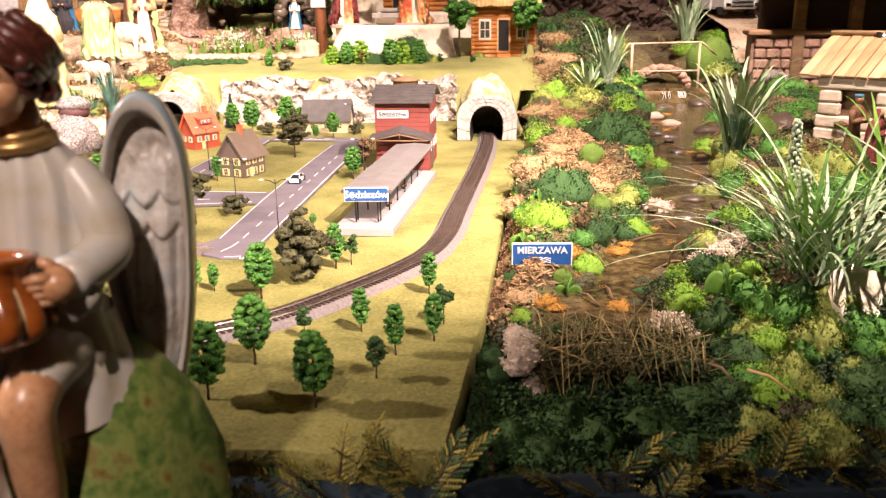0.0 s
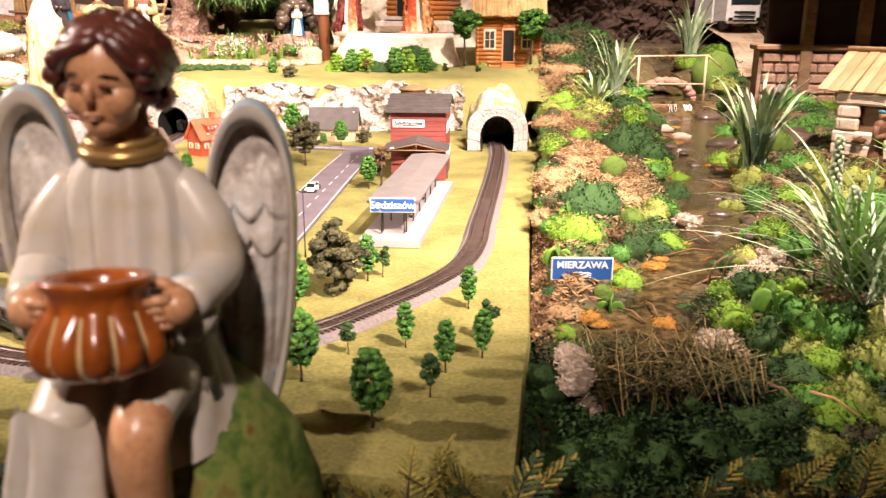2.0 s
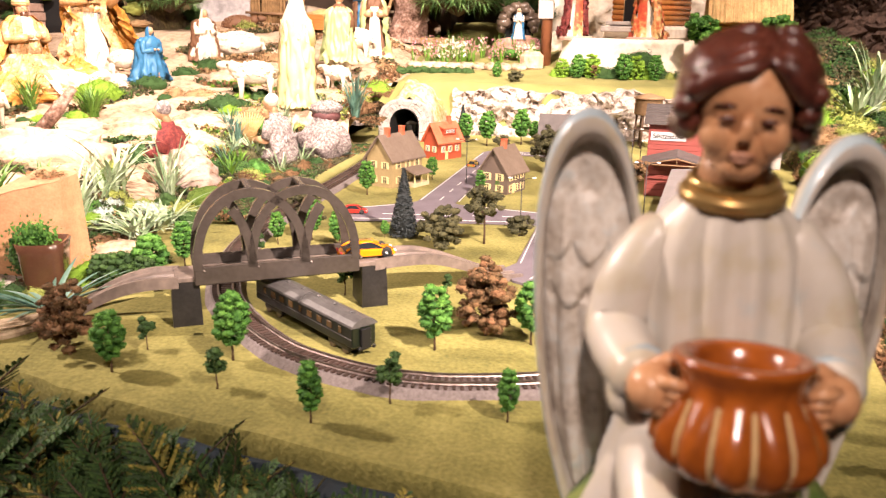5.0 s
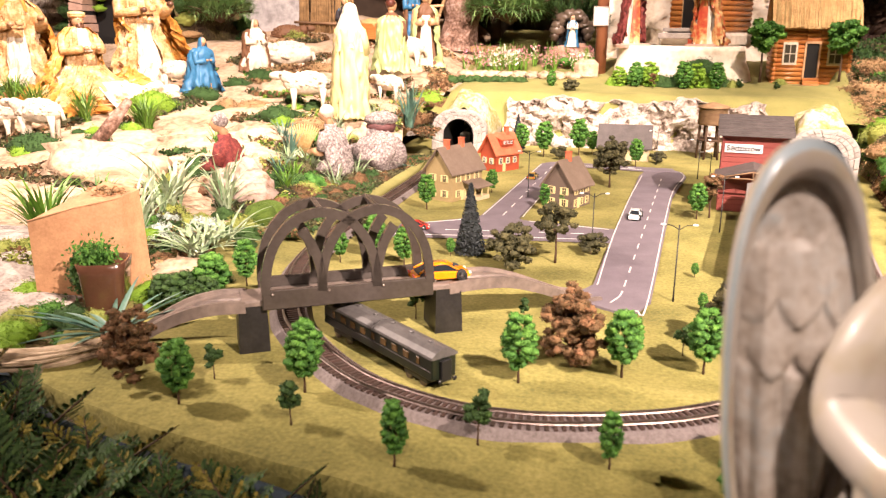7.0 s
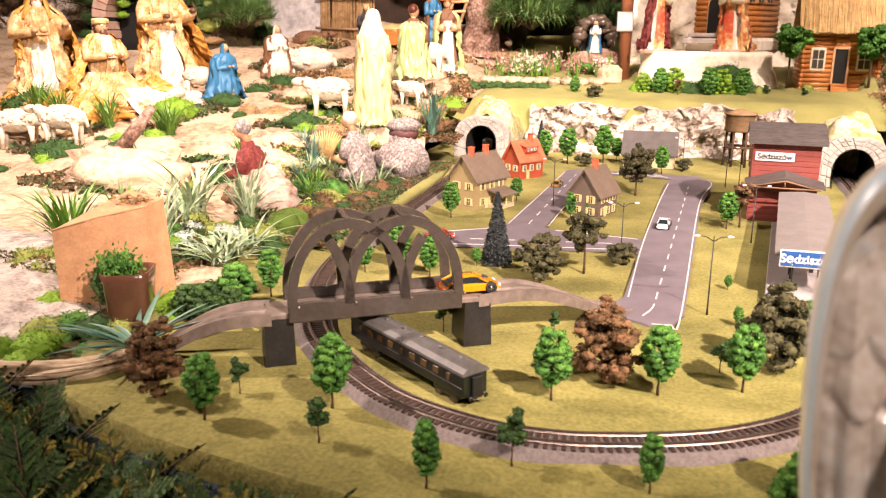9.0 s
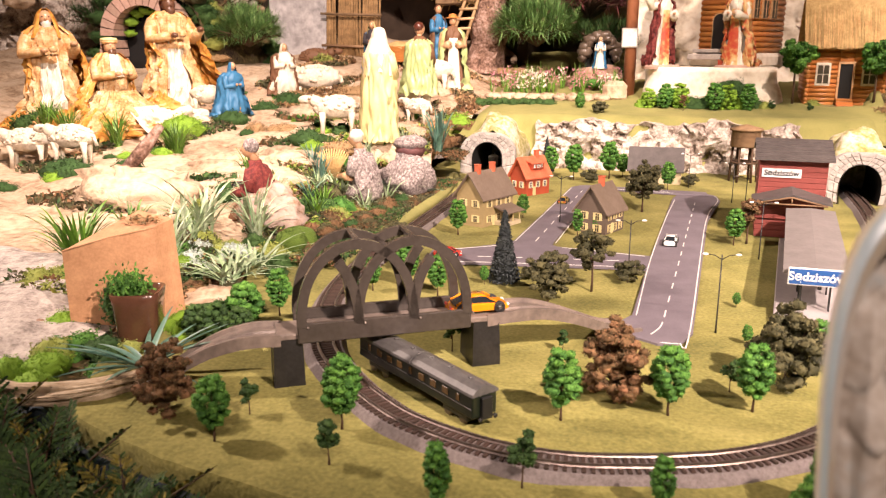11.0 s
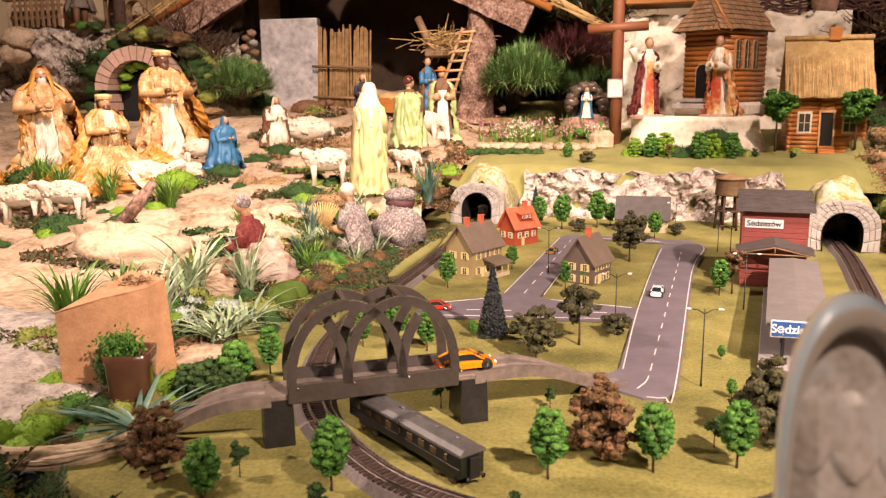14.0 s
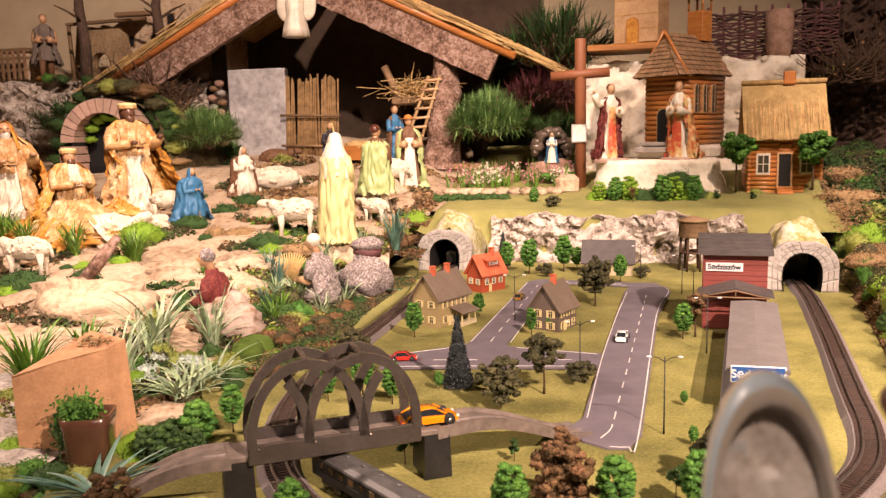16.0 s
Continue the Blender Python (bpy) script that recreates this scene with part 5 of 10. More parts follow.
pillow_mesh = Shape().blob((0, 0, 0.2), (1, 1, 0.75), moss_pillow, 20, 12, 0.12, 2, 3).leaves(
    [tuple(Vector((math.cos(a) * math.sin(b), math.sin(a) * math.sin(b), math.cos(b) * 0.75 + 0.2))) for a, b in [(random.uniform(0, 6.28), random.uniform(0, 1.7)) for _ in range(2600)]], 0.030, moss_pillow, random.Random(5)).mesh("moss")
MOSS["pillow"] = ([pillow_mesh], "smooth round green moss pillow")
moss_count = 0


def moss(key, x, y, r, z=None, tall=1.0, where=""):
    global moss_count
    moss_count += 1
    meshes, label = MOSS[key]
    m = pose(x, y, (height(x, y) if z is None else z) - r * 0.08, 0, 0, moss_count * 71.0) @ Matrix.Diagonal((r, r * 0.92, r * tall, 1))
    return tagged(part("moss_clump" if key not in ("green", "dark", "yellow", "silver") else "ground_plant", meshes[moss_count % len(meshes)], None, "", m), label + (" " + where if where else ""), "moss" if key not in ("green", "dark", "yellow", "silver") else "plant", "moss clumps")


def clump_bed(name, label, spots, seed):
    """Small moss clumps too many to tell apart, joined: (material, x, y, z, radius, height)."""
    rng = random.Random(seed)
    s = Shape()
    for i, (m, x, y, z, r, tall) in enumerate(spots):
        s.blob((x, y, z), (r * 0.86, r * 0.80, r * tall * 0.52), m, 12, 7, 0.55, 2.8, seed + i)
        dirs = [(Vector((rng.gauss(0, 1), rng.gauss(0, 1), abs(rng.gauss(0, 1)))).normalized(), rng.uniform(0.78, 1.12)) for _ in range(700)]
        s.leaves([(x + d.x * r * q * 0.92, y + d.y * r * q * 0.88, z + d.z * r * tall * 0.62 * q) for d, q in dirs], r * 0.062, m, rng)
    return single(name, s, label, "moss", kind="stuff")


def tuft(name, label, x, y, z, n, length, spread, width, mat, seed, droop=0.35, category="grass"):
    """A plant of many bowed blades from one root."""
    rng = random.Random(seed)
    s = Shape()
    for _ in range(n):
        a = rng.uniform(0, math.tau)
        r = spread * rng.uniform(0.25, 1.0)
        L = length * rng.uniform(0.55, 1.05)
        b = (rng.uniform(-1, 1) * spread * 0.12, rng.uniform(-1, 1) * spread * 0.12, 0)
        s.blade(b, (math.cos(a) * r, math.sin(a) * r, L * (1 - droop * rng.random() * r / spread)), L * 0.28 * r / spread, width * rng.uniform(0.7, 1.2), mat, 7)
    return single(name, s, label, category, "blade plants", pose(x, y, z))


def jade(x, y, z, r, seed, mat=leaf):
    """A few thick round succulent leaves."""
    rng = random.Random(seed)
    s = Shape()
    for k in range(5):
        a = k * 1.5 + rng.uniform(-0.3, 0.3)
        s.blob((0, 0, 0), (r * 0.42, r * 0.09, r * 0.55), blade_green, 12, 8, M=pose(math.cos(a) * r * 0.4, math.sin(a) * r * 0.4, r * (0.55 + 0.3 * (k % 2)), rng.uniform(-20, 20), rng.uniform(-25, 25), math.degrees(a)))
    s.tube([(0, 0, -0.01), (0, 0, r * 0.5)], r * 0.07, blade_green, 6)
    return single("succulent", s, "green succulent with thick round leaves", "plant", "", pose(x, y, z))


def frond(s, base, tip, width, mat, rng, tip_mat=None):
    """A flat evergreen sprig with side twigs of scale leaves."""
    b, t = Vector(base), Vector(tip)
    d = t - b
    L = d.length
    side = d.cross(Vector((rng.uniform(-0.4, 0.4), rng.uniform(-0.4, 0.4), 1))).normalized()
    s.tube([tuple(b), tuple(b + d * 0.5 + Vector((0, 0, L * 0.06))), tuple(t)], [L * 0.014, L * 0.01, L * 0.004], trunk, 5)
    for i in range(2, 14):
        k = i / 14
        p = b + d * k + Vector((0, 0, L * 0.12 * k * (1 - k) * 2))
        for sg in (-1, 1):
            q = p + side * sg * width * (1.05 - k) * rng.uniform(0.7, 1.1) + d * 0.22 * (1.1 - k)
            m = tip_mat if tip_mat and rng.random() < 0.3 + 0.5 * k else mat
            for j in range(6):
                u = (j + 1) / 6
                c = p.lerp(q, u)
                e = (q - p).normalized()
                for s2 in (-1, 1):
                    tipp = c + (e * 0.6 + d.normalized() * s2 * 0.7) * L * 0.046 * (1.15 - u * 0.5)
                    n = (tipp - c).cross(side).normalized() * L * 0.006
                    nn = Vector((0, 0, L * 0.006)) + n
                    s.add([tuple(c - nn * 0.6), tuple(c.lerp(tipp, 0.5) + side * L * 0.019), tuple(tipp), tuple(c.lerp(tipp, 0.5) - side * L * 0.019 + nn)], [(0, 1, 2, 3)], m)
    return s

# ---------- cliff and back terrace ----------
def crag(name, label, x0, x1, y, z0, z1, depth, mat, seed, step=0.012, rough=0.03, smooth=False):
    """A wall of crumpled rock: a sheet thrown into facets, closed at its back."""
    s = Shape()
    nx, nz = int((x1 - x0) / step), max(int((z1 - z0) / step), 5)
    rows = []
    for j in range(nz + 4):
        row = []
        for i in range(nx + 1):
            x = x0 + (x1 - x0) * i / nx
            k = min(j / nz, 1)
            top = z1 + 0.02 * bump_at(x, seed, 9, 1.0) + 0.012 * bump_at(x, seed, 31, 1.0)
            zz = z0 + (top - z0) * k
            back = depth * max(j - nz, 0) / 3
            f = noise.noise(Vector((x * 13, zz * 15, seed))) * rough + abs(noise.noise(Vector((x * 34, zz * 34, seed + 3)))) * rough * 0.6 + noise.noise(Vector((x * 80, zz * 80, seed + 5))) * rough * 0.22 - max(0.12 - abs(noise.noise(Vector((x * 22 + zz * 9, zz * 17, seed + 8)))), 0) * rough * 4.0
            row.append((x + 0.4 * f * math.sin(zz * 90), y - f + k * 0.02 + back, zz + (0.006 * bump_at(x, back, 40, seed) if back else 0)))
        rows.append(row)
    s.loft(rows, mat, smooth, False, False)
    return single(name, s, label, "rock", kind="structure")


crag("cliff", "pale crumpled paper rock wall behind the village", -0.53, 0.14, 2.22, -0.01, 0.125, 0.06, cliff, 1.0, 0.0075, 0.034)
crag("cliff", "pale crumpled rock wall beside the tunnel hill", -1.0, -0.66, 2.34, 0.0, 0.12, 0.05, cliff, 4.0)

# raised felt strip along the far side of the left track
s = Shape()
strip(s, smooth_path([Vector(p) for p in ((-0.668, 1.12, 0), (-0.672, 1.24, 0), (-0.668, 1.38, 0), (-0.664, 1.54, 0), (-0.664, 1.75, 0), (-0.70, 2.02, 0))], 0.02), [(0.008, 0.0), (0.004, 0.008), (-0.008, 0.013), (-0.020, 0.010), (-0.03, 0.0)], felt_back, True)
single("grass_bank", s, "low felt-covered bank beside the track", "bank", kind="structure")

# white plaster rock under the church
s = Shape()
rows = []
for j in range(9):
    k = j / 8
    row = []
    for i in range(40):
        a = math.tau * i / 40
        n = 1 + 0.07 * noise.noise(Vector((math.cos(a) * 2, math.sin(a) * 2, k * 2.5 + 4)))
        sx = 0.20 * (1.0 - 0.06 * k) * n
        px = max(min(math.cos(a) * 1.25, 1), -1) * sx - 0.055 + 0.02 * (1 - k) * (math.cos(a) > 0.4)
        py = max(min(math.sin(a) * 1.25, 1), -1) * 0.20 * n + 2.80
        row.append((px, py, 0.14 + 0.122 * k))
    rows.append(row)
s.loft(rows, white_rock, True)
single("church_rock", s, "white plaster rock terrace under the church", "rock", kind="structure")
crag("white_crag", "tall white plaster rock face behind the church", -0.30, 0.46, 3.04, 0.12, 0.60, 0.2, white_rock, 7.0, 0.016, 0.05, True)


# ---------- wooden church ----------
def log_wall(t, a, b, z0, z1, n, r, mat, name="log"):
    """Horizontal logs from a to b."""
    a, b = Vector(a), Vector(b)
    d = (b - a).normalized()
    for i in range(n):
        z = z0 + (z1 - z0) * (i + 0.5) / n
        s = Shape()
        s.tube([(*(a - d * r).xy, z), (*(b + d * r).xy, z)], (z1 - z0) / n * 0.56, mat, 8)
        part(name, s, t)


ch = thing("wooden_church", "orange-brown wooden model church with shingled roof", "church", m=pose(-0.028, 2.755, 0.304, 0, 0, -38))
part("core", Shape().box((0, 0.115, 0.112), (0.128, 0.222, 0.224), wood_orange), ch)
log_wall(ch, (-0.068, 0), (0.068, 0), 0.0, 0.225, 14, 0.004, wood_orange)
log_wall(ch, (0.068, 0.0), (0.068, 0.225), 0.0, 0.225, 14, 0.004, wood_orange)
log_wall(ch, (-0.068, 0.0), (-0.068, 0.225), 0.0, 0.225, 14, 0.004, wood_orange)
# arched door and windows


def arched(t, name, c, w, h, turn, frame_mat, fill):
    m = Matrix.Translation(c) @ Matrix.Rotation(turn, 4, "Z")
    pts = [(-w / 2, 0), (w / 2, 0), (w / 2, h - w / 2)] + [(w / 2 * math.cos(a), h - w / 2 + w / 2 * math.sin(a)) for a in [math.pi * i / 10 for i in range(1, 10)]] + [(-w / 2, h - w / 2)]
    s = Shape()
    k = 1 + 0.16
    s.loft([[(x * k, 0.004, (z - h / 2) * (1 + 0.16 * w / h) + h / 2) for x, z in pts], [(x * k, -0.006, (z - h / 2) * (1 + 0.16 * w / h) + h / 2) for x, z in pts]], frame_mat, False)
    ob = part(name, s, t, m=m)
    s = Shape()
    s.add([(x, -0.0066, z) for x, z in pts], [tuple(range(len(pts)))[::-1]], fill)
    part("pane" if name == "window" else "leaf", s, ob)
    if name == "window":
        s = Shape()
        s.box((0, -0.0075, h * 0.5), (0.0016, 0.0015, h * 0.95), frame_mat)
        for z in (0.3, 0.6):
            s.box((0, -0.0075, h * z), (w, 0.0015, 0.0014), frame_mat)
        part("glazing_bar", s, ob)
    return ob


arched(ch, "door", (0.0, -0.008, 0.012), 0.042, 0.105, 0, wood_pale, black)
for y in (0.055, 0.105, 0.155):
    arched(ch, "window", (0.076, y, 0.105), 0.026, 0.088, math.pi / 2, wood_pale, pane)
# main roof and the hipped porch roof in rows of shingles


def shingled(t, quad, rows, per, mat, name="shingle"):
    """Shingles over a four-cornered slope: eave left, eave right, top right, top left."""
    a, b, c, d = (Vector(p) for p in quad)
    n = (b - a).cross(d - a).normalized()
    back = Shape().add([tuple(p - n * 0.003) for p in (a, b, c, d)], [(0, 1, 2, 3)], mat)
    base = part("roof_slope", back, t)
    rng = random.Random(len(t.children))
    for r in range(rows):
        k0, k1 = r / rows, min((r + 1.35) / rows, 1.0)
        l0, r0 = a.lerp(d, k0), b.lerp(c, k0)
        l1, r1 = a.lerp(d, k1), b.lerp(c, k1)
        for i in range(per):
            off = 0.5 * (r % 2)
            u0, u1 = max((i - off + 0.04) / per, 0), min((i - off + 0.96) / per, 1)
            if u1 - u0 < 0.02 / per or u0 >= 1:
                continue
            lift = n * (0.004 + rng.uniform(0, 0.0015))
            p = [l0.lerp(r0, u0) + lift, l0.lerp(r0, u1) + lift, l1.lerp(r1, u1) + n * 0.001, l1.lerp(r1, u0) + n * 0.001]
            q = [v - n * 0.002 for v in p]
            s = Shape().add([tuple(v) for v in p + q], [(0, 1, 2, 3), (0, 4, 5, 1), (1, 5, 6, 2), (3, 2, 6, 7), (0, 3, 7, 4)], mat)
            part(name, s, base)
    return base


E0, RZ = 0.222, 0.36
shingled(ch, ((0.092, -0.012, E0), (0.092, 0.245, E0), (0.0, 0.245, RZ), (0.0, -0.012, RZ)), 9, 16, shingle)
shingled(ch, ((-0.092, 0.245, E0), (-0.092, -0.012, E0), (0.0, -0.012, RZ), (0.0, 0.245, RZ)), 7, 12, shingle)
shingled(ch, ((-0.085, -0.06, E0 - 0.004), (0.085, -0.06, E0 - 0.004), (0.004, -0.012, E0 + 0.115), (-0.004, -0.012, E0 + 0.115)), 9, 9, shingle)
shingled(ch, ((-0.098, 0.0, E0 - 0.004), (-0.085, -0.06, E0 - 0.004), (-0.004, -0.012, E0 + 0.115), (-0.006, 0.0, E0 + 0.115)), 7, 4, shingle)
shingled(ch, ((0.085, -0.06, E0 - 0.004), (0.098, 0.0, E0 - 0.004), (0.006, 0.0, E0 + 0.115), (0.004, -0.012, E0 + 0.115)), 7, 4, shingle)
part("gable", Shape().add([(-0.088, -0.006, E0), (0.088, -0.006, E0), (0, -0.006, RZ - 0.004)], [(0, 1, 2)], wood_orange), ch)
for sx in (-1, 1):
    part("barge_board", Shape().tube([(sx * 0.095, -0.014, E0 - 0.006), (0, -0.014, RZ + 0.004)], 0.005, wood_orange, 6), ch)
part("bell_turret", Shape().box((0, 0.19, RZ + 0.03), (0.058, 0.058, 0.10), wood_orange, bev=0.002), ch)
for sx in (-1, 1):
    for sy in (-1, 1):
        part("turret_post", Shape().tube([(sx * 0.026, 0.19 + sy * 0.026, RZ + 0.08), (sx * 0.026, 0.19 + sy * 0.026, RZ + 0.125)], 0.004, wood_orange, 6), ch)
part("turret_roof", Shape().lathe([(0.052, 0), (0.03, 0.02), (0.004, 0.05)], shingle, 8, (0, 0.19, RZ + 0.125), smooth=False), ch)
part("step", Shape().box((0, -0.042, 0.006), (0.10, 0.06, 0.012), stone_grey, bev=0.002), ch)
part("step", Shape().box((0, -0.055, -0.012), (0.12, 0.06, 0.018), stone_grey, bev=0.003), ch)
part("plinth", Shape().box((0, 0.10, -0.025), (0.165, 0.30, 0.05), white_rock, bev=0.012), ch, "white plaster plinth")


# ---------- thatched cottage ----------
ct = thing("log_cottage", "orange log cottage with straw thatched roof", "cottage", m=pose(0.309, 2.60, 0.153, 0, 0, -4) @ Matrix.Diagonal((0.84, 0.95, 1.12, 1)))
part("core", Shape().box((0, 0.09, 0.074), (0.232, 0.172, 0.148), wood_orange), ct)
for a, b in (((-0.12, 0), (-0.022, 0)), ((0.022, 0), (0.12, 0))):
    log_wall(ct, a, b, 0.0, 0.152, 13, 0.003, wood_orange)
log_wall(ct, (-0.022, 0), (0.022, 0), 0.11, 0.152, 3, 0.0, wood_orange)
log_wall(ct, (0.12, 0.0), (0.12, 0.18), 0.0, 0.152, 13, 0.010, wood_orange)
log_wall(ct, (-0.12, 0.0), (-0.12, 0.18), 0.0, 0.152, 13, 0.010, wood_orange)
dr_ = part("door", Shape().box((0, -0.003, 0.065), (0.040, 0.006, 0.088), black), ct)
part("frame", Shape().box((-0.023, -0.006, 0.065), (0.006, 0.008, 0.092), wood_pale).box((0.023, -0.006, 0.065), (0.006, 0.008, 0.092), wood_pale).box((0, -0.006, 0.111), (0.052, 0.008, 0.006), wood_pale), dr_)
for x in (-0.072, 0.072):
    wn = part("window", Shape().box((x, -0.005, 0.082), (0.048, 0.006, 0.058), f_white, bev=0.001), ct)
    for dx in (-0.0095, 0.0095):
        for dz in (-0.012, 0.012):
            part("pane", Shape().box((x + dx, -0.0086, 0.082 + dz), (0.0160, 0.002, 0.0215), pane), wn)
for i in range(3):
    part("step", Shape().box((0, -0.016 - i * 0.012, 0.018 - i * 0.007), (0.052, 0.016, 0.007), wood_orange, bev=0.001), ct)
part("plinth", Shape().box((0, -0.03, -0.002), (0.27, 0.05, 0.012), wood_brown, bev=0.002), ct)
rng = random.Random(77)
for row in range(3):
    s = Shape()
    z0, y0 = 0.150 + row * 0.043, -0.030 + row * 0.040
    for i in range(190):
        x = -0.142 + 0.284 * (i + rng.random()) / 190
        s.tube([(x, y0 - rng.uniform(0, 0.006), z0 - rng.uniform(0, 0.006)), (x + rng.uniform(-0.003, 0.003), y0 + 0.050, z0 + 0.061 + rng.uniform(-0.003, 0.003))], [0.0019, 0.0013], straw, 4, smooth=False)
    tagged(part("thatch", s, ct, "layer of straw thatch"), kind="stuff")
part("back_thatch", Shape().add([(-0.142, 0.086, 0.30), (0.142, 0.086, 0.30), (0.142, 0.22, 0.13), (-0.142, 0.22, 0.13)], [(0, 1, 2, 3)], straw).add([(-0.142, -0.016, 0.152), (0.142, -0.016, 0.152), (0.142, 0.086, 0.295), (-0.142, 0.086, 0.295)], [(0, 1, 2, 3)], straw), ct)
for sx in (-1, 1):
    part("gable", Shape().add([(sx * 0.12, -0.005, 0.148), (sx * 0.12, 0.185, 0.148), (sx * 0.12, 0.086, 0.292)], [(0, 1, 2)], wood_orange), ct)
part("ridge", Shape().tube([(-0.145, 0.086, 0.302), (0.145, 0.086, 0.302)], 0.007, straw, 8), ct)
part("chimney", Shape().box((0.02, 0.09, 0.312), (0.04, 0.03, 0.035), wood_orange, bev=0.002), ct)
for x in (-0.10, 0.115):
    moss("yellow", 0.325 + x, 2.572, 0.022, 0.16, where="before the cottage")

# small-leaved trees beside the cottage
bonsai = (*tree_parts(61, 0.19, 0.112, leaf, 0.44, 46, 2600, 0.0058, wild=0.35, puff=0.24), "bonsai_tree", "small dark-leaved tree beside the log cottage")
tree(bonsai, 0.162, 2.535, 0, 1.0, 0.165)
tree(bonsai, 0.375, 2.535, 120, 1.0, 0.163)

# cross with a small plate
cr = thing("wooden_cross", "tall red-brown wooden cross with small grey plate", "cross", m=pose(-0.300, 2.74, 0.165, 0, 0, 0))
part("post", Shape().lathe([(0.0185, 0), (0.0185, 0.485), (0.017, 0.49)], wood_cross, 16), cr)
part("arm", Shape().tube([(-0.096, -0.005, 0.372), (0.094, -0.005, 0.38)], 0.0155, wood_cross, 14), cr)
part("plate", Shape().box((-0.004, -0.022, 0.185), (0.05, 0.004, 0.06), stone_grey, bev=0.001).box((-0.004, -0.0245, 0.185), (0.042, 0.002, 0.052), silver_leaf), cr)

# yellow tower on its plank, turret and wicker fence behind
tw = thing("yellow_tower", "pale yellow wooden tower with arched door", "tower", m=pose(-0.092, 3.10, 0.665, 0, 0, -20))
part("wall", Shape().box((0, 0, 0.11), (0.16, 0.14, 0.22), wood_pale, bev=0.003), tw)
arched(tw, "door", (-0.01, -0.07, 0.0), 0.04, 0.085, 0, wood_orange, f_orange)
for z in (0.05, 0.1, 0.15):
    part("board_line", Shape().box((0, -0.071, z), (0.16, 0.002, 0.003), straw), tw)
single("plank_shelf", Shape().box((0, 0, 0), (0.34, 0.20, 0.022), wood_orange, bev=0.003), "orange varnished plank under the tower", "shelf", m=pose(-0.11, 3.08, 0.648, 0, 0, -3))
s = Shape()
rng = random.Random(9)
for i in range(26):
    z = i * 0.0062
    pts = [(x, 0.012 * math.sin(x * 60 + (i % 2) * math.pi) + rng.uniform(-0.003, 0.003), z + 0.006 * rng.uniform(-1, 1)) for x in [k * 0.02 for k in range(23)]]
    s.tube(pts, 0.0035, wicker, 5)
for k in range(9):
    s.tube([(k * 0.055, 0, -0.03), (k * 0.055, 0.002, 0.18)], 0.005, wicker, 6)
single("wicker_fence", s, "woven dark purple-brown willow fence", "fence", m=pose(0.145, 3.16, 0.61, 0, 0, 0))
s = Shape()
s.lathe([(0.035, 0), (0.045, 0.03), (0.05, 0.10), (0.045, 0.16)], stone_brown, 10)
single("tree_stump", s, "brown bark stump before the wicker fence", "stump", m=pose(0.38, 3.10, 0.60))

# two white and red statues before the church
SPOTS = ((-0.205, 2.67, 20), (0.008, 2.655, -25))

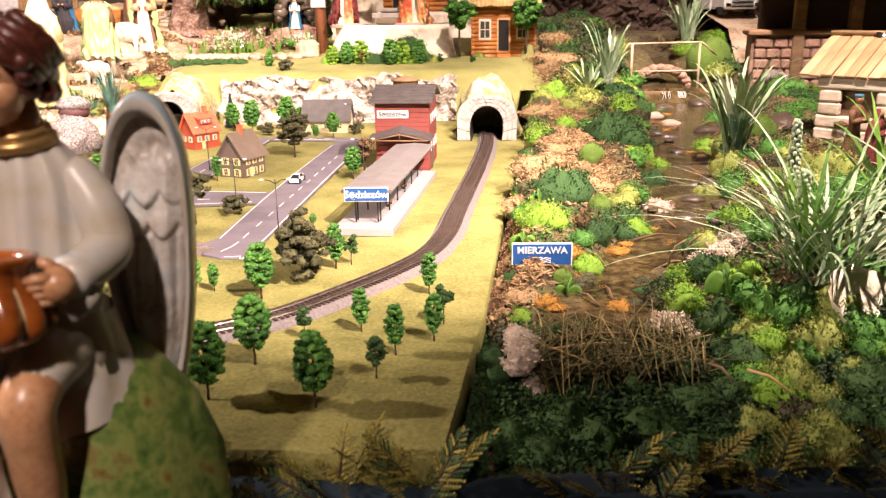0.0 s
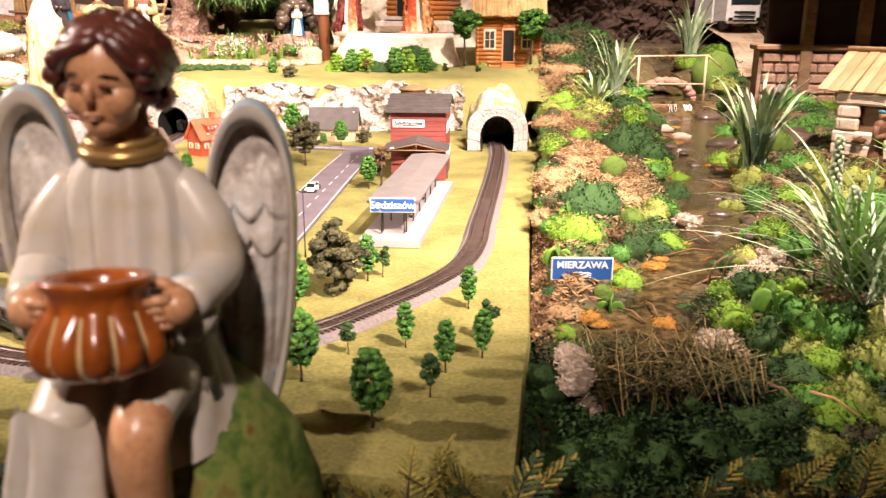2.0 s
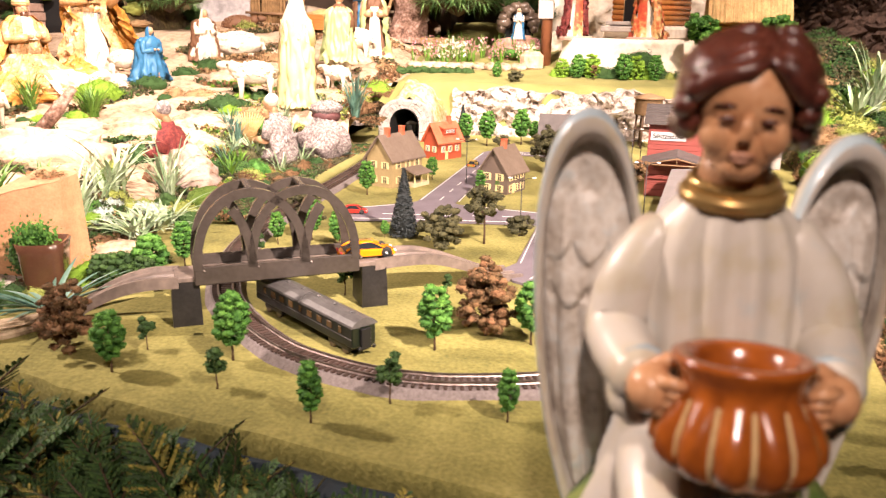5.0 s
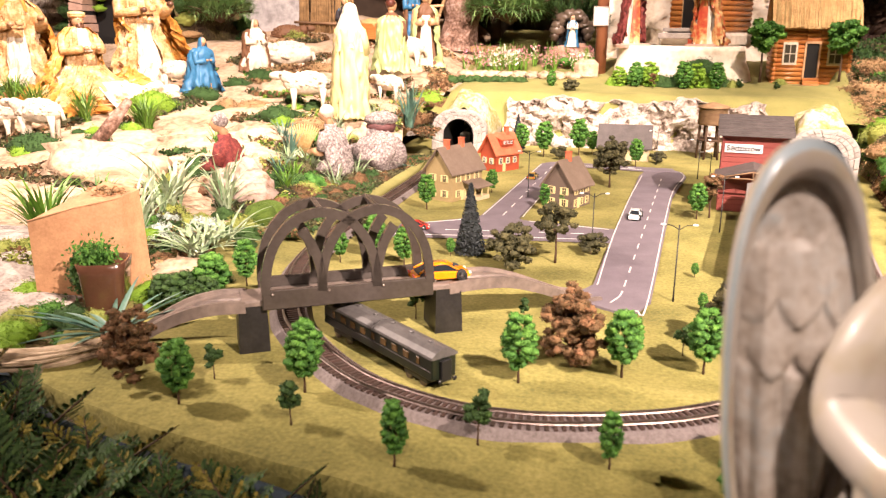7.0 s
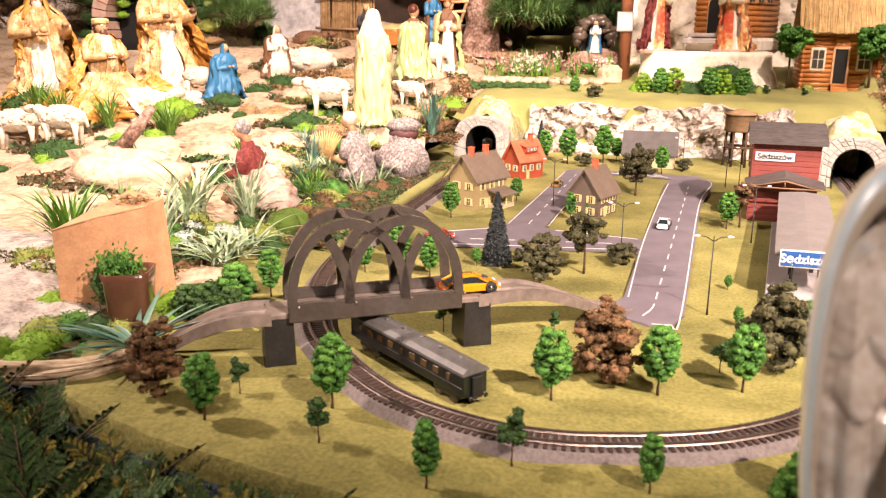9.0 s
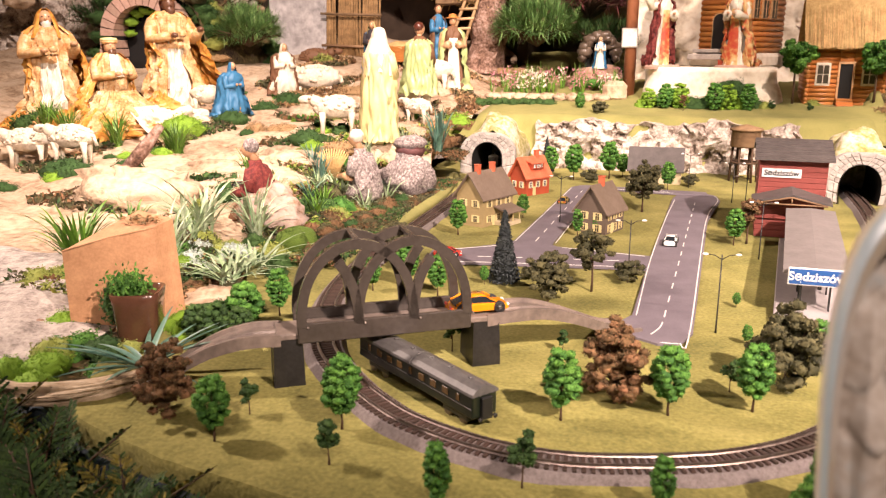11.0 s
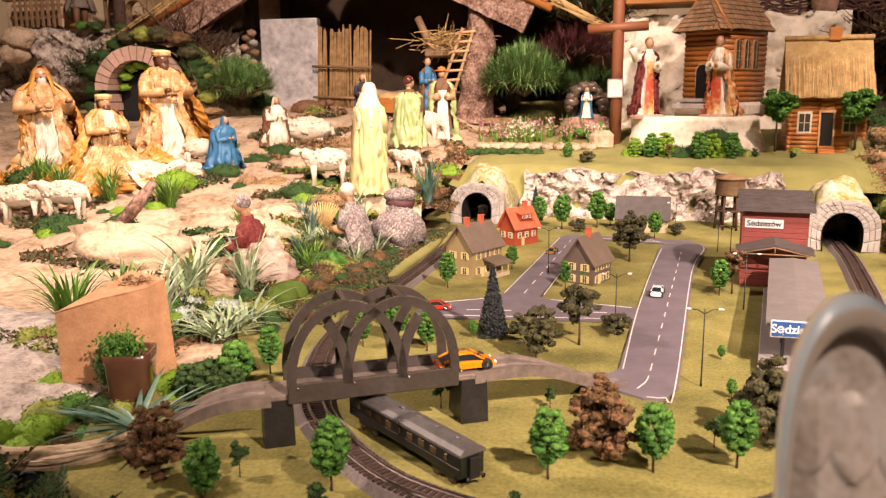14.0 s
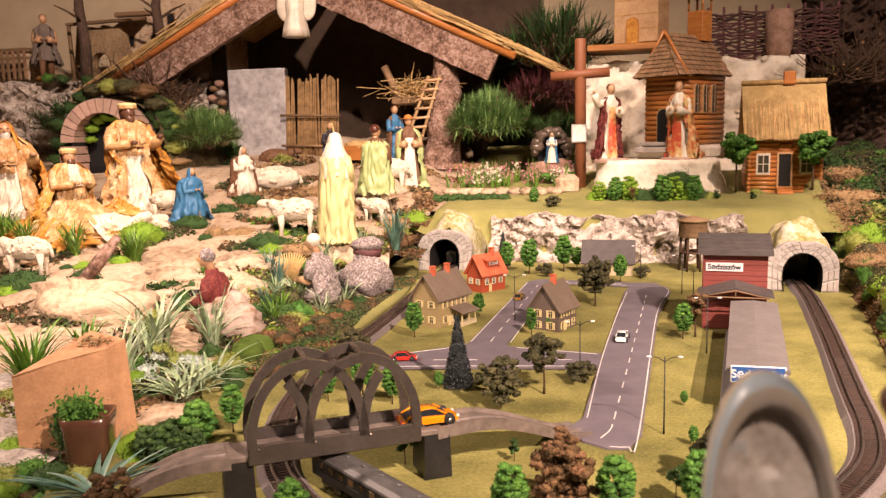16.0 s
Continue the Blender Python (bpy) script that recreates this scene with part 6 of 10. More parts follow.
# ---------- plain painted figures ----------
def figure(name, label, x, y, z, h, turn, robe, cape=None, head=skin, hood=None, hat=None, under=None, kneel=False, arm_mat=None, reach=0.5, wide=1.0, group="display figures", tail=0.0, seed=1, crumple=0.07, sweep=0.0, legs=None, lift_arm=0):
    """A standing or kneeling draped figure, facing local -y, one mesh."""
    s = Shape()
    arm_mat, hood_m = arm_mat or robe, hood
    top = 0.80 if not kneel else 0.72
    fold = 9 + seed % 4
    w = 0.155 * wide
    prof = [(w * 1.12, 0.0), (w * 1.02, 0.06), (w * 0.9, 0.2), (w * 0.74, 0.38), (w * 0.62, 0.5), (w * 0.68, 0.62), (w * 0.76, 0.72), (w * 0.6, top - 0.01), (w * 0.28, top + 0.035)]
    if kneel:
        prof = [(w * 1.25, 0.0), (w * 1.3, 0.1), (w * 1.12, 0.24), (w * 0.85, 0.36), (w * 0.8, 0.5), (w * 0.85, 0.62), (w * 0.62, top - 0.02), (w * 0.3, top + 0.03)]
    if legs is not None:
        prof = [(w * 0.98, 0.30)] + prof[3:]
        for sx in (-1, 1):
            s.tube([(sx * 0.05 * h, 0.0, 0.42 * h), (sx * 0.055 * h, (-0.03 + 0.05 * sx) * h, 0.22 * h), (sx * 0.055 * h, (-0.02 + 0.10 * sx) * h, 0.03 * h)], [0.055 * h, 0.045 * h, 0.03 * h], legs, 12)
            s.blob((sx * 0.055 * h, (-0.05 + 0.10 * sx) * h, 0.022 * h), (0.032 * h, 0.066 * h, 0.024 * h), f_brown, 12, 8)
    rings = []
    n = 60

    def crease(x, y, zz, f=4.5):
        return crumple * (0.5 - abs(noise.noise(Vector((x * f, y * f, zz * f * 1.1 + seed * 3)))) * 2.2)
    fine = []
    for (r1, q1), (r2, q2) in zip(prof, prof[1:]):
        fine += [(r1 + (r2 - r1) * i / 3, q1 + (q2 - q1) * i / 3) for i in range(3)]
    for r, zz in fine + prof[-1:]:
        ring = []
        d = 0.16 * max(0, 1 - zz / 0.55)
        for j in range(n):
            a = math.tau * j / n
            k = r * h * (1 + d * math.cos(fold * a + 2.0 * zz) * (0.6 + 0.4 * math.sin(3 * a + seed)) + 0.05 * noise.noise(Vector((math.cos(a) * 2, math.sin(a) * 2, zz * 5 + seed))) + crease(math.cos(a), math.sin(a), zz * 2))
            bend = (-0.06 * h * max(zz - 0.4, 0)) + (-0.10 * h * math.sin(min(zz / 0.3, 1) * 1.5) if kneel else 0)
            ring.append((k * math.cos(a), k * 0.78 * math.sin(a) + bend, zz * h))
        rings.append(ring)
    s.loft(rings, robe, True)
    yb = -0.06 * h * 0.4 + (-0.10 * h if kneel else 0)
    hz = (top + 0.105) * h
    s.blob((0, yb - 0.012 * h, hz), (0.052 * h, 0.060 * h, 0.068 * h), head, 16, 12)
    s.blob((0, yb - 0.066 * h, hz - 0.008 * h), (0.009 * h, 0.012 * h, 0.016 * h), head, 8, 6)
    s.tube([(0, yb, (top - 0.01) * h), (0, yb, hz - 0.03 * h)], 0.028 * h, head, 10)
    if under is not None:
        rows = []
        for zz in (0.02, 0.15, 0.3, 0.5, 0.68):
            rr = w * h * (1.16 - zz * 0.55)
            rows.append([(rr * math.sin(a), -rr * 0.82 * math.cos(a) - 0.03 * h * zz - (0.05 * h if kneel else 0), zz * h) for a in [(-0.55 + 1.1 * i / 8) * (1 - 0.3 * zz) for i in range(9)]])
        s.loft(rows, under, True, False, False)
    if cape is not None:
        rows = []
        cp = ((0.0, 1.5 + tail), (0.08, 1.34 + tail * 0.6), (0.25, 1.2 + tail * 0.3), (0.45, 1.06), (0.62, 1.0), (top - 0.05, 0.92), (top, 0.55))
        if legs is not None:
            cp = ((0.24, 1.40), (0.31, 1.26)) + cp[3:]
        steps = []
        for (q1, k1), (q2, k2) in zip(cp, cp[1:]):
            steps += [(q1 + (q2 - q1) * i / 4, k1 + (k2 - k1) * i / 4) for i in range(4)]
        for zz, k in steps + [cp[-1]]:
            row = []
            for i in range(57):
                a = (-1.05 + 2.1 * i / 56) * math.pi * 0.72
                rip = 1 + 0.10 * max(0, 0.9 - zz) * math.sin(i * 0.68 + seed + zz * 4) + 1.6 * crease(math.sin(a) + 4, math.cos(a), zz * 2, 3.2)
                rr = w * h * k * rip
                row.append((rr * math.sin(a) + sweep * h * max(0.7 - zz, 0) ** 1.5, rr * 0.85 * math.cos(a) - 0.03 * h * zz - (0.05 * h if kneel else 0), max(zz + 0.4 * crease(math.cos(a) * 2, math.sin(a), zz, 5) * (1 - zz), 0.005) * h))
            rows.append(row)
        s.loft(rows, cape, True, False, False)
    if hood_m is not None:
        rows = []
        for i in range(8):
            th = i / 7
            ring = []
            for j in range(17):
                a = (-0.72 + 1.44 * j / 16) * math.pi
                rr = (0.060 + 0.030 * th ** 2) * h * (1 + 0.08 * math.sin(5 * a + seed) * th)
                zz = hz + 0.072 * h * math.cos(th * 1.7) - 0.16 * h * max(th - 0.5, 0) * 2
                q = math.sin(min(th * 1.9, 1.57))
                ring.append((rr * q * math.sin(a), yb - 0.005 * h + rr * q * math.cos(a), zz))
            rows.append(ring)
        s.loft(rows, hood_m, True, False, False)
    elif hat is None:
        s.blob((0, yb + 0.006 * h, hz + 0.018 * h), (0.054 * h, 0.056 * h, 0.056 * h), hair_brown, 14, 9, 0.2, 4, seed)
    if hat == "veil":
        rows = []
        for i in range(10):
            u = i / 9
            rr = (0.07 + 0.055 * min(u * 2, 1) + 0.012 * u) * h
            rows.append([(rr * (1 + 0.07 * u * math.sin(8 * a)) * math.sin(a), yb + 0.01 * h + rr * 0.85 * (1 + 0.07 * u * math.sin(8 * a)) * math.cos(a), hz - (0.02 + 0.30 * u) * h - 0.02 * h * math.sin(3 * a) * u) for a in [-2.3 + 4.6 * j / 40 for j in range(41)]])
        s.loft(rows, f_white, True, False, False)
    if hat == "crown":
        s.lathe([(0.058 * h, -0.012 * h), (0.068 * h, 0.008 * h), (0.066 * h, 0.028 * h), (0.05 * h, 0.036 * h), (0.012 * h, 0.045 * h)], f_cream, 16, (0, yb - 0.004 * h, hz + 0.036 * h))
    if hat == "brim":
        s.lathe([(0.10 * h, 0), (0.098 * h, 0.008 * h), (0.055 * h, 0.012 * h), (0.05 * h, 0.045 * h), (0.01 * h, 0.06 * h)], wood_orange, 18, (0, yb - 0.004 * h, hz + 0.03 * h))
    if hat == "cap":
        s.lathe([(0.06 * h, 0), (0.066 * h, 0.02 * h), (0.06 * h, 0.04 * h), (0.01 * h, 0.045 * h)], f_blue, 14, (0, yb - 0.004 * h, hz + 0.025 * h))
    for sx in (-1, 1):
        sh = Vector((sx * w * h * 0.72, yb + 0.005 * h, (top - 0.06) * h))
        el = sh + Vector((sx * 0.03 * h, -0.03 * h, -0.17 * h))
        hd = Vector((sx * 0.035 * h, yb - 0.14 * h * reach * 2, (top - 0.22 + 0.06 * reach) * h))
        if sx == lift_arm:
            el, hd = sh + Vector((sx * 0.10 * h, -0.04 * h, -0.04 * h)), sh + Vector((sx * 0.17 * h, -0.08 * h, 0.13 * h))
        s.tube([tuple(sh), tuple(sh.lerp(el, 0.5) + Vector((sx * 0.008 * h, 0, 0))), tuple(el), tuple(el.lerp(hd, 0.5)), tuple(el.lerp(hd, 0.86))], [0.048 * h, 0.046 * h, 0.044 * h, 0.048 * h, 0.052 * h], arm_mat, 10)
        s.blob(tuple(hd), (0.02 * h, 0.028 * h, 0.02 * h), head, 8, 6)
    return single(name, s, label, "figure", group, pose(x, y, z, 0, 0, turn))


def sheep(label, x, y, z, L, turn, lying=False, mat=None):
    """A standing or lying woolly sheep, head towards local +x."""
    mat = mat or f_wool
    s = Shape()
    up = 0.16 * L if lying else 0.42 * L
    s.blob((0, 0, up + 0.08 * L), (0.42 * L, 0.19 * L, 0.20 * L), mat, 22, 14, 0.16, 6, L * 50)
    rng = random.Random(int(L * 9000))
    for k in range(70):
        a, b = rng.uniform(0, math.tau), rng.uniform(-0.35, 1.5)
        s.blob((0.40 * L * math.cos(a) * math.cos(b), 0.185 * L * math.sin(a) * math.cos(b), up + 0.08 * L + 0.195 * L * math.sin(b)), (0.045 * L, 0.035 * L, 0.035 * L), mat, 6, 4, 0.3, 4, k)
    s.tube([(0.30 * L, 0, up + 0.14 * L), (0.46 * L, 0, up + 0.24 * L)], [0.13 * L, 0.09 * L], mat, 10)
    s.blob((0.54 * L, 0, up + 0.22 * L), (0.14 * L, 0.075 * L, 0.08 * L), mat, 14, 9)
    for sy in (-1, 1):
        s.blob((0.47 * L, sy * 0.10 * L, up + 0.26 * L), (0.03 * L, 0.065 * L, 0.03 * L), mat, 8, 6)
        for px in (-0.27, 0.25):
            if not lying:
                s.tube([(px * L, sy * 0.10 * L, up), (px * L, sy * 0.10 * L, 0.2 * L), (px * L + 0.01 * L, sy * 0.10 * L, 0)], [0.07 * L, 0.04 * L, 0.045 * L], mat, 8)
            else:
                s.tube([(px * L, sy * 0.16 * L, 0.06 * L), (px * L + 0.16 * L, sy * 0.18 * L, 0.03 * L)], 0.045 * L, mat, 7)
    s.tube([(-0.40 * L, 0, up + 0.12 * L), (-0.46 * L, 0, up - 0.08 * L)], 0.035 * L, mat, 7)
    return single("sheep_figure", s, label, "sheep figure", "sheep figures", pose(x, y, z, 0, 0, turn))


def put(x, y):
    return height(x, y) - 0.002


for i, (x, y, turn) in enumerate(SPOTS):
    figure("saint_statue", ("white saint statue with raised arm and red mantle", "white saint statue with red and gold mantle")[i], x, y, 0.264, 0.245, turn, f_white, (f_red, f_saint)[i], skin, under=f_saint, reach=0.8, wide=(0.74, 0.84)[i], seed=3 + i, crumple=0.42, tail=0.0, sweep=(-0.08, 0.12)[i], lift_arm=(-1, 0)[i])
    single("statue_base", Shape().lathe([(0.056, 0), (0.058, 0.008), (0.050, 0.013)], arch_brick, 20, smooth=False), "pale pink round base of a statue", "base", "", pose(x, y, 0.256))

# the three kings: open brocade coats over pale robes, draped capes
def king(label, x, y, h, turn, coat, cape, under, face, crown, side, seed, kneel=False):
    s = Shape()

    def sheet(zs, a0, a1, mat, folds, deep, n=64, sq=0.8, dx=0.0, dy=0.0, closed=False):
        fine = []
        for (z1, r1), (z2, r2) in zip(zs, zs[1:]):
            fine += [(z1 + (z2 - z1) * i / 7, r1 + (r2 - r1) * i / 7) for i in range(7)]
        fine.append(zs[-1])
        low, high = zs[0][0], zs[-1][0]
        rows = []
        for z, r in fine:
            t = (high - z) / (high - low)
            row = []
            for j in range(n):
                a = a0 + (a1 - a0) * j / (n if closed else n - 1)
                q = noise.noise(Vector((math.sin(a) * 2.4, math.cos(a) * 2.4, z * 5 + seed * 3)))
                fold = deep * (0.25 + t) * (0.6 * math.sin(folds * a + 2.5 * q + seed + z * 3) + 1.1 * (0.3 - abs(q) * 1.8))
                cr = abs(noise.noise(Vector((math.sin(a) * 3.2 + seed, math.cos(a) * 3.2, z * 6)))) + 0.5 * abs(noise.noise(Vector((math.sin(a) * 6.5, math.cos(a) * 6.5, z * 11 + seed))))
                k = r * (1 + fold + deep * (0.6 + t) * (0.35 - cr) * 3.2)
                row.append(((k * math.sin(a) + dx * t ** 1.6) * h, (-k * sq * math.cos(a) + dy) * h, (max(z + 0.025 * math.sin(3 * a + seed) * t * (1 - t) * 4, 0.002)) * h))
            rows.append(row)
        s.loft(rows, mat, False, False, closed)
    tau = math.tau
    if kneel:
        sheet([(0.0, 0.46), (0.10, 0.45), (0.24, 0.36), (0.38, 0.22), (0.46, 0.16)], 0, tau, coat, 9, 0.13, 110, 0.85, 0, -0.10, True)
        sheet([(0.012, 0.56), (0.06, 0.54), (0.16, 0.46), (0.30, 0.33)], -0.2, 1.5, under, 6, 0.08, 70, 0.86, 0.12, -0.10)
        sheet([(0.0, 0.60), (0.07, 0.52), (0.16, 0.42), (0.30, 0.30)], -2.6, -0.1, cape, 13, 0.20, 110, 0.85, -0.05, -0.06)
        s.blob((0.42 * h, -0.30 * h, 0.10 * h), (0.34 * h, 0.20 * h, 0.15 * h), under, 34, 16, 0.7, 3.2, seed, smooth=False)
        s.blob((0.20 * h, -0.42 * h, 0.06 * h), (0.36 * h, 0.14 * h, 0.10 * h), coat, 34, 16, 0.8, 3.6, seed + 3, smooth=False)
        base, dy = 0.36, -0.05
    else:
        sheet([(0.0, 0.185), (0.2, 0.155), (0.45, 0.12), (0.60, 0.10)], 0, tau, under, 10, 0.12, 90, 0.85, 0, 0, True)
        sheet([(0.02, 0.235), (0.2, 0.20), (0.42, 0.15), (0.60, 0.118)], 0.42, tau - 0.50, coat, 8, 0.12, 90, 0.85)
        base, dy = 0.52, 0.0
    sheet([(base, 0.135), (base + 0.12, 0.125), (0.72, 0.135), (0.785, 0.125), (0.825, 0.085), (0.85, 0.04)], 0, tau, coat, 7, 0.10, 70, 0.72, 0, dy, True)
    sheet([(0.60, 0.145), (0.70, 0.145), (0.80, 0.125), (0.85, 0.06)], -0.42, 0.42, under if kneel else coat, 5, 0.06, 24, 0.76, 0, dy)
    sheet([(0.0, 0.33), (0.12, 0.28), (0.35, 0.22), (0.60, 0.185), (0.78, 0.15), (0.845, 0.085)], 1.05, tau - 1.05, cape, 9, 0.16, 100, 0.85, side * 0.20, dy)
    # arms with wide cuffs, hands before the chest
    for sx in (-1, 1):
        sh = Vector((sx * 0.115, dy, 0.765))
        el = Vector((sx * 0.165, dy - 0.05, 0.60))
        hd = Vector((sx * 0.055 + 0.02, dy - 0.185, 0.635)) if sx != side or kneel else Vector((sx * 0.16, dy - 0.20, 0.69))
        s.tube([tuple(v * h) for v in (sh, sh.lerp(el, 0.5) + Vector((sx * 0.01, 0, 0)), el, el.lerp(hd, 0.45), el.lerp(hd, 0.85))], [q * h for q in (0.050, 0.052, 0.048, 0.040, 0.036)], f_gold, 16)
        s.blob(tuple(hd * h), (0.026 * h, 0.036 * h, 0.024 * h), face, 10, 8)
    s.blob((0.02 * h, (dy - 0.205) * h, 0.645 * h), (0.030 * h, 0.022 * h, 0.030 * h), f_gold, 12, 8, 0.2, 4, seed)
    # head, beard and headgear
    hz = 0.905
    s.blob((0, (dy - 0.012) * h, hz * h), (0.050 * h, 0.058 * h, 0.066 * h), face, 20, 14)
    s.blob((0, (dy - 0.070) * h, (hz - 0.006) * h), (0.010 * h, 0.013 * h, 0.018 * h), face, 8, 6)
    s.blob((0, (dy - 0.044) * h, (hz - 0.058) * h), (0.036 * h, 0.034 * h, 0.050 * h), skin_dark if crown else robe_white, 14, 10, 0.3, 5, seed)
    for sx in (-1, 1):
        s.blob((sx * 0.020 * h, (dy - 0.064) * h, (hz + 0.012) * h), (0.009 * h, 0.005 * h, 0.005 * h), skin_dark, 8, 6)
    if crown:
        for k in range(2):
            s.lathe([(0.050 * h, 0), (0.066 * h, 0.008 * h), (0.070 * h, 0.022 * h), (0.062 * h, 0.036 * h), (0.020 * h, 0.044 * h)], (coat, f_cream)[k], 28, (0, (dy - 0.004) * h, (hz + 0.030 + 0.022 * k) * h), folds=9, depth=0.07)
        s.blob((0, (dy + 0.024) * h, (hz - 0.010) * h), (0.054 * h, 0.045 * h, 0.066 * h), hair_brown, 16, 10, 0.25, 5, seed)
    else:
        rows = []
        for i in range(12):
            t = i / 11
            r = (0.068 + 0.075 * max(t - 0.45, 0)) * math.sin(min(0.25 + t * 2.6, 1.57))
            row = []
            for j in range(40):
                a = 0.62 + (tau - 1.24) * j / 39
                k = r * (1 + 0.10 * math.sin(7 * a + 3 * t) * t)
                row.append((k * math.sin(a) * h, (dy - k * 1.1 * math.cos(a)) * h, (hz + 0.082 - 0.25 * t ** 1.3) * h))
            rows.append(row)
        s.loft(rows, cape, True, False, False)
    return single("king_figure", s, label, "figure", "display figures", pose(x, y, put(x, y), 0, 0, turn) @ Matrix.Diagonal((1.22, 1.1, 1.0, 1.0)))


king("king figure in gold brocade with long orange cape", -1.835, 1.965, 0.312, 42, f_gold, f_orange, f_white, skin, False, 1, 1)
king("kneeling king figure in gold and orange robes", -1.595, 1.885, 0.245, 66, f_gold, f_orange, f_white, skin, True, -1, 2, True)
king("dark-faced king figure in gold cape and ivory robe", -1.595, 2.18, 0.320, 55, f_gold, f_orange, f_white, skin_dark, True, 1, 5)
for x, y, r, m in ((-1.70, 1.84, 0.085, f_orange), (-1.63, 1.79, 0.065, f_gold), (-1.53, 1.80, 0.060, f_orange), (-1.89, 1.90, 0.080, f_orange), (-1.78, 1.85, 0.060, f_gold), (-1.58, 2.08, 0.070, f_orange)):
    s = Shape()
    rows = []
    for i in range(13):
        u = i / 12
        rows.append([(r * (1 - u) ** 0.7 * math.cos(a) * (1 + 0.5 * noise.noise(Vector((math.cos(a) * 3 + x * 9, math.sin(a) * 3, u * 4)))), 0.7 * r * (1 - u) ** 0.7 * math.sin(a) * (1 + 0.5 * noise.noise(Vector((math.cos(a) * 3, math.sin(a) * 3 + x * 9, u * 4)))), 0.55 * r * u * (1 + 0.6 * abs(noise.noise(Vector((math.cos(a) * 5, math.sin(a) * 5, u * 5 + x)))))) for a in [math.tau * j / 40 for j in range(40)]])
    s.loft(rows, m, False)
    single("draped_cloth", s, "crumpled orange silk cloth spread on the sand", "cloth", "crumpled cloths", pose(x, y, put(x, y)))

# shepherds and others
figure("kneeling_figure", "kneeling figure in a blue cloak with white stars", -1.365, 2.08, put(-1.365, 2.08), 0.165, 70, f_blue, f_blue, skin, f_blue, under=f_orange, kneel=True, wide=1.35, crumple=0.15, tail=0.3, seed=6)
figure("shepherd_figure", "kneeling shepherd figure in ivory with brown vest", -1.385, 2.47, put(-1.385, 2.47), 0.18, 50, f_white, f_brown, skin, f_white, kneel=True, wide=1.3, crumple=0.15, seed=7)
figure("woman_figure", "standing woman figure in pale yellow robe and white veil", -0.880, 1.935, put(-0.880, 1.935), 0.282, 165, f_cream, f_cream, skin, f_white, hat="veil", wide=0.95, seed=8, crumple=0.12, tail=-0.2)
figure("man_figure", "striding man figure in a pale green cloak", -0.875, 2.28, put(-0.875, 2.28), 0.265, 165, f_brown, f_green, skin, None, wide=1.0, seed=9, legs=f_white, crumple=0.16)
figure("shepherd_figure", "shepherd figure with straw hat and brown vest", -0.852, 2.60, put(-0.852, 2.60), 0.240, 20, f_brown, f_green, skin, hat="brim", arm_mat=skin, under=f_white, seed=10, crumple=0.2, wide=1.05)
figure("standing_figure", "standing figure in a dark blue starred robe", -0.968, 2.86, put(-0.968, 2.86) + 0.02, 0.215, 40, f_blue, f_brown, skin, seed=11, wide=0.8, crumple=0.18)
figure("mary_figure", "figure in yellow veil and dark blue mantle", -1.20, 2.84, put(-1.20, 2.84), 0.185, 10, f_dark, f_blue, skin, f_cream, kneel=True, seed=12)
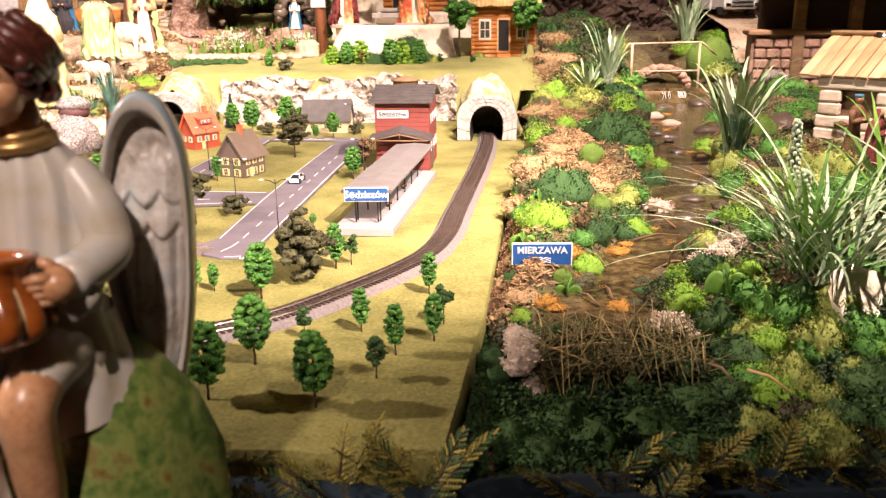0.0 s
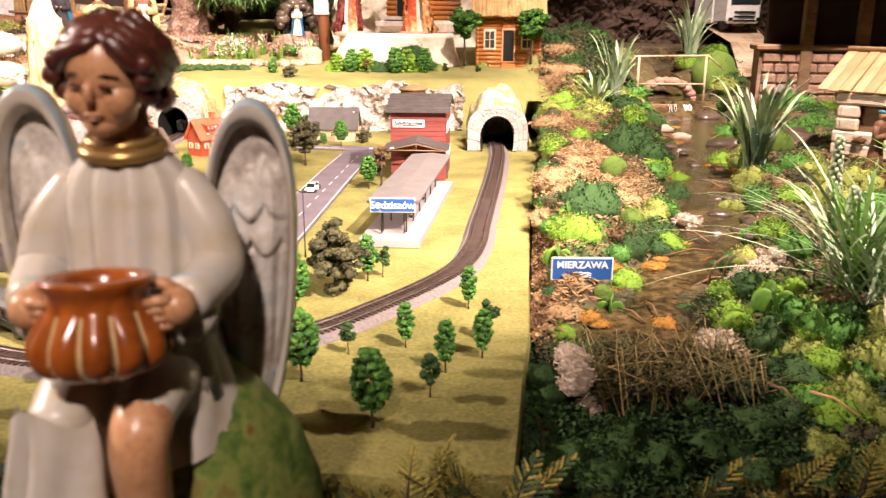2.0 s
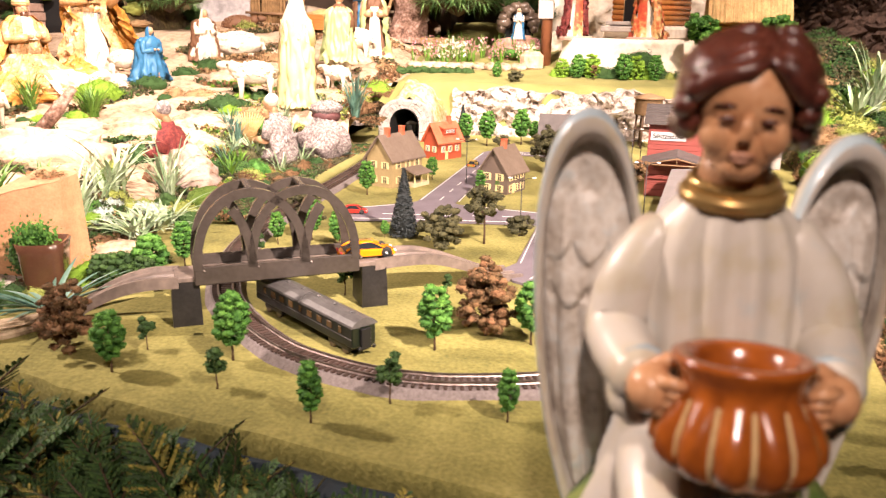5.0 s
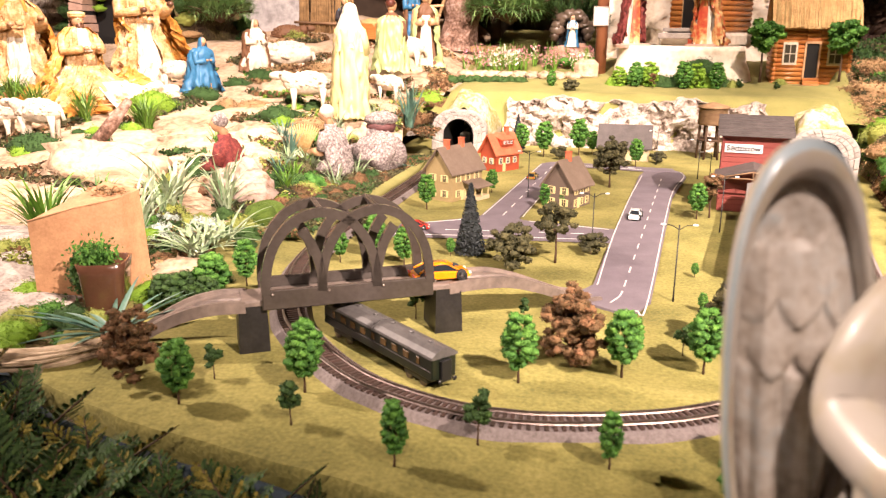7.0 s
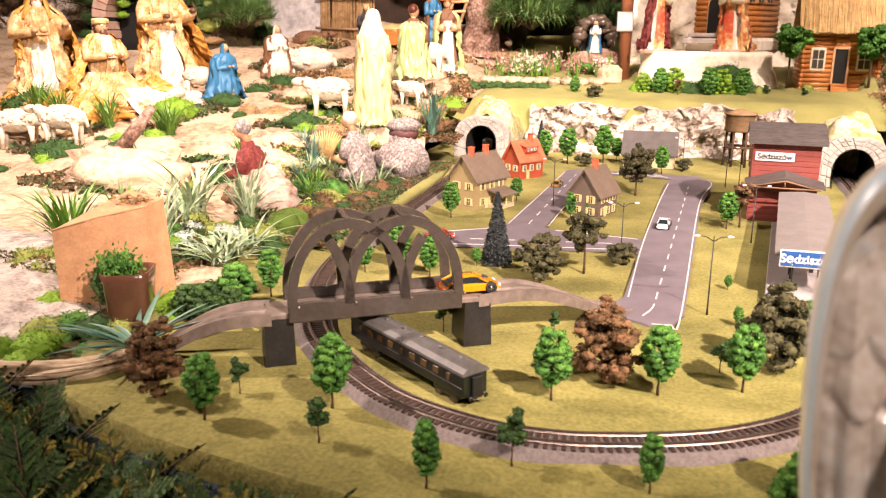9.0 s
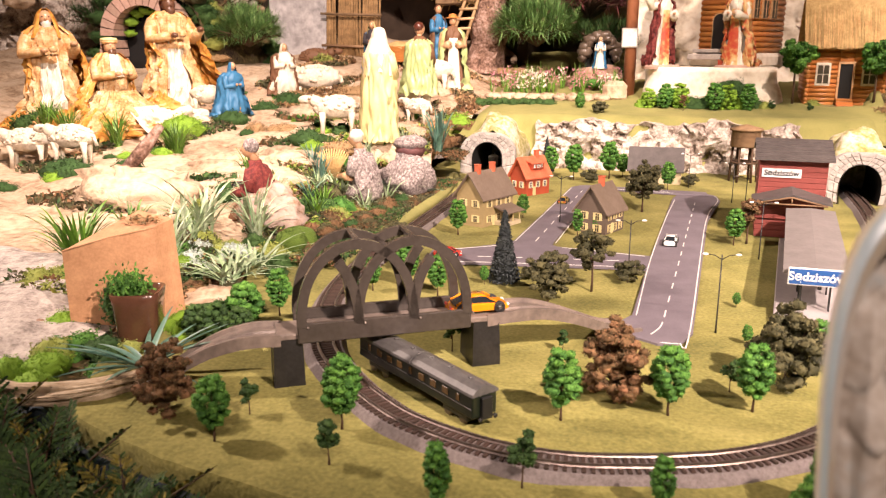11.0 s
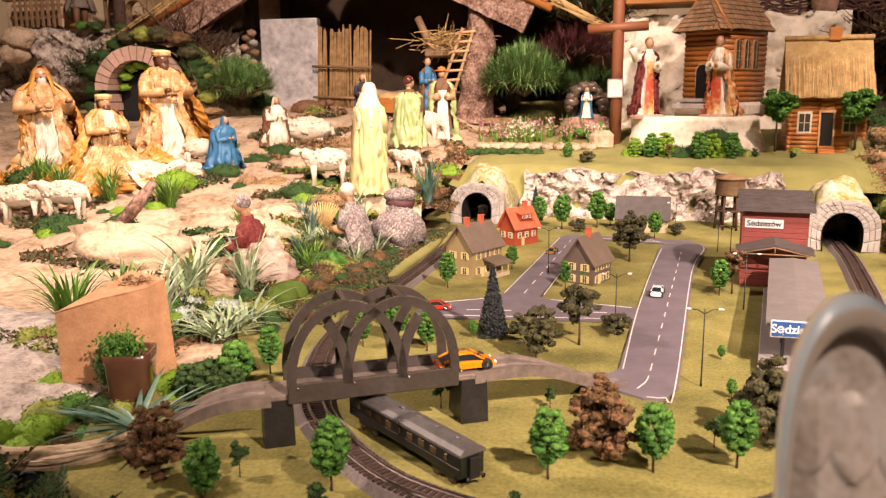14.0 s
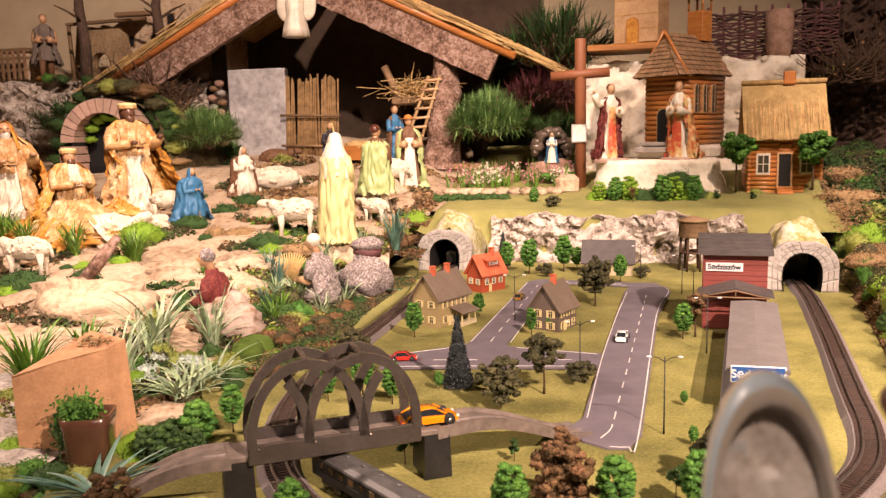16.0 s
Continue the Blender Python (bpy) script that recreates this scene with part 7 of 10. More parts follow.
def seated(name, label, x, y, z, h, turn, coat, skirt, hood, arm, seed):
    """A figure seated on the ground or a stone, leaning forward to local -y, one mesh."""
    s = Shape()

    def lump(p, k=0.05):
        return k * noise.noise(Vector(p) * (9 / h * 0.12) + Vector((seed, 0, 0)))
    rows = []
    for k in range(9):
        u = k / 8
        c = Vector((0, -0.46 * h * (1 - u), (0.10 + 0.16 * u) * h))
        row = []
        for j in range(24):
            a = math.tau * j / 24
            r = (0.15 + 0.09 * u) * h * (1 + 0.10 * math.sin(5 * a + 2 * u + seed) + lump((math.cos(a), math.sin(a), u * 3), 0.5))
            row.append((c.x + r * 1.15 * math.cos(a), c.y + 0.25 * r * math.sin(a), max(c.z + r * 0.8 * math.sin(a), 0.0)))
        rows.append(row)
    s.loft(rows, skirt, True)
    for sx in (-1, 1):
        s.tube([(sx * 0.09 * h, -0.42 * h, 0.10 * h), (sx * 0.10 * h, -0.50 * h, 0.05 * h)], [0.05 * h, 0.04 * h], skin, 10)
        s.blob((sx * 0.10 * h, -0.53 * h, 0.035 * h), (0.04 * h, 0.075 * h, 0.032 * h), f_brown, 10, 7)
    rows = []
    for k in range(11):
        u = k / 10
        c = Vector((0, -0.04 * h - 0.14 * h * u, (0.10 + 0.62 * u) * h))
        w = (0.25 - 0.06 * u + 0.03 * math.sin(u * 3.1)) * h * (1 if u < 0.9 else 0.55)
        rows.append([(c.x + w * math.cos(b) * (1 + 0.06 * math.sin(7 * b + 4 * u + seed)), c.y + 0.62 * w * math.sin(b) * (1 + 0.12 * math.sin(6 * b + 3 * u + seed)), c.z) for b in [math.tau * j / 32 for j in range(32)]])
    s.loft(rows, coat, True)
    hd = Vector((0, -0.24 * h, 0.84 * h))
    s.tube([(0, -0.17 * h, 0.70 * h), tuple(hd)], 0.05 * h, skin, 10)
    s.blob(tuple(hd), (0.075 * h, 0.088 * h, 0.10 * h), skin, 18, 12)
    s.blob(tuple(hd + Vector((0, -0.088 * h, -0.01 * h))), (0.015 * h, 0.022 * h, 0.024 * h), skin, 8, 6)
    s.blob(tuple(hd + Vector((0, 0.022 * h, 0.032 * h))), (0.092 * h, 0.092 * h, 0.088 * h), hood, 18, 12, 0.15, 4, seed)
    for sx in (-1, 1):
        sh = Vector((sx * 0.17 * h, -0.16 * h, 0.62 * h))
        el = Vector((sx * 0.24 * h, -0.20 * h, 0.40 * h))
        ha = Vector((sx * 0.08 * h, -0.42 * h, 0.36 * h))
        s.tube([tuple(sh), tuple(sh.lerp(el, 0.5)), tuple(el)], [0.085 * h, 0.08 * h, 0.065 * h], coat, 12)
        s.tube([tuple(el), tuple(el.lerp(ha, 0.5)), tuple(ha)], [0.062 * h, 0.055 * h, 0.042 * h], arm, 12)
        s.blob(tuple(ha), (0.045 * h, 0.055 * h, 0.035 * h), skin, 10, 7)
    return single(name, s, label, "figure", "display figures", pose(x, y, z, 0, 0, turn))


seated("shepherd_figure", "seated shepherd figure in a red woollen shawl", -0.888, 1.350, put(-0.888, 1.350), 0.160, -80, f_red, f_brown, f_knit, f_red, 3)
seated("woman_figure", "seated woman figure in a grey lace dress", -0.785, 1.61, put(-0.785, 1.61) + 0.004, 0.165, -95, f_knit, f_knit, f_white, skin, 7)
figure("man_figure", "standing man figure in grey poncho and brown trousers", -2.56, 3.12, 0.625, 0.285, 35, f_poncho, f_poncho, skin, None, arm_mat=skin, wide=0.95, seed=15, legs=f_brown, crumple=0.2)
figure("couple_figure", "woman figure with red shawl and striped skirt", 0.770, 1.17, put(0.770, 1.17), 0.105, 40, f_red, f_red, skin, f_red, under=f_dark, seed=16)
figure("man_figure", "man figure with blue cap and brown coat", 0.772, 1.24, put(0.772, 1.24), 0.112, 30, f_brown, None, skin, hat="cap", seed=17)

sheep("white sheep figure standing on the sandy hill", -1.00, 1.96, put(-1.00, 1.96), 0.14, 200)
sheep("white sheep figure beside the woman", -0.84, 2.15, put(-0.84, 2.15), 0.10, 160)
sheep("white sheep figure before the kings", -1.44, 2.10, put(-1.44, 2.10), 0.12, 10)
sheep("white sheep figure lying on the grass", -1.30, 2.55, put(-1.30, 2.55), 0.19, 200, True)
sheep("white sheep figure grazing on the hill", -1.42, 1.50, put(-1.42, 1.50), 0.12, 190)
sheep("white sheep figure grazing beside another", -1.56, 1.53, put(-1.56, 1.53), 0.12, 200)
sheep("small white lamb figure before the kings", -1.40, 1.99, put(-1.40, 1.99), 0.05, 190, True)
sheep("white donkey figure beside the shepherd", -0.90, 2.56, put(-0.90, 2.56), 0.15, 170)

# ---------- the stable ----------
SZ = 0.25
sb = thing("nativity_stable", "large dark stable with straw roof and bark beams", "stable", m=pose(0, 0, 0))
# inner walls carry the interior's shade in their colour
part("back_wall", Shape().box((-1.35, 3.62, 0.62), (1.7, 0.04, 0.9), interior_shade), sb, "stable back wall, coloured dark for the interior's shade")
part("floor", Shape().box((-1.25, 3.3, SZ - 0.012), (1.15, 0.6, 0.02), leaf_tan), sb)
part("side_wall", Shape().box((-1.83, 3.42, 0.5), (0.04, 0.4, 0.6), interior_shade), sb)
part("side_wall", Shape().box((-0.72, 3.42, 0.45), (0.04, 0.4, 0.5), interior_shade), sb)
s = Shape()
s.box((-1.61, 3.14, 0.43), (0.25, 0.04, 0.42), plaster_grey, bev=0.006)
part("plaster_wall", s, sb, "grey flaking plaster wall")
PEAK = Vector((-1.36, 2.98, 0.955))
for k, (ex, ez) in enumerate(((-2.10, 0.57), (-0.62, 0.60))):
    e = Vector((ex, 2.98, ez))
    d = (e - PEAK).normalized()
    up = Vector((d.z, 0, -d.x)) if d.x < 0 else Vector((-d.z, 0, d.x))
    if up.z < 0:
        up = -up
    s = Shape()
    rings = []
    for i in range(30):
        p = PEAK + (e - PEAK) * (i / 29)
        j = 0.006 * noise.noise(Vector((i * 0.6, k, 2)))
        rings.append([tuple(p + up * (a + j) + Vector((0, b, 0))) for a, b in ((-0.055, 0), (-0.055, 0.03), (0.05, 0.03), (0.05, 0))])
    s.loft(rings, bark, False)
    part("fascia_beam", s, sb, "rough bark-covered gable beam")
    s = Shape()
    s.tube([tuple(PEAK + up * 0.062 + Vector((0, 0.0, 0))), tuple(e + up * 0.062 + d * 0.06)], 0.016, wood_orange, 10)
    part("ridge_pole", s, sb)
    rng = random.Random(k + 3)
    s = Shape()
    for i in range(900):
        t = rng.random()
        p = PEAK.lerp(e + d * 0.12, t) + up * (0.085 + rng.uniform(-0.012, 0.02)) + Vector((0, rng.uniform(-0.03, 0.45), 0))
        q = p + d * rng.uniform(0.10, 0.22) + up * rng.uniform(-0.008, 0.008)
        s.tube([tuple(p), tuple(q)], [0.0035, 0.002], straw, 4, smooth=False)
    tagged(part("thatch", s, sb, "long straw thatch"), kind="stuff")
    s = Shape()
    s.loft([[tuple(PEAK + up * 0.075 + Vector((0, y, 0))), tuple(PEAK + up * 0.09 + Vector((0, y, 0))), tuple(e + up * 0.09 + Vector((0, y, 0))), tuple(e + up * 0.075 + Vector((0, y, 0)))] for y in (0.0, 0.62)], straw, False)
    part("roof_slab", s, sb)
for x0, x1, zt, n in ((-1.485, -1.265, 0.60, 36),):
    rng = random.Random(int(-x0 * 10))
    for i in range(n):
        x = x0 + (x1 - x0) * (i + rng.uniform(0.2, 0.8)) / n
        s = Shape()
        s.tube([(x, 3.10 + rng.uniform(-0.006, 0.006), SZ - 0.02), (x + rng.uniform(-0.008, 0.008), 3.13, zt + rng.uniform(-0.02, 0.012))], [0.0055, 0.004], reed, 6)
        part("reed", s, sb)
for z in (0.33, 0.45):
    part("reed_tie", Shape().tube([(-1.50, 3.092, z), (-1.25, 3.092, z - 0.008)], 0.005, wood_brown, 6), sb)
s = Shape()
rings = []
for i in range(22):
    k = i / 21
    r = 0.055 * (1.35 - 0.55 * k)
    rings.append([((r * (1 + 0.35 * noise.noise(Vector((math.cos(a) * 1.6, math.sin(a) * 1.6, k * 6))))) * math.cos(a) - 0.83 + 0.02 * k, (r * (1 + 0.35 * noise.noise(Vector((math.cos(a) * 1.6, math.sin(a) * 1.6, k * 6 + 3))))) * math.sin(a) + 3.05, SZ - 0.02 + 0.42 * k) for a in [math.tau * j / 22 for j in range(22)]])
s.loft(rings, bark, False)
part("bark_pillar", s, sb, "knotty bark trunk pillar")
for i in range(18):
    part("pillar_stone", Shape().blob((0, 0, 0), (0.019, 0.02, 0.013), (stone_grey, wood_brown, stone_brown)[i % 3], 10, 7, 0.35, 2.4, i), sb, m=pose(-1.775 + 0.034 * (i % 2) + 0.006 * math.sin(i * 2.1), 3.07, 0.26 + 0.019 * i, 0, 0, i * 37))
part("loft_beam", Shape().tube([(-1.05, 3.05, 0.62), (-0.99, 3.03, 0.50)], 0.014, wood_brown, 8), sb)
part("hay_rack", Shape().box((-0.95, 3.06, 0.49), (0.13, 0.1, 0.03), wood_brown, bev=0.004), sb)
rng = random.Random(4)
s = Shape()
for i in range(220):
    c = Vector((-0.93 + rng.gauss(0, 0.05), 3.05 + rng.gauss(0, 0.03), 0.53 + rng.gauss(0, 0.022)))
    q = c + Vector((rng.gauss(0, 0.05), rng.gauss(0, 0.04), rng.gauss(0, 0.025) - 0.01))
    s.tube([tuple(c), tuple(q)], 0.0016, straw, 3, smooth=False)
tagged(part("hay", s, sb, "loose hay"), kind="stuff")
ld = thing("wooden_ladder", "rough wooden ladder leaning on the pillar", "ladder", m=pose(0, 0, 0))
A0, A1 = Vector((-0.935, 2.97, 0.30)), Vector((-0.845, 3.0, 0.575))
for off in (-0.028, 0.028):
    part("rail", Shape().tube([tuple(A0 + Vector((off, 0, 0))), tuple(A1 + Vector((off * 0.75, 0, 0)))], 0.006, wood_pale, 7), ld)
for i in range(8):
    p = A0.lerp(A1, (i + 0.5) / 8)
    part("rung", Shape().tube([tuple(p + Vector((-0.034, -0.004, 0))), tuple(p + Vector((0.034, -0.004, 0.003)))], 0.005, wood_pale, 6), ld)
s = Shape()
s.lathe([(0.05, 0), (0.045, 0.03), (0.03, 0.09), (0.035, 0.13), (0.015, 0.15)], f_white, 20, folds=7, depth=0.12)
s.blob((0, 0, 0.172), (0.022, 0.024, 0.028), f_white, 12, 9)
for sx in (-1, 1):
    s.blob((sx * 0.045, 0.012, 0.12), (0.035, 0.008, 0.06), f_white, 12, 9)
single("hanging_angel", s, "small white angel figure hung on the gable", "figure", "", pose(-1.362, 2.955, 0.735))
mg = thing("manger", "small wooden manger with straw in the stable", "manger", m=pose(-1.12, 2.97, SZ))
part("trough", Shape().loft([[(-0.07, -0.03, 0.02), (0.07, -0.03, 0.02), (0.07, 0.03, 0.02), (-0.07, 0.03, 0.02)], [(-0.085, -0.05, 0.075), (0.085, -0.05, 0.075), (0.085, 0.05, 0.075), (-0.085, 0.05, 0.075)]], wood_orange, False), mg)
part("straw_filling", Shape().blob((0, 0, 0.075), (0.08, 0.045, 0.018), straw, 16, 9, 0.5, 6, 2), mg)
sheep("brown ox figure lying inside the stable", -1.47, 2.96, SZ, 0.15, 20, True, f_brown)

# ---------- brick arch gate and the hill above it ----------
gt = thing("brick_arch_gate", "pinkish brick arch gate set in a mossy hill", "gate", m=pose(-1.985, 2.62, 0.25, 0, 0, 8))
R0, R1 = 0.105, 0.155
for i in range(15):
    a0, a1 = math.pi * (i + 0.06) / 15, math.pi * (i + 0.94) / 15
    s = Shape()
    q = [(R0 * math.cos(a0), R0 * math.sin(a0)), (R1 * math.cos(a0), R1 * math.sin(a0)), (R1 * math.cos(a1), R1 * math.sin(a1)), (R0 * math.cos(a1), R0 * math.sin(a1))]
    s.loft([[(x, 0.0, z + 0.11) for x, z in q], [(x, 0.10, z + 0.11) for x, z in q]], arch_brick, False)
    part("brick", s, gt)
for sx in (-1, 1):
    for i in range(4):
        part("brick", Shape().box((sx * 0.13, 0.045, -0.01 + i * 0.031), (0.062 - 0.008 * (i % 2), 0.10, 0.028), arch_brick, bev=0.002), gt)
# black sheets give the gate's hollow its shade
part("hollow", Shape().box((0, 0.112, 0.10), (0.235, 0.02, 0.30), opening_shade).box((0.112, 0.06, 0.06), (0.01, 0.11, 0.2), opening_shade).box((-0.112, 0.06, 0.06), (0.01, 0.11, 0.2), opening_shade), gt)
rows = []
s = Shape()
for j in range(11):
    k = j / 10
    row = []
    for i in range(36):
        a = math.pi * i / 35
        n = 1 + 0.18 * noise.noise(Vector((math.cos(a) * 2.2, math.sin(a) * 2.2, k * 3 + 9)))
        row.append((-1.95 - math.cos(a) * (0.19 + 0.12 * k) * n, 2.70 + 0.36 * k, 0.16 + math.sin(a) * 0.36 * n * (1 - 0.2 * k * k)))
    rows.append(row)
s.loft(rows, soil, True, False, False)
single("gate_hill", s, "brown mossy hill behind the brick gate", "hill", kind="structure")
for i in range(44):
    a = math.pi * (0.06 + 0.88 * ((i * 0.618) % 1))
    k = (i * 0.377) % 1
    moss(("deep", "yellow", "dark", "tan", "deep")[i % 5], -1.95 - math.cos(a) * (0.21 + 0.12 * k), 2.72 + 0.3 * k, 0.035 + 0.02 * ((i * 0.77) % 1), 0.165 + math.sin(a) * 0.355 * (1 - 0.2 * k * k), where="on the hill")

# needle bushes, heather and hedge behind


def needle_bush(name, label, x, y, z, r, mat, n, seed, category="shrub"):
    rng = random.Random(seed)
    s = Shape()
    for i in range(max(n // 26, 6)):
        d = Vector((rng.gauss(0, 1), rng.gauss(0, 1), abs(rng.gauss(0, 0.9)))).normalized()
        hub = d * r * rng.uniform(0.45, 0.95)
        hub.z *= 0.85
        s.tube([(0, 0, -r * 0.25), tuple(hub * 0.5 + Vector((0, 0, -0.04 * r))), tuple(hub)], [r * 0.035, r * 0.022, r * 0.012], trunk, 5)
        for k in range(26):
            e = (d * 0.9 + Vector((rng.gauss(0, 0.6), rng.gauss(0, 0.6), rng.gauss(0.2, 0.6)))).normalized()
            a = hub * rng.uniform(0.7, 1.0)
            s.blade(tuple(a), tuple(a + e * r * rng.uniform(0.22, 0.42)), 0.0, r * 0.017, mat, 2)
    return single(name, s, label, category, "", pose(x, y, z))


for x, z, r in ((-2.06, 0.41, 0.028), (-2.03, 0.44, 0.03), (-1.985, 0.452, 0.034), (-1.95, 0.45, 0.03), (-2.07, 0.37, 0.022)):
    moss("lime", x, 2.675, r, z, where="hanging inside the brick arch")
needle_bush("pine_bush", "dense green pine needle bush beside the stable", -0.63, 2.96, 0.37, 0.165, pine_green, 10400, 1)
needle_bush("pine_bush", "dense green pine needle bush before the stable", -1.655, 2.78, 0.36, 0.135, pine_green, 7800, 2)
needle_bush("heather_bush", "dark red heather bush behind the flower bed", -0.46, 3.06, 0.46, 0.17, wine_leaf, 3600, 3)
needle_bush("evergreen_bush", "dark evergreen branches behind the cross", -0.42, 3.25, 0.62, 0.28, leaf_moss, 2400, 4)
needle_bush("evergreen_bush", "dark evergreen branches at the far hill", -2.35, 2.95, 0.42, 0.16, leaf_moss, 1800, 5)
needle_bush("evergreen_bush", "dark evergreen shrub before the shrine", -0.34, 2.92, 0.20, 0.07, leaf_moss, 900, 6)
needle_bush("ivy_bush", "dark leafy bush around the stone shrine", -0.40, 2.98, 0.32, 0.13, leaf_dark, 3000, 7)
single("shrine_rock", Shape().blob((0, 0, 0), (0.10, 0.055, 0.062), stone_brown, 24, 14, 0.4, 2.4, 9), "brown rock that carries the stone shrine", "rock", "", pose(-0.403, 2.86, 0.195))
for i in range(6):
    moss(("deep", "dark", "green")[i % 3], -0.47 + 0.027 * i, 2.80 + 0.008 * (i % 2), 0.026, 0.205, where="below the shrine")
sr = thing("stone_shrine", "small grey stone shrine, darkened for shade, with dark niche", "shrine", m=pose(-0.403, 2.85, 0.242))
# grey stones drawn in the dark stone colour in place of shade
for i in range(13):
    a = math.pi * i / 12
    part("stone", Shape().blob((0.054 * math.cos(a) + 0.004 * math.sin(i * 3), 0, 0.045 + 0.072 * math.sin(a)), (0.014 + 0.006 * (i % 3), 0.024, 0.015 + 0.004 * (i % 2)), wet_shaded_stone, 12, 8, 0.5, 3, i), sr)
# the niche is a black plate in place of shade
part("niche", Shape().box((0, 0.02, 0.055), (0.10, 0.01, 0.12), opening_shade), sr)
figure("shrine_figure", "tiny blue and white figure in the shrine", -0.400, 2.83, 0.252, 0.105, 0, f_white, f_blue, skin, f_white, seed=21)

# flower bed with pale border stones
for i in range(9):
    x = -0.72 + i * 0.042
    s = Shape().blob((0, 0, 0), (0.036, 0.022, 0.014), sand, 14, 9, 0.5, 2.5, i)
    single("border_stone", s, "pale flat border stone of the flower bed", "stone", "border stones", pose(x, 2.64 + 0.006 * (i % 3), 0.165, 0, 0, i * 17))
single("planter_stone", Shape().box((0, 0, 0.03), (0.075, 0.06, 0.065), sand, bev=0.014), "pale stone block beside the cross", "stone", "", pose(-0.34, 2.67, 0.155))
f_pink = plain("pink_flower", (0.55, 0.22, 0.25), 0.7, island=0.4)
rng = random.Random(15)
for i in range(44):
    x, y = -0.76 + rng.random() * 0.42, 2.68 + rng.random() * 0.16
    s = Shape()
    for k in range(10):
        a = rng.uniform(0, 6.28)
        s.blade((0, 0, 0), (0.018 * math.cos(a), 0.018 * math.sin(a), rng.uniform(0.04, 0.095)), 0.002, 0.004, blade_green, 3)
    s.leaves([(rng.gauss(0, 0.010), rng.gauss(0, 0.010), rng.uniform(0.03, 0.075)) for _ in range(46)], 0.0042, f_pink if i % 3 else f_white, rng)
    single("heather_plant", s, "small heather plant with pink and white flowers", "flower", "heather plants", pose(x, y, height(x, y)))
for i in range(9):
    moss("dark", -0.74 + i * 0.026, 2.50 + 0.012 * (i % 2), 0.026, height(-0.6, 2.5) + 0.004, where="along the terrace edge")
# shrubs under the church rock
pale_oval = [(*tree_parts(i, 0.062, 0.038, leaf_lime, 0.12, 34, 3000, 0.0015, tiers=7, puff=0.27), "model_shrub", "light green dense shrub before the white rock") for i in (41, 42)]
for i, (x, k, key) in enumerate(((-0.235, 0.8, oval), (-0.19, 0.9, oval), (-0.15, 1.0, oval), (-0.055, 1.0, oval), (-0.02, 1.0, oval), (0.035, 0.95, oval), (0.10, 0.7, dark_slim), (-0.43, 0.6, oval), (0.20, 0.6, dark_slim))):
    key = pale_oval if key is oval and i % 2 == 0 else key
    tree(key[i % len(key)], x, 2.47 - 0.02 * (i % 2), i * 40, k * 1.5, height(x, 2.47) - 0.020 * k)
moss("deep", -0.10, 2.50, 0.05, height(-0.1, 2.5), where="before the white rock")
moss("lime", -0.17, 2.52, 0.04, height(-0.1, 2.5), where="before the white rock")
moss("deep", 0.0, 2.56, 0.05, 0.20, where="before the white rock")
for i, (x, r, key) in enumerate(((-0.25, 0.026, "lime"), (-0.21, 0.030, "green"), (-0.165, 0.036, "lime"), (-0.12, 0.030, "dark"), (-0.08, 0.038, "deep"), (-0.03, 0.030, "green"), (0.02, 0.034, "lime"), (0.06, 0.028, "dark"), (-0.045, 0.026, "yellow"), (0.085, 0.020, "yellow"))):
    moss(key, x, 2.485 + 0.02 * (i % 3), r, height(x, 2.48) + 0.004, 1.5, where="before the white rock")
tree(tall_rust[0], -0.14, 2.42, 0, 0.6, height(-0.14, 2.42))
tree(shrub_olive[0], -0.37, 2.38, 0, 1.1, height(-0.37, 2.38))
# water tower between the station and the cliff
wt = thing("water_tower", "brown wooden water tower with flat conical roof", "water tower", m=pose(-0.002, 2.11, 0.0))
part("tank", Shape().lathe([(0.034, 0), (0.0355, 0.004), (0.034, 0.036), (0.0355, 0.04)], wood_brown, 20, (0, 0, 0.085)), wt)
part("lid", Shape().lathe([(0.039, 0), (0.039, 0.004), (0.004, 0.014)], shingle, 20, (0, 0, 0.125)), wt)
for k in range(6):
    a = k * math.tau / 6
    part("leg", Shape().tube([(0.032 * math.cos(a), 0.032 * math.sin(a), 0), (0.028 * math.cos(a), 0.028 * math.sin(a), 0.087)], 0.003, trunk, 6), wt)
part("brace_ring", Shape().lathe([(0.031, 0), (0.033, 0.002), (0.031, 0.005), (0.027, 0.002)], trunk, 18, (0, 0, 0.045)), wt)
# far hamlet on the upper left
for x, y, z, w, h in ((-2.9, 3.35, 0.55, 0.3, 0.22), (-2.25, 3.48, 0.62, 0.26, 0.30), (-1.97, 3.38, 0.62, 0.34, 0.42)):
    t = thing("clay_house", "ochre clay model house on the far hill", "house", "clay houses", pose(x, y, z))
    part("wall", Shape().box((0, 0, h / 2), (w, 0.2, h), sand, bev=0.008), t)
    part("flat_roof", Shape().box((0, 0, h + 0.008), (w * 1.06, 0.22, 0.02), wood_brown, bev=0.004), t)
    for k in (-0.25, 0.2):
        wn = part("window", Shape().box((k * w, -0.101, h * 0.62), (0.04, 0.006, 0.05), wood_brown), t)
        # a black plate stands for the dark behind the window
        part("opening", Shape().box((k * w, -0.1035, h * 0.62), (0.03, 0.004, 0.04), black), wn)
crag("far_crag", "brown crumpled rocky slope at the far left", -3.2, -1.85, 3.16, 0.2, 0.60, 0.3, cliff, 12.0, 0.018, 0.06)
crag("hamlet_rock", "pinkish white rock ledge on the far hill", -2.75, -2.12, 3.03, 0.36, 0.615, 0.16, cliff, 15.0, 0.014, 0.05)
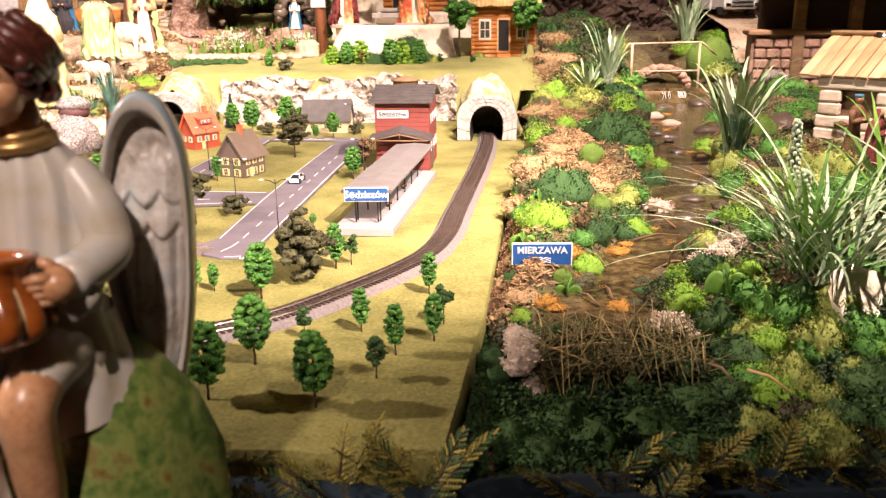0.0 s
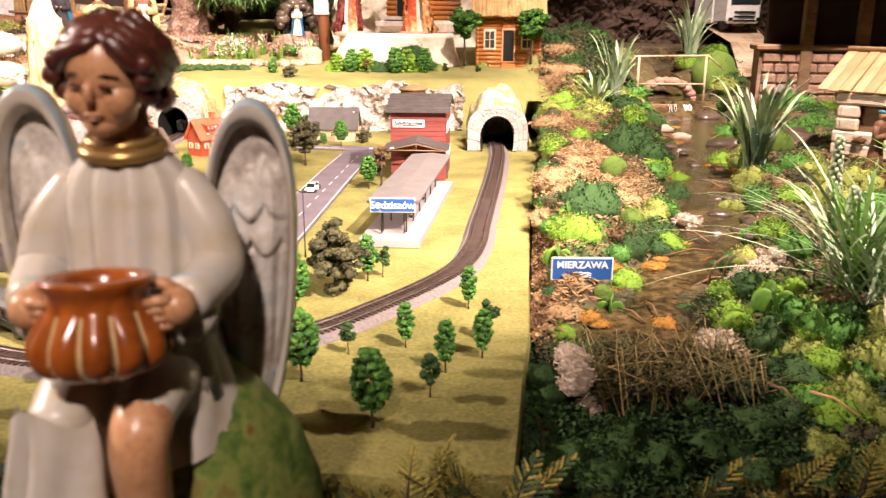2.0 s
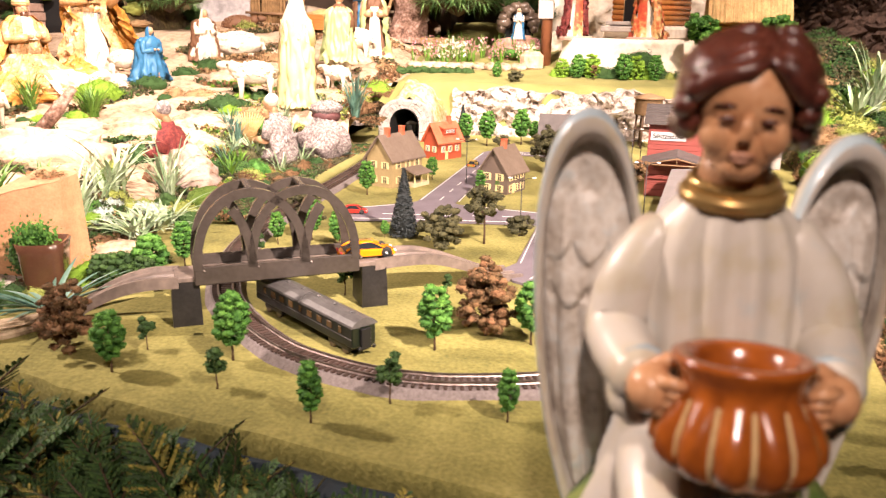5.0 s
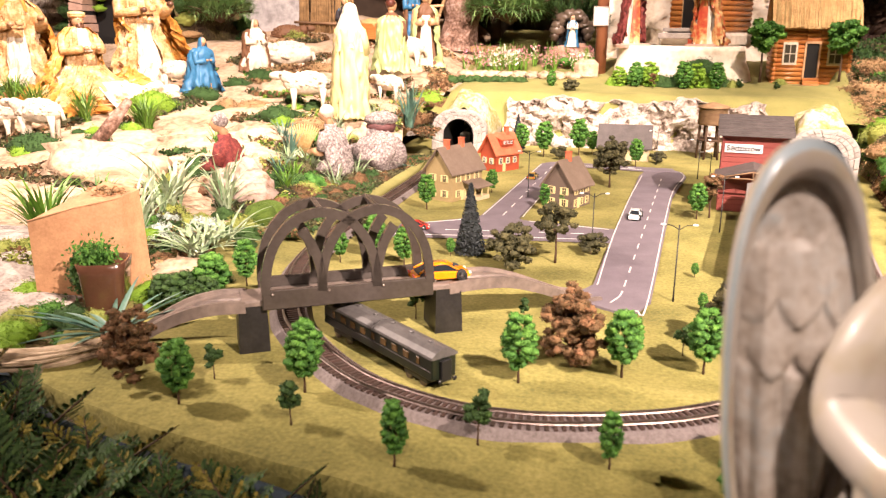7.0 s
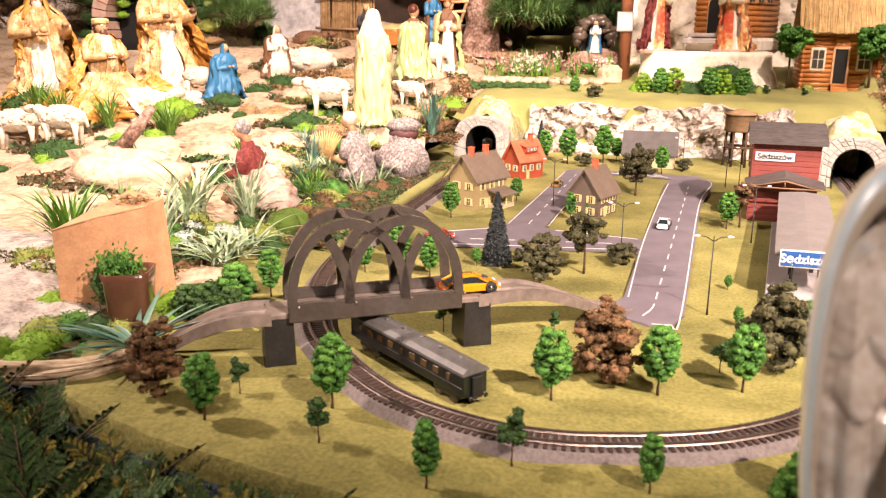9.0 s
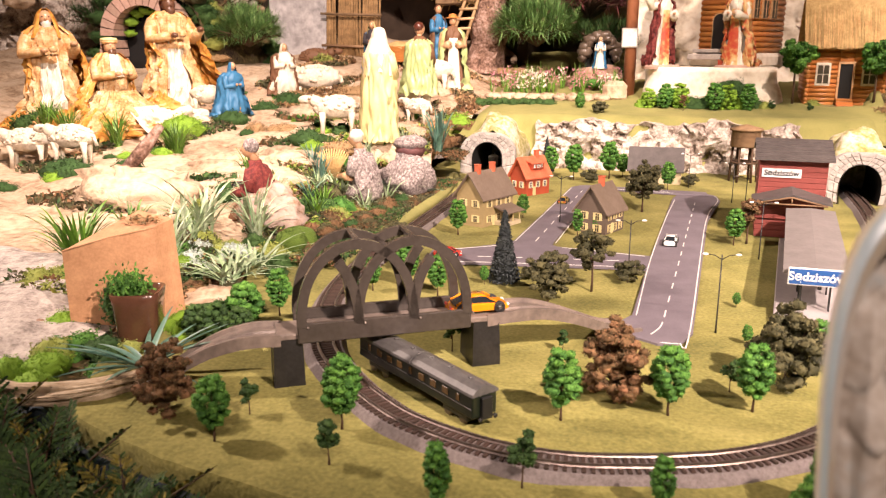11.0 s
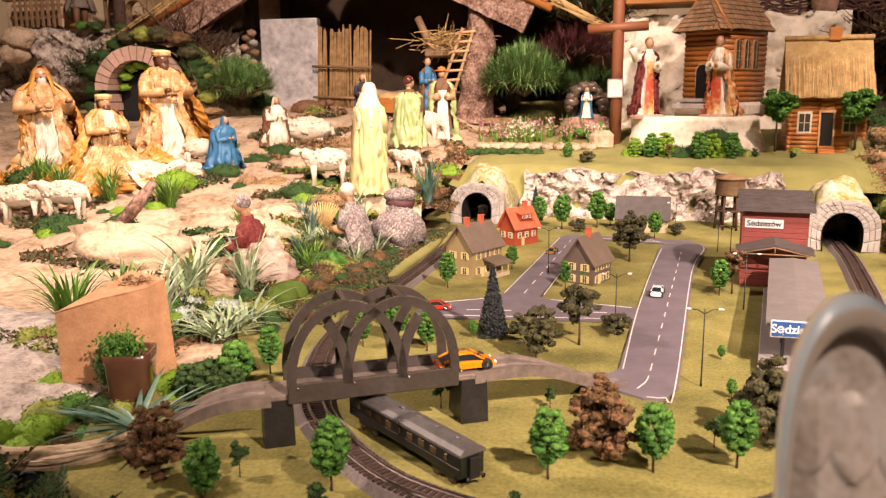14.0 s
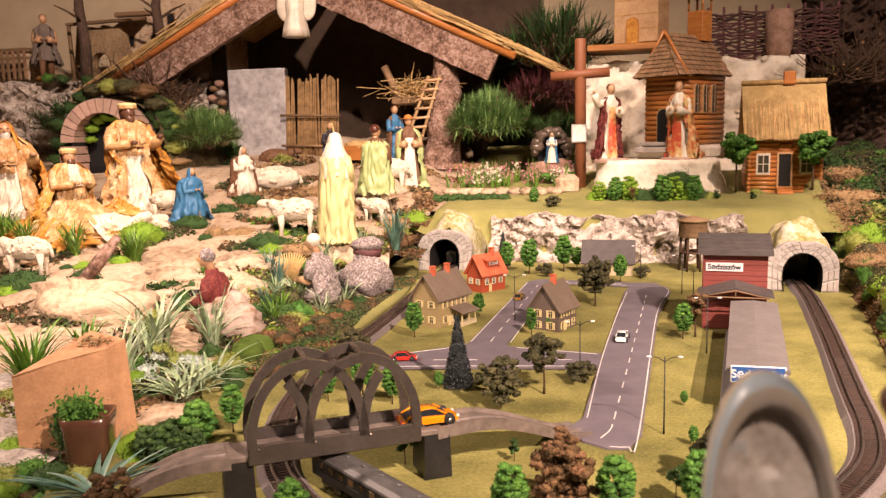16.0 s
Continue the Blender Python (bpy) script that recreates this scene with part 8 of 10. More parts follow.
boulder_at = ((-2.78, 3.00, 0.585, 0.075), (-2.83, 3.02, 0.53, 0.08))
for i, (x, y, z, r) in enumerate(boulder_at):
    single("boulder", Shape().blob((0, 0, 0), (r, r * 0.7, r * 0.62), sand, 24, 14, 0.35, 1.8, 40 + i), "pale sand-coloured boulder on the far hill", "rock", "boulders", pose(x, y, z))
ru = thing("clay_ruin", "brown clay ruin wall with arched opening", "ruin", m=pose(-2.44, 3.32, 0.62, 0, 0, -6))
inner = [(-0.05, 0.0), (-0.05, 0.09)] + [(-0.05 * math.cos(a), 0.09 + 0.05 * math.sin(a)) for a in [math.pi * i / 10 for i in range(1, 10)]] + [(0.05, 0.09), (0.05, 0.0)]
outer = [(-0.14, 0.0), (-0.14, 0.10)] + [(-0.14 + 0.28 * i / 10, 0.25 + 0.01 * math.sin(i * 2.3)) for i in range(1, 10)] + [(0.14, 0.10), (0.14, 0.0)]
part("wall", Shape().loft([[(x, 0.05, z) for x, z in outer], [(x, 0, z) for x, z in outer], [(x, 0, z) for x, z in inner], [(x, 0.05, z) for x, z in inner]], clay, False, False, False), ru)
for k in range(5):
    part("roof_plank", Shape().box((0.04, 0.02 * k - 0.03, 0.265 + 0.004 * k), (0.36, 0.022, 0.012), wood_brown, bev=0.002), ru)
part("lean_post", Shape().tube([(-0.12, -0.03, 0.0), (-0.13, -0.03, 0.26)], 0.009, wood_brown, 8), ru)
for i, (key, x, y, z, r) in enumerate((("deep", -2.235, 2.74, 0.36, 0.05), ("deep", -2.22, 2.72, 0.43, 0.045), ("deep", -2.17, 2.72, 0.49, 0.04), ("dark", -2.26, 2.76, 0.30, 0.05), ("olive", -2.06, 2.72, 0.55, 0.05), ("yellow", -1.99, 2.70, 0.56, 0.045), ("olive", -1.93, 2.70, 0.56, 0.05), ("brown", -1.86, 2.72, 0.54, 0.05), ("olive", -1.82, 2.72, 0.49, 0.05), ("deep", -2.12, 2.72, 0.53, 0.04), ("dark", -2.40, 3.0, 0.62, 0.03), ("green", -2.48, 3.02, 0.63, 0.03), ("olive", -2.44, 3.03, 0.63, 0.028), ("orange", -2.52, 3.02, 0.63, 0.02), ("dark", -2.28, 3.0, 0.61, 0.035))):
    moss(key, x, y, r, z, where="on the far hill")
fn = thing("paling_fence", "weathered wooden paling fence on the far hill", "fence", m=pose(-2.93, 3.17, 0.655))
for i in range(9):
    part("slat", Shape().box((i * 0.028, 0, 0.05), (0.014, 0.006, 0.12), wood_brown, bev=0.001), fn)
for z in (0.03, 0.08):
    part("rail", Shape().box((0.11, 0.006, z), (0.26, 0.006, 0.012), wood_brown), fn)
for i, (x, y, h) in enumerate(((-2.349, 3.08, 0.46), (-2.03, 3.13, 0.44))):
    s = Shape()
    s.tube([(0, 0, -0.02), (0.01, 0, h * 0.4), (-0.008, 0, h * 0.75), (0.01, 0, h)], [0.028, 0.022, 0.019, 0.012], bark_dark, 12)
    rng = random.Random(60 + i)
    for k in range(7):
        z = h * rng.uniform(0.45, 0.98)
        a = rng.uniform(0, 6.28)
        L = rng.uniform(0.08, 0.16)
        s.tube([(0, 0, z), (L * 0.5 * math.cos(a), L * 0.5 * math.sin(a), z + L * 0.35), (L * math.cos(a), L * math.sin(a), z + L * 0.6)], [0.007, 0.005, 0.002], trunk, 6)
    single("bare_tree", s, "bare brown tree trunk on the far hill", "tree", "bare trees", pose(x, y, 0.58))
rng = random.Random(66)
for x, y, z, L in ((-2.10, 3.02, 0.56, 0.16), (-2.02, 3.00, 0.55, 0.15), (-2.20, 3.04, 0.56, 0.12), (-1.98, 3.05, 0.52, 0.13), (-1.90, 2.98, 0.46, 0.12), (0.62, 3.1, 0.5, 0.2), (0.78, 3.2, 0.5, 0.24)):
    s = Shape()
    for k in range(90):
        d = Vector((rng.gauss(0, 1), rng.gauss(0, 0.6), abs(rng.gauss(0.3, 0.8)))).normalized() * L * rng.uniform(0.6, 1.3)
        b = Vector((rng.gauss(0, L * 0.3), rng.gauss(0, L * 0.2), 0))
        s.tube([tuple(b), tuple(b + d * 0.5 + Vector((rng.gauss(0, 0.012), 0, 0))), tuple(b + d)], [0.0032, 0.0022, 0.001], trunk, 4)
    s.leaves([(rng.gauss(0, L * 0.5), rng.gauss(0, L * 0.3), abs(rng.gauss(L * 0.4, L * 0.35))) for _ in range(160)], 0.006, leaf_brown, rng)
    single("dry_brush", s, "dry twiggy brown brush on the far slope", "shrub", "dry brush", pose(x, y, z))

# ---------- left foreground: cork box, pot, aloe, log and hillside plants ----------
bx = thing("cork_box", "brown cork-covered box with slanted top", "box")
s = Shape()
low = [(-0.872, 0.787), (-0.783, 0.834), (-0.774, 0.872), (-0.862, 0.880)]
tops = [(-0.874, 0.788, 0.094), (-0.784, 0.834, 0.117), (-0.780, 0.866, 0.121), (-0.846, 0.895, 0.122)]
s.loft([[(x, y, -0.03) for x, y in low], tops], cork, False)
part("body", s, bx)
part("rim", Shape().tube([tops[0], tuple(Vector(tops[0]).lerp(Vector(tops[1]), 0.5) + Vector((0, -0.001, 0.002))), tops[1]], 0.0012, cork, 6), bx)
s = Shape()
rng = random.Random(3)
s.leaves([(-0.812 + rng.gauss(0, 0.014), 0.862 + rng.gauss(0, 0.008), 0.116 + abs(rng.gauss(0, 0.003))) for _ in range(160)], 0.004, leaf_tan, rng, 0.7)
single("dry_moss", s, "dry tan moss shreds on the cork box", "moss", kind="stuff")
pt = thing("glazed_pot", "glossy dark brown square pot with trailing plant", "pot", m=pose(-0.782, 0.790, -0.014, 0, 0, 20) @ Matrix.Diagonal((0.88, 0.88, 1.12, 1)))
rings = []
for k, z in ((0.022, 0.0), (0.026, 0.02), (0.029, 0.05), (0.031, 0.062), (0.027, 0.062), (0.025, 0.045)):
    rings.append([(k * (abs(math.cos(a)) ** 0.45) * math.copysign(1, math.cos(a)), k * (abs(math.sin(a)) ** 0.45) * math.copysign(1, math.sin(a)), z) for a in [math.tau * (i + 0.5) / 28 for i in range(28)]])
part("body", Shape().loft(rings, pot_brown, True), pt)
s = Shape()
s.leaves([(rng.gauss(-0.012, 0.011), rng.gauss(0.0, 0.010), 0.064 + rng.gauss(0, 0.007)) for _ in range(1500)], 0.0030, leaf, rng)
s.leaves([(-0.034 + rng.gauss(0, 0.004), -0.006 + rng.gauss(0, 0.006), 0.048 + rng.gauss(0, 0.009)) for _ in range(420)], 0.003, leaf_dark, rng)
part("plant", s, pt, "dark green trailing foliage")
al = thing("aloe", "blue-green spiky aloe with thick leaves", "plant", m=pose(-0.716, 0.700, 0.006) @ Matrix.Scale(0.85, 4))
rng = random.Random(5)
for k in range(20):
    a = math.tau * k / 20 + rng.uniform(-0.15, 0.15)
    r = rng.uniform(0.06, 0.10)
    part("leaf", Shape().blade((0.006 * math.cos(a), 0.006 * math.sin(a), 0), (r * 1.12 * math.cos(a), r * 1.12 * math.sin(a), rng.uniform(0.006, 0.050)), 0.004, 0.0085, blade_blue, 7, fold=0.6), al)
s = Shape()
rings = []
LP = smooth_path([Vector(p) for p in ((-0.93, 0.60, 0.000), (-0.84, 0.605, 0.006), (-0.775, 0.612, 0.008), (-0.728, 0.632, 0.010), (-0.70, 0.668, 0.008), (-0.672, 0.69, 0.006))], 0.008)
for i, p in enumerate(LP):
    r = 0.0155 * (1 - 0.5 * i / len(LP))
    d = (LP[min(i + 1, len(LP) - 1)] - LP[max(i - 1, 0)]).normalized()
    n1 = Vector((-d.y, d.x, 0))
    rings.append([tuple(p + (n1 * math.cos(a) + Vector((0, 0, 1)) * math.sin(a) * 0.8) * r * (1 + 0.75 * noise.noise(Vector((math.cos(a) * 1.8, math.sin(a) * 1.8, i * 0.10))) + 0.5 * noise.noise(Vector((math.cos(a) * 4, math.sin(a) * 4, i * 0.12))) - 0.6 * max(0.16 - abs(noise.noise(Vector((math.cos(a) * 3, math.sin(a) * 3, i * 0.05 + 7)))), 0) * 3)) for a in [math.tau * j / 44 for j in range(44)]])
s.loft(rings, driftwood, False)
single("driftwood_log", s, "pale weathered driftwood log along the edge", "log")

tuft("spiky_grass", "bright green upright spiky grass behind the box", -1.00, 0.965, put(-1.00, 0.965), 60, 0.085, 0.085, 0.006, blade_green, 6, 0.0)
tuft("spiky_grass", "green upright grass on the sandy hill", -0.985, 1.07, put(-0.985, 1.07), 34, 0.075, 0.05, 0.006, blade_green, 7, 0.1)
tuft("spider_plant", "pale striped arching spider plant", -0.945, 1.20, put(-0.945, 1.20), 34, 0.12, 0.12, 0.008, blade_pale, 8, 0.7)
tuft("spider_plant", "pale striped arching leaves by the rock", -0.90, 1.30, put(-0.9, 1.3), 26, 0.10, 0.10, 0.008, blade_pale, 9, 0.6)
tuft("spider_plant", "pale green low arching leaves", -0.80, 1.10, put(-0.8, 1.1), 30, 0.055, 0.12, 0.006, blade_pale, 10, 0.8)
tuft("spider_plant", "grey-green arching leaves before the seated woman", -0.80, 1.66, put(-0.8, 1.66), 36, 0.06, 0.13, 0.007, blade_pale, 11, 0.8)
tuft("fern_plant", "blue-green stiff leaves beside the track", -0.74, 1.70, put(-0.74, 1.7), 26, 0.075, 0.09, 0.008, blade_blue, 12, 0.5)
tuft("fern_plant", "blue-green feathery branch by the tunnel", -0.725, 1.92, put(-0.725, 1.92), 40, 0.12, 0.06, 0.006, blade_blue, 13, 0.2)
for x, y, L in ((-1.47, 1.72, 0.07), (-1.28, 1.68, 0.06), (-1.62, 1.74, 0.07), (-1.33, 1.74, 0.05), (-1.73, 1.80, 0.08)):
    tuft("grass_tuft", "grey-green wiry grass tuft on the sand", x, y, put(x, y), 90, L * 1.35, 0.075, 0.0030, blade_green, int(-x * 100), 0.3)


def boulder(label, x, y, z, r, mat, seed, name="boulder"):
    s = Shape().blob((0, 0, 0), r, mat, 26, 16, 0.35, 1.8, seed)
    s.blob((0, 0, 0), (r[0] * 0.98, r[1] * 0.98, r[2] * 0.98), mat, 14, 8, 0.7, 3.4, seed + 2)
    return single(name, s, label, "rock", "boulders", pose(x, y, z))


boulder("pale pinkish boulder beneath the red shepherd", -0.885, 1.335, 0.025, (0.058, 0.05, 0.058), pink_rock, 1)
boulder("pale sand-coloured rock on the hill", -1.16, 1.34, 0.05, (0.12, 0.08, 0.05), sand, 2)
boulder("pale sand-coloured rock on the hill", -1.06, 2.22, 0.13, (0.11, 0.08, 0.05), sand, 3)
boulder("pale sand-coloured rock before the stable", -0.98, 2.55, 0.18, (0.13, 0.10, 0.05), sand, 4)
boulder("round bundle under a grey lace cloth beside the woman", -0.735, 1.70, 0.04, (0.055, 0.05, 0.050), f_knit, 5, "covered_sack")
boulder("pale flat rock near the kings", -1.16, 2.20, 0.13, (0.10, 0.06, 0.03), sand, 6)
boulder("flat pale stone beside the cork box", -0.76, 0.93, 0.0, (0.05, 0.03, 0.015), sand, 7)
boulder("grey stony slab near the edge", -0.97, 0.83, -0.012, (0.10, 0.085, 0.016), gravel_grey, 8)
s = Shape()
s.lathe([(0.028, 0), (0.034, 0.012), (0.030, 0.022), (0.02, 0.02)], wicker, 18)
s.blob((0, 0, 0.028), (0.038, 0.034, 0.018), f_knit, 16, 9, 0.2, 4)
single("covered_basket", s, "dark wicker basket under a lace cloth", "basket", "", pose(-0.745, 1.75, 0.085))
sv = thing("straw_sheaf", "fan-shaped straw sheaf on the slope", "straw", m=pose(-0.875, 1.62, put(-0.875, 1.62)))
for k in range(14):
    a = -0.9 + 1.8 * k / 13
    part("stalk", Shape().tube([(0, 0, 0), (0.03 * math.sin(a), -0.01 * math.cos(a), 0.04 + 0.012 * math.cos(a)), (0.045 * math.sin(a), -0.004, 0.075 * math.cos(a * 0.6))], [0.003, 0.0026, 0.001], straw, 5), sv)
s = Shape().lathe([(0.012, 0), (0.014, 0.004), (0.014, 0.026), (0.0125, 0.027), (0.012, 0.006)], chrome, 14)
single("metal_pail", s, "tiny grey metal pail beside the shepherd", "pail", "", pose(-0.99, 1.415, put(-0.99, 1.415)))
s = Shape().tube([(0, 0, 0), (0.05, 0.02, 0.06), (0.09, 0.03, 0.11)], [0.012, 0.014, 0.008], bark, 8)
single("bark_piece", s, "dark bark piece on the sandy hill", "bark", "", pose(-1.26, 1.42, put(-1.26, 1.42)))

# clumps round the box, the aloe and the bridge's left end
for key, x, y, r in (("yellow", -1.01, 0.90, 0.028), ("yellow", -0.985, 0.915, 0.026), ("lime", -0.827, 0.688, 0.024), ("lime", -0.805, 0.645, 0.022), ("yellow", -0.845, 0.725, 0.024), ("deep", -0.80, 0.745, 0.024), ("lime", -0.86, 0.67, 0.022), ("deep", -0.775, 0.725, 0.02), ("yellow", -0.765, 0.745, 0.018),
                     ("lime", -0.752, 0.832, 0.030), ("lime", -0.735, 0.815, 0.024), ("dark", -0.72, 0.84, 0.02), ("green", -0.70, 0.825, 0.02), ("deep", -0.70, 0.90, 0.018), ("dark", -0.745, 0.895, 0.02), ("deep", -0.88, 0.64, 0.026), ("green", -0.905, 0.68, 0.022), ("dark", -0.765, 1.11, 0.026), ("deep", -0.745, 1.06, 0.02),
                     ("silver", -0.84, 1.14, 0.024), ("silver", -0.87, 1.05, 0.020), ("silver", -0.91, 1.13, 0.022), ("brown", -0.80, 1.02, 0.024), ("brown", -0.83, 0.97, 0.022), ("olive", -0.77, 0.98, 0.022), ("lime", -0.74, 1.22, 0.018), ("dark", -0.86, 1.22, 0.024), ("green", -0.93, 1.10, 0.022), ("yellow", -0.905, 1.16, 0.02), ("brown", -0.72, 1.36, 0.024), ("brown", -0.73, 1.48, 0.026), ("brown", -0.76, 1.42, 0.022), ("olive", -0.72, 1.57, 0.024)):
    moss(key, x, y, r, max(height(x, y), 0.0) if y > 0.62 else None, where="at the foot of the hill")
moss("pillow", -0.785, 1.20, 0.027, 0.012, where="at the foot of the hill")
for x, y, k in ((-0.693, 0.795, 0.9), (-0.690, 0.862, 0.95), (-0.715, 0.80, 0.8), (-0.672, 0.815, 0.7)):
    tree(dense[int(k * 100) % 2], x, y, k * 500, k, 0.0)
tuft("spider_plant", "grey-green low arching leaves beside the box", -0.79, 1.00, 0.0, 44, 0.05, 0.10, 0.0045, blade_pale, 91, 0.8)
tuft("spider_plant", "pale arching leaves behind the cork box", -0.90, 1.02, put(-0.90, 1.02), 40, 0.11, 0.10, 0.005, blade_pale, 92, 0.6)
tuft("spider_plant", "pale arching leaves above the moss pillow", -0.87, 1.24, put(-0.87, 1.24), 34, 0.10, 0.09, 0.005, blade_pale, 93, 0.6)
for i, (x, y, n, L, sp) in enumerate(((-0.93, 1.14, 12, 0.13, 0.09), (-0.80, 1.06, 30, 0.06, 0.11), (-0.85, 1.58, 26, 0.06, 0.10), (-0.76, 1.60, 20, 0.08, 0.07))):
    tuft("spider_plant", "pale striped arching leaves on the slope", x, y, put(x, y), n, L, sp, 0.0065, blade_pale, 160 + i, 0.7)
for i, (x, y, r) in enumerate(((-0.86, 1.10, 0.020), (-0.83, 1.09, 0.022), (-0.90, 1.06, 0.020), (-0.80, 1.13, 0.018), (-0.88, 1.18, 0.018))):
    moss(("silver", "green", "lime", "silver", "yellow")[i], x, y, r, where="among the pale leaves")
rng = random.Random(94)
for i in range(46):
    x, y = -0.97 + rng.gauss(0, 0.06), 0.80 + rng.gauss(0, 0.06)
    r = rng.uniform(0.003, 0.008)
    if x < -0.89 or y < 0.77:
        single("pebble", Shape().blob((0, 0, 0), (r, r * 0.8, r * 0.5), (stone_grey, sand, stone_brown)[i % 3], 8, 6, 0.3, 2, i), "small pebble on the grey gravel", "pebble", "pebbles", pose(x, y, max(height(x, y), -0.004) + r * 0.3))
for i in range(22):
    x, y = rng.uniform(-1.75, -0.95), rng.uniform(1.25, 2.35)
    moss(("deep", "lime", "dark", "brown", "deep", "green", "olive")[i % 7], x, y, rng.uniform(0.016, 0.032), where="on the sandy hill")
for i in range(8):
    x, y = rng.uniform(-1.7, -1.0), rng.uniform(1.2, 2.4)
    boulder("long pale sandstone ledge on the hill", x, y, put(x, y) - 0.006, (rng.uniform(0.09, 0.18), rng.uniform(0.04, 0.07), rng.uniform(0.02, 0.035)), sand, 100 + i, "rock_ledge")
rng = random.Random(95)
for i in range(26):
    y = 1.28 + 0.62 * i / 25
    x = -0.715 - rng.random() * 0.05
    moss(("brown", "olive", "brown", "deep", "olive")[i % 5], x, y, rng.uniform(0.014, 0.024), 0.012, 1.1, where="along the track bank")

rng = random.Random(616)
spots = []
for i in range(58):
    y = rng.uniform(1.16, 2.02)
    x = -0.735 - abs(rng.gauss(0, 0.13)) - 0.05 * max(1.7 - y, 0)
    if (x + 0.888) ** 2 + (y - 1.345) ** 2 < 0.006 or (x + 0.785) ** 2 + (y - 1.62) ** 2 < 0.005:
        continue
    spots.append(((leaf_olive, leaf_brown, leaf, leaf_moss, leaf_tan, leaf_yellow, leaf_lime, leaf_olive, leaf_brown)[i % 9], x, y, height(x, y), rng.uniform(0.016, 0.032), rng.uniform(0.9, 1.6)))
clump_bed("slope_clumps", "mixed green and brown moss clumps on the lower slope", spots, 617)
for i in range(16):
    y = rng.uniform(1.25, 1.95)
    x = -0.76 - abs(rng.gauss(0, 0.12))
    if (x + 0.888) ** 2 + (y - 1.345) ** 2 > 0.007:
        tuft("grass_tuft", "thin grey-green grass tuft on the lower slope", x, y, put(x, y), 26, rng.uniform(0.05, 0.085), 0.05, 0.0035, (blade_pale, blade_blue, blade_green)[i % 3], 620 + i, 0.45)

# ---------- river garden: things ----------
hyacinth = plain("hyacinth_green_white", (0.50, 0.58, 0.42), 0.6, island=0.35)
rl = thing("metal_handrail", "thin pale metal handrail over the stream", "handrail", m=pose(0.767, 2.315, 0.05))
part("top_rail", Shape().tube([(-0.155, 0.0, 0.10), (-0.115, 0, 0.155), (0.10, 0, 0.157), (0.145, 0, 0.12)], 0.0028, sand, 8), rl)
part("middle_rail", Shape().tube([(-0.105, 0, 0.075), (0.095, 0, 0.075)], 0.0028, sand, 8), rl)
for x in (-0.105, 0.095):
    part("post", Shape().tube([(x, 0, 0.0), (x, 0, 0.156)], 0.0036, sand, 8), rl)
cv = thing("stone_culvert", "small brown stone arch over the stream", "arch", m=pose(0.775, 2.40, 0.075))
for i in range(11):
    a = math.pi * i / 10
    part("stone", Shape().blob((0.078 * math.cos(a), 0, 0.052 * math.sin(a)), (0.017, 0.03, 0.014), stone_brown, 10, 7, 0.3, 3, i), cv)
single("weir_board", Shape().box((0, 0, 0), (0.24, 0.012, 0.032), wood_brown, bev=0.003), "brown wet board of a small weir", "weir", "", pose(0.778, 2.30, 0.052))
s = Shape()
rng = random.Random(8)
for k in range(12):
    x = rng.gauss(0, 0.022)
    s.tube([(x, 0, 0.018), (x + rng.gauss(0, 0.003), -0.008, 0.008), (x + rng.gauss(0, 0.004), -0.014, -0.012)], [0.0005, 0.0009, 0.0006], sign_white, 5)
single("water_splash", s, "white splashing water at the weir", "water", "", pose(0.79, 2.29, 0.05))
for i, (x, y, r) in enumerate(((0.62, 1.93, 0.032), (0.655, 1.88, 0.03), (0.56, 1.5, 0.02), (0.53, 1.36, 0.018), (0.46, 1.10, 0.02), (0.50, 1.21, 0.016), (0.72, 2.16, 0.03), (0.84, 2.2, 0.04), (0.60, 1.70, 0.03), (0.42, 1.0, 0.02), (0.70, 1.74, 0.03), (0.58, 1.40, 0.025))):
    s = Shape().blob((0, 0, 0), (r, r * 0.75, r * 0.4), (arch_brick, wet_shaded_stone, wet_shaded_stone)[0 if i < 2 else 1 + i % 2], 14, 9, 0.35, 2.2, i)
    single("river_stone", s, "rounded stone in the shallow stream" if i > 1 else "pale flat rounded stone in the stream", "stone", "river stones", pose(x, y, height(x, y) + r * 0.18))
tuft("striped_grass", "tall white-striped grass beside the weir", 0.575, 2.25, put(0.575, 2.25), 46, 0.20, 0.10, 0.012, blade_pale, 21, 0.2)
ag = thing("agave", "pale striped low agave beside the weir", "plant", m=pose(0.50, 2.12, put(0.50, 2.12)))
rng = random.Random(22)
for k in range(22):
    a, r = k * 2.4, rng.uniform(0.03, 0.08)
    part("leaf", Shape().blade((0, 0, 0), (r * math.cos(a), r * math.sin(a), rng.uniform(0.04, 0.10)), 0.008, 0.015, blade_pale, 6), ag)
tuft("striped_grass", "tall green and white striped reeds on the bank", 0.61, 1.34, put(0.61, 1.34), 46, 0.185, 0.115, 0.010, blade_pale, 23, 0.15)
tuft("reed_plant", "dark green stiff reeds on the bank", 0.61, 1.33, put(0.61, 1.33), 26, 0.12, 0.045, 0.012, blade_blue, 24, 0.1)
tuft("fern_plant", "tall pale fern beyond the stream", 0.95, 2.72, put(0.95, 2.72), 40, 0.22, 0.13, 0.014, blade_pale, 25, 0.3)
tuft("near_grass", "large clump of pale arching grass blades", 0.475, 0.705, put(0.475, 0.705), 105, 0.165, 0.27, 0.0042, blade_pale, 26, 0.85)
tuft("near_grass", "green inner blades of the large grass clump", 0.46, 0.72, put(0.46, 0.72), 34, 0.13, 0.09, 0.0055, blade_green, 27, 0.25)
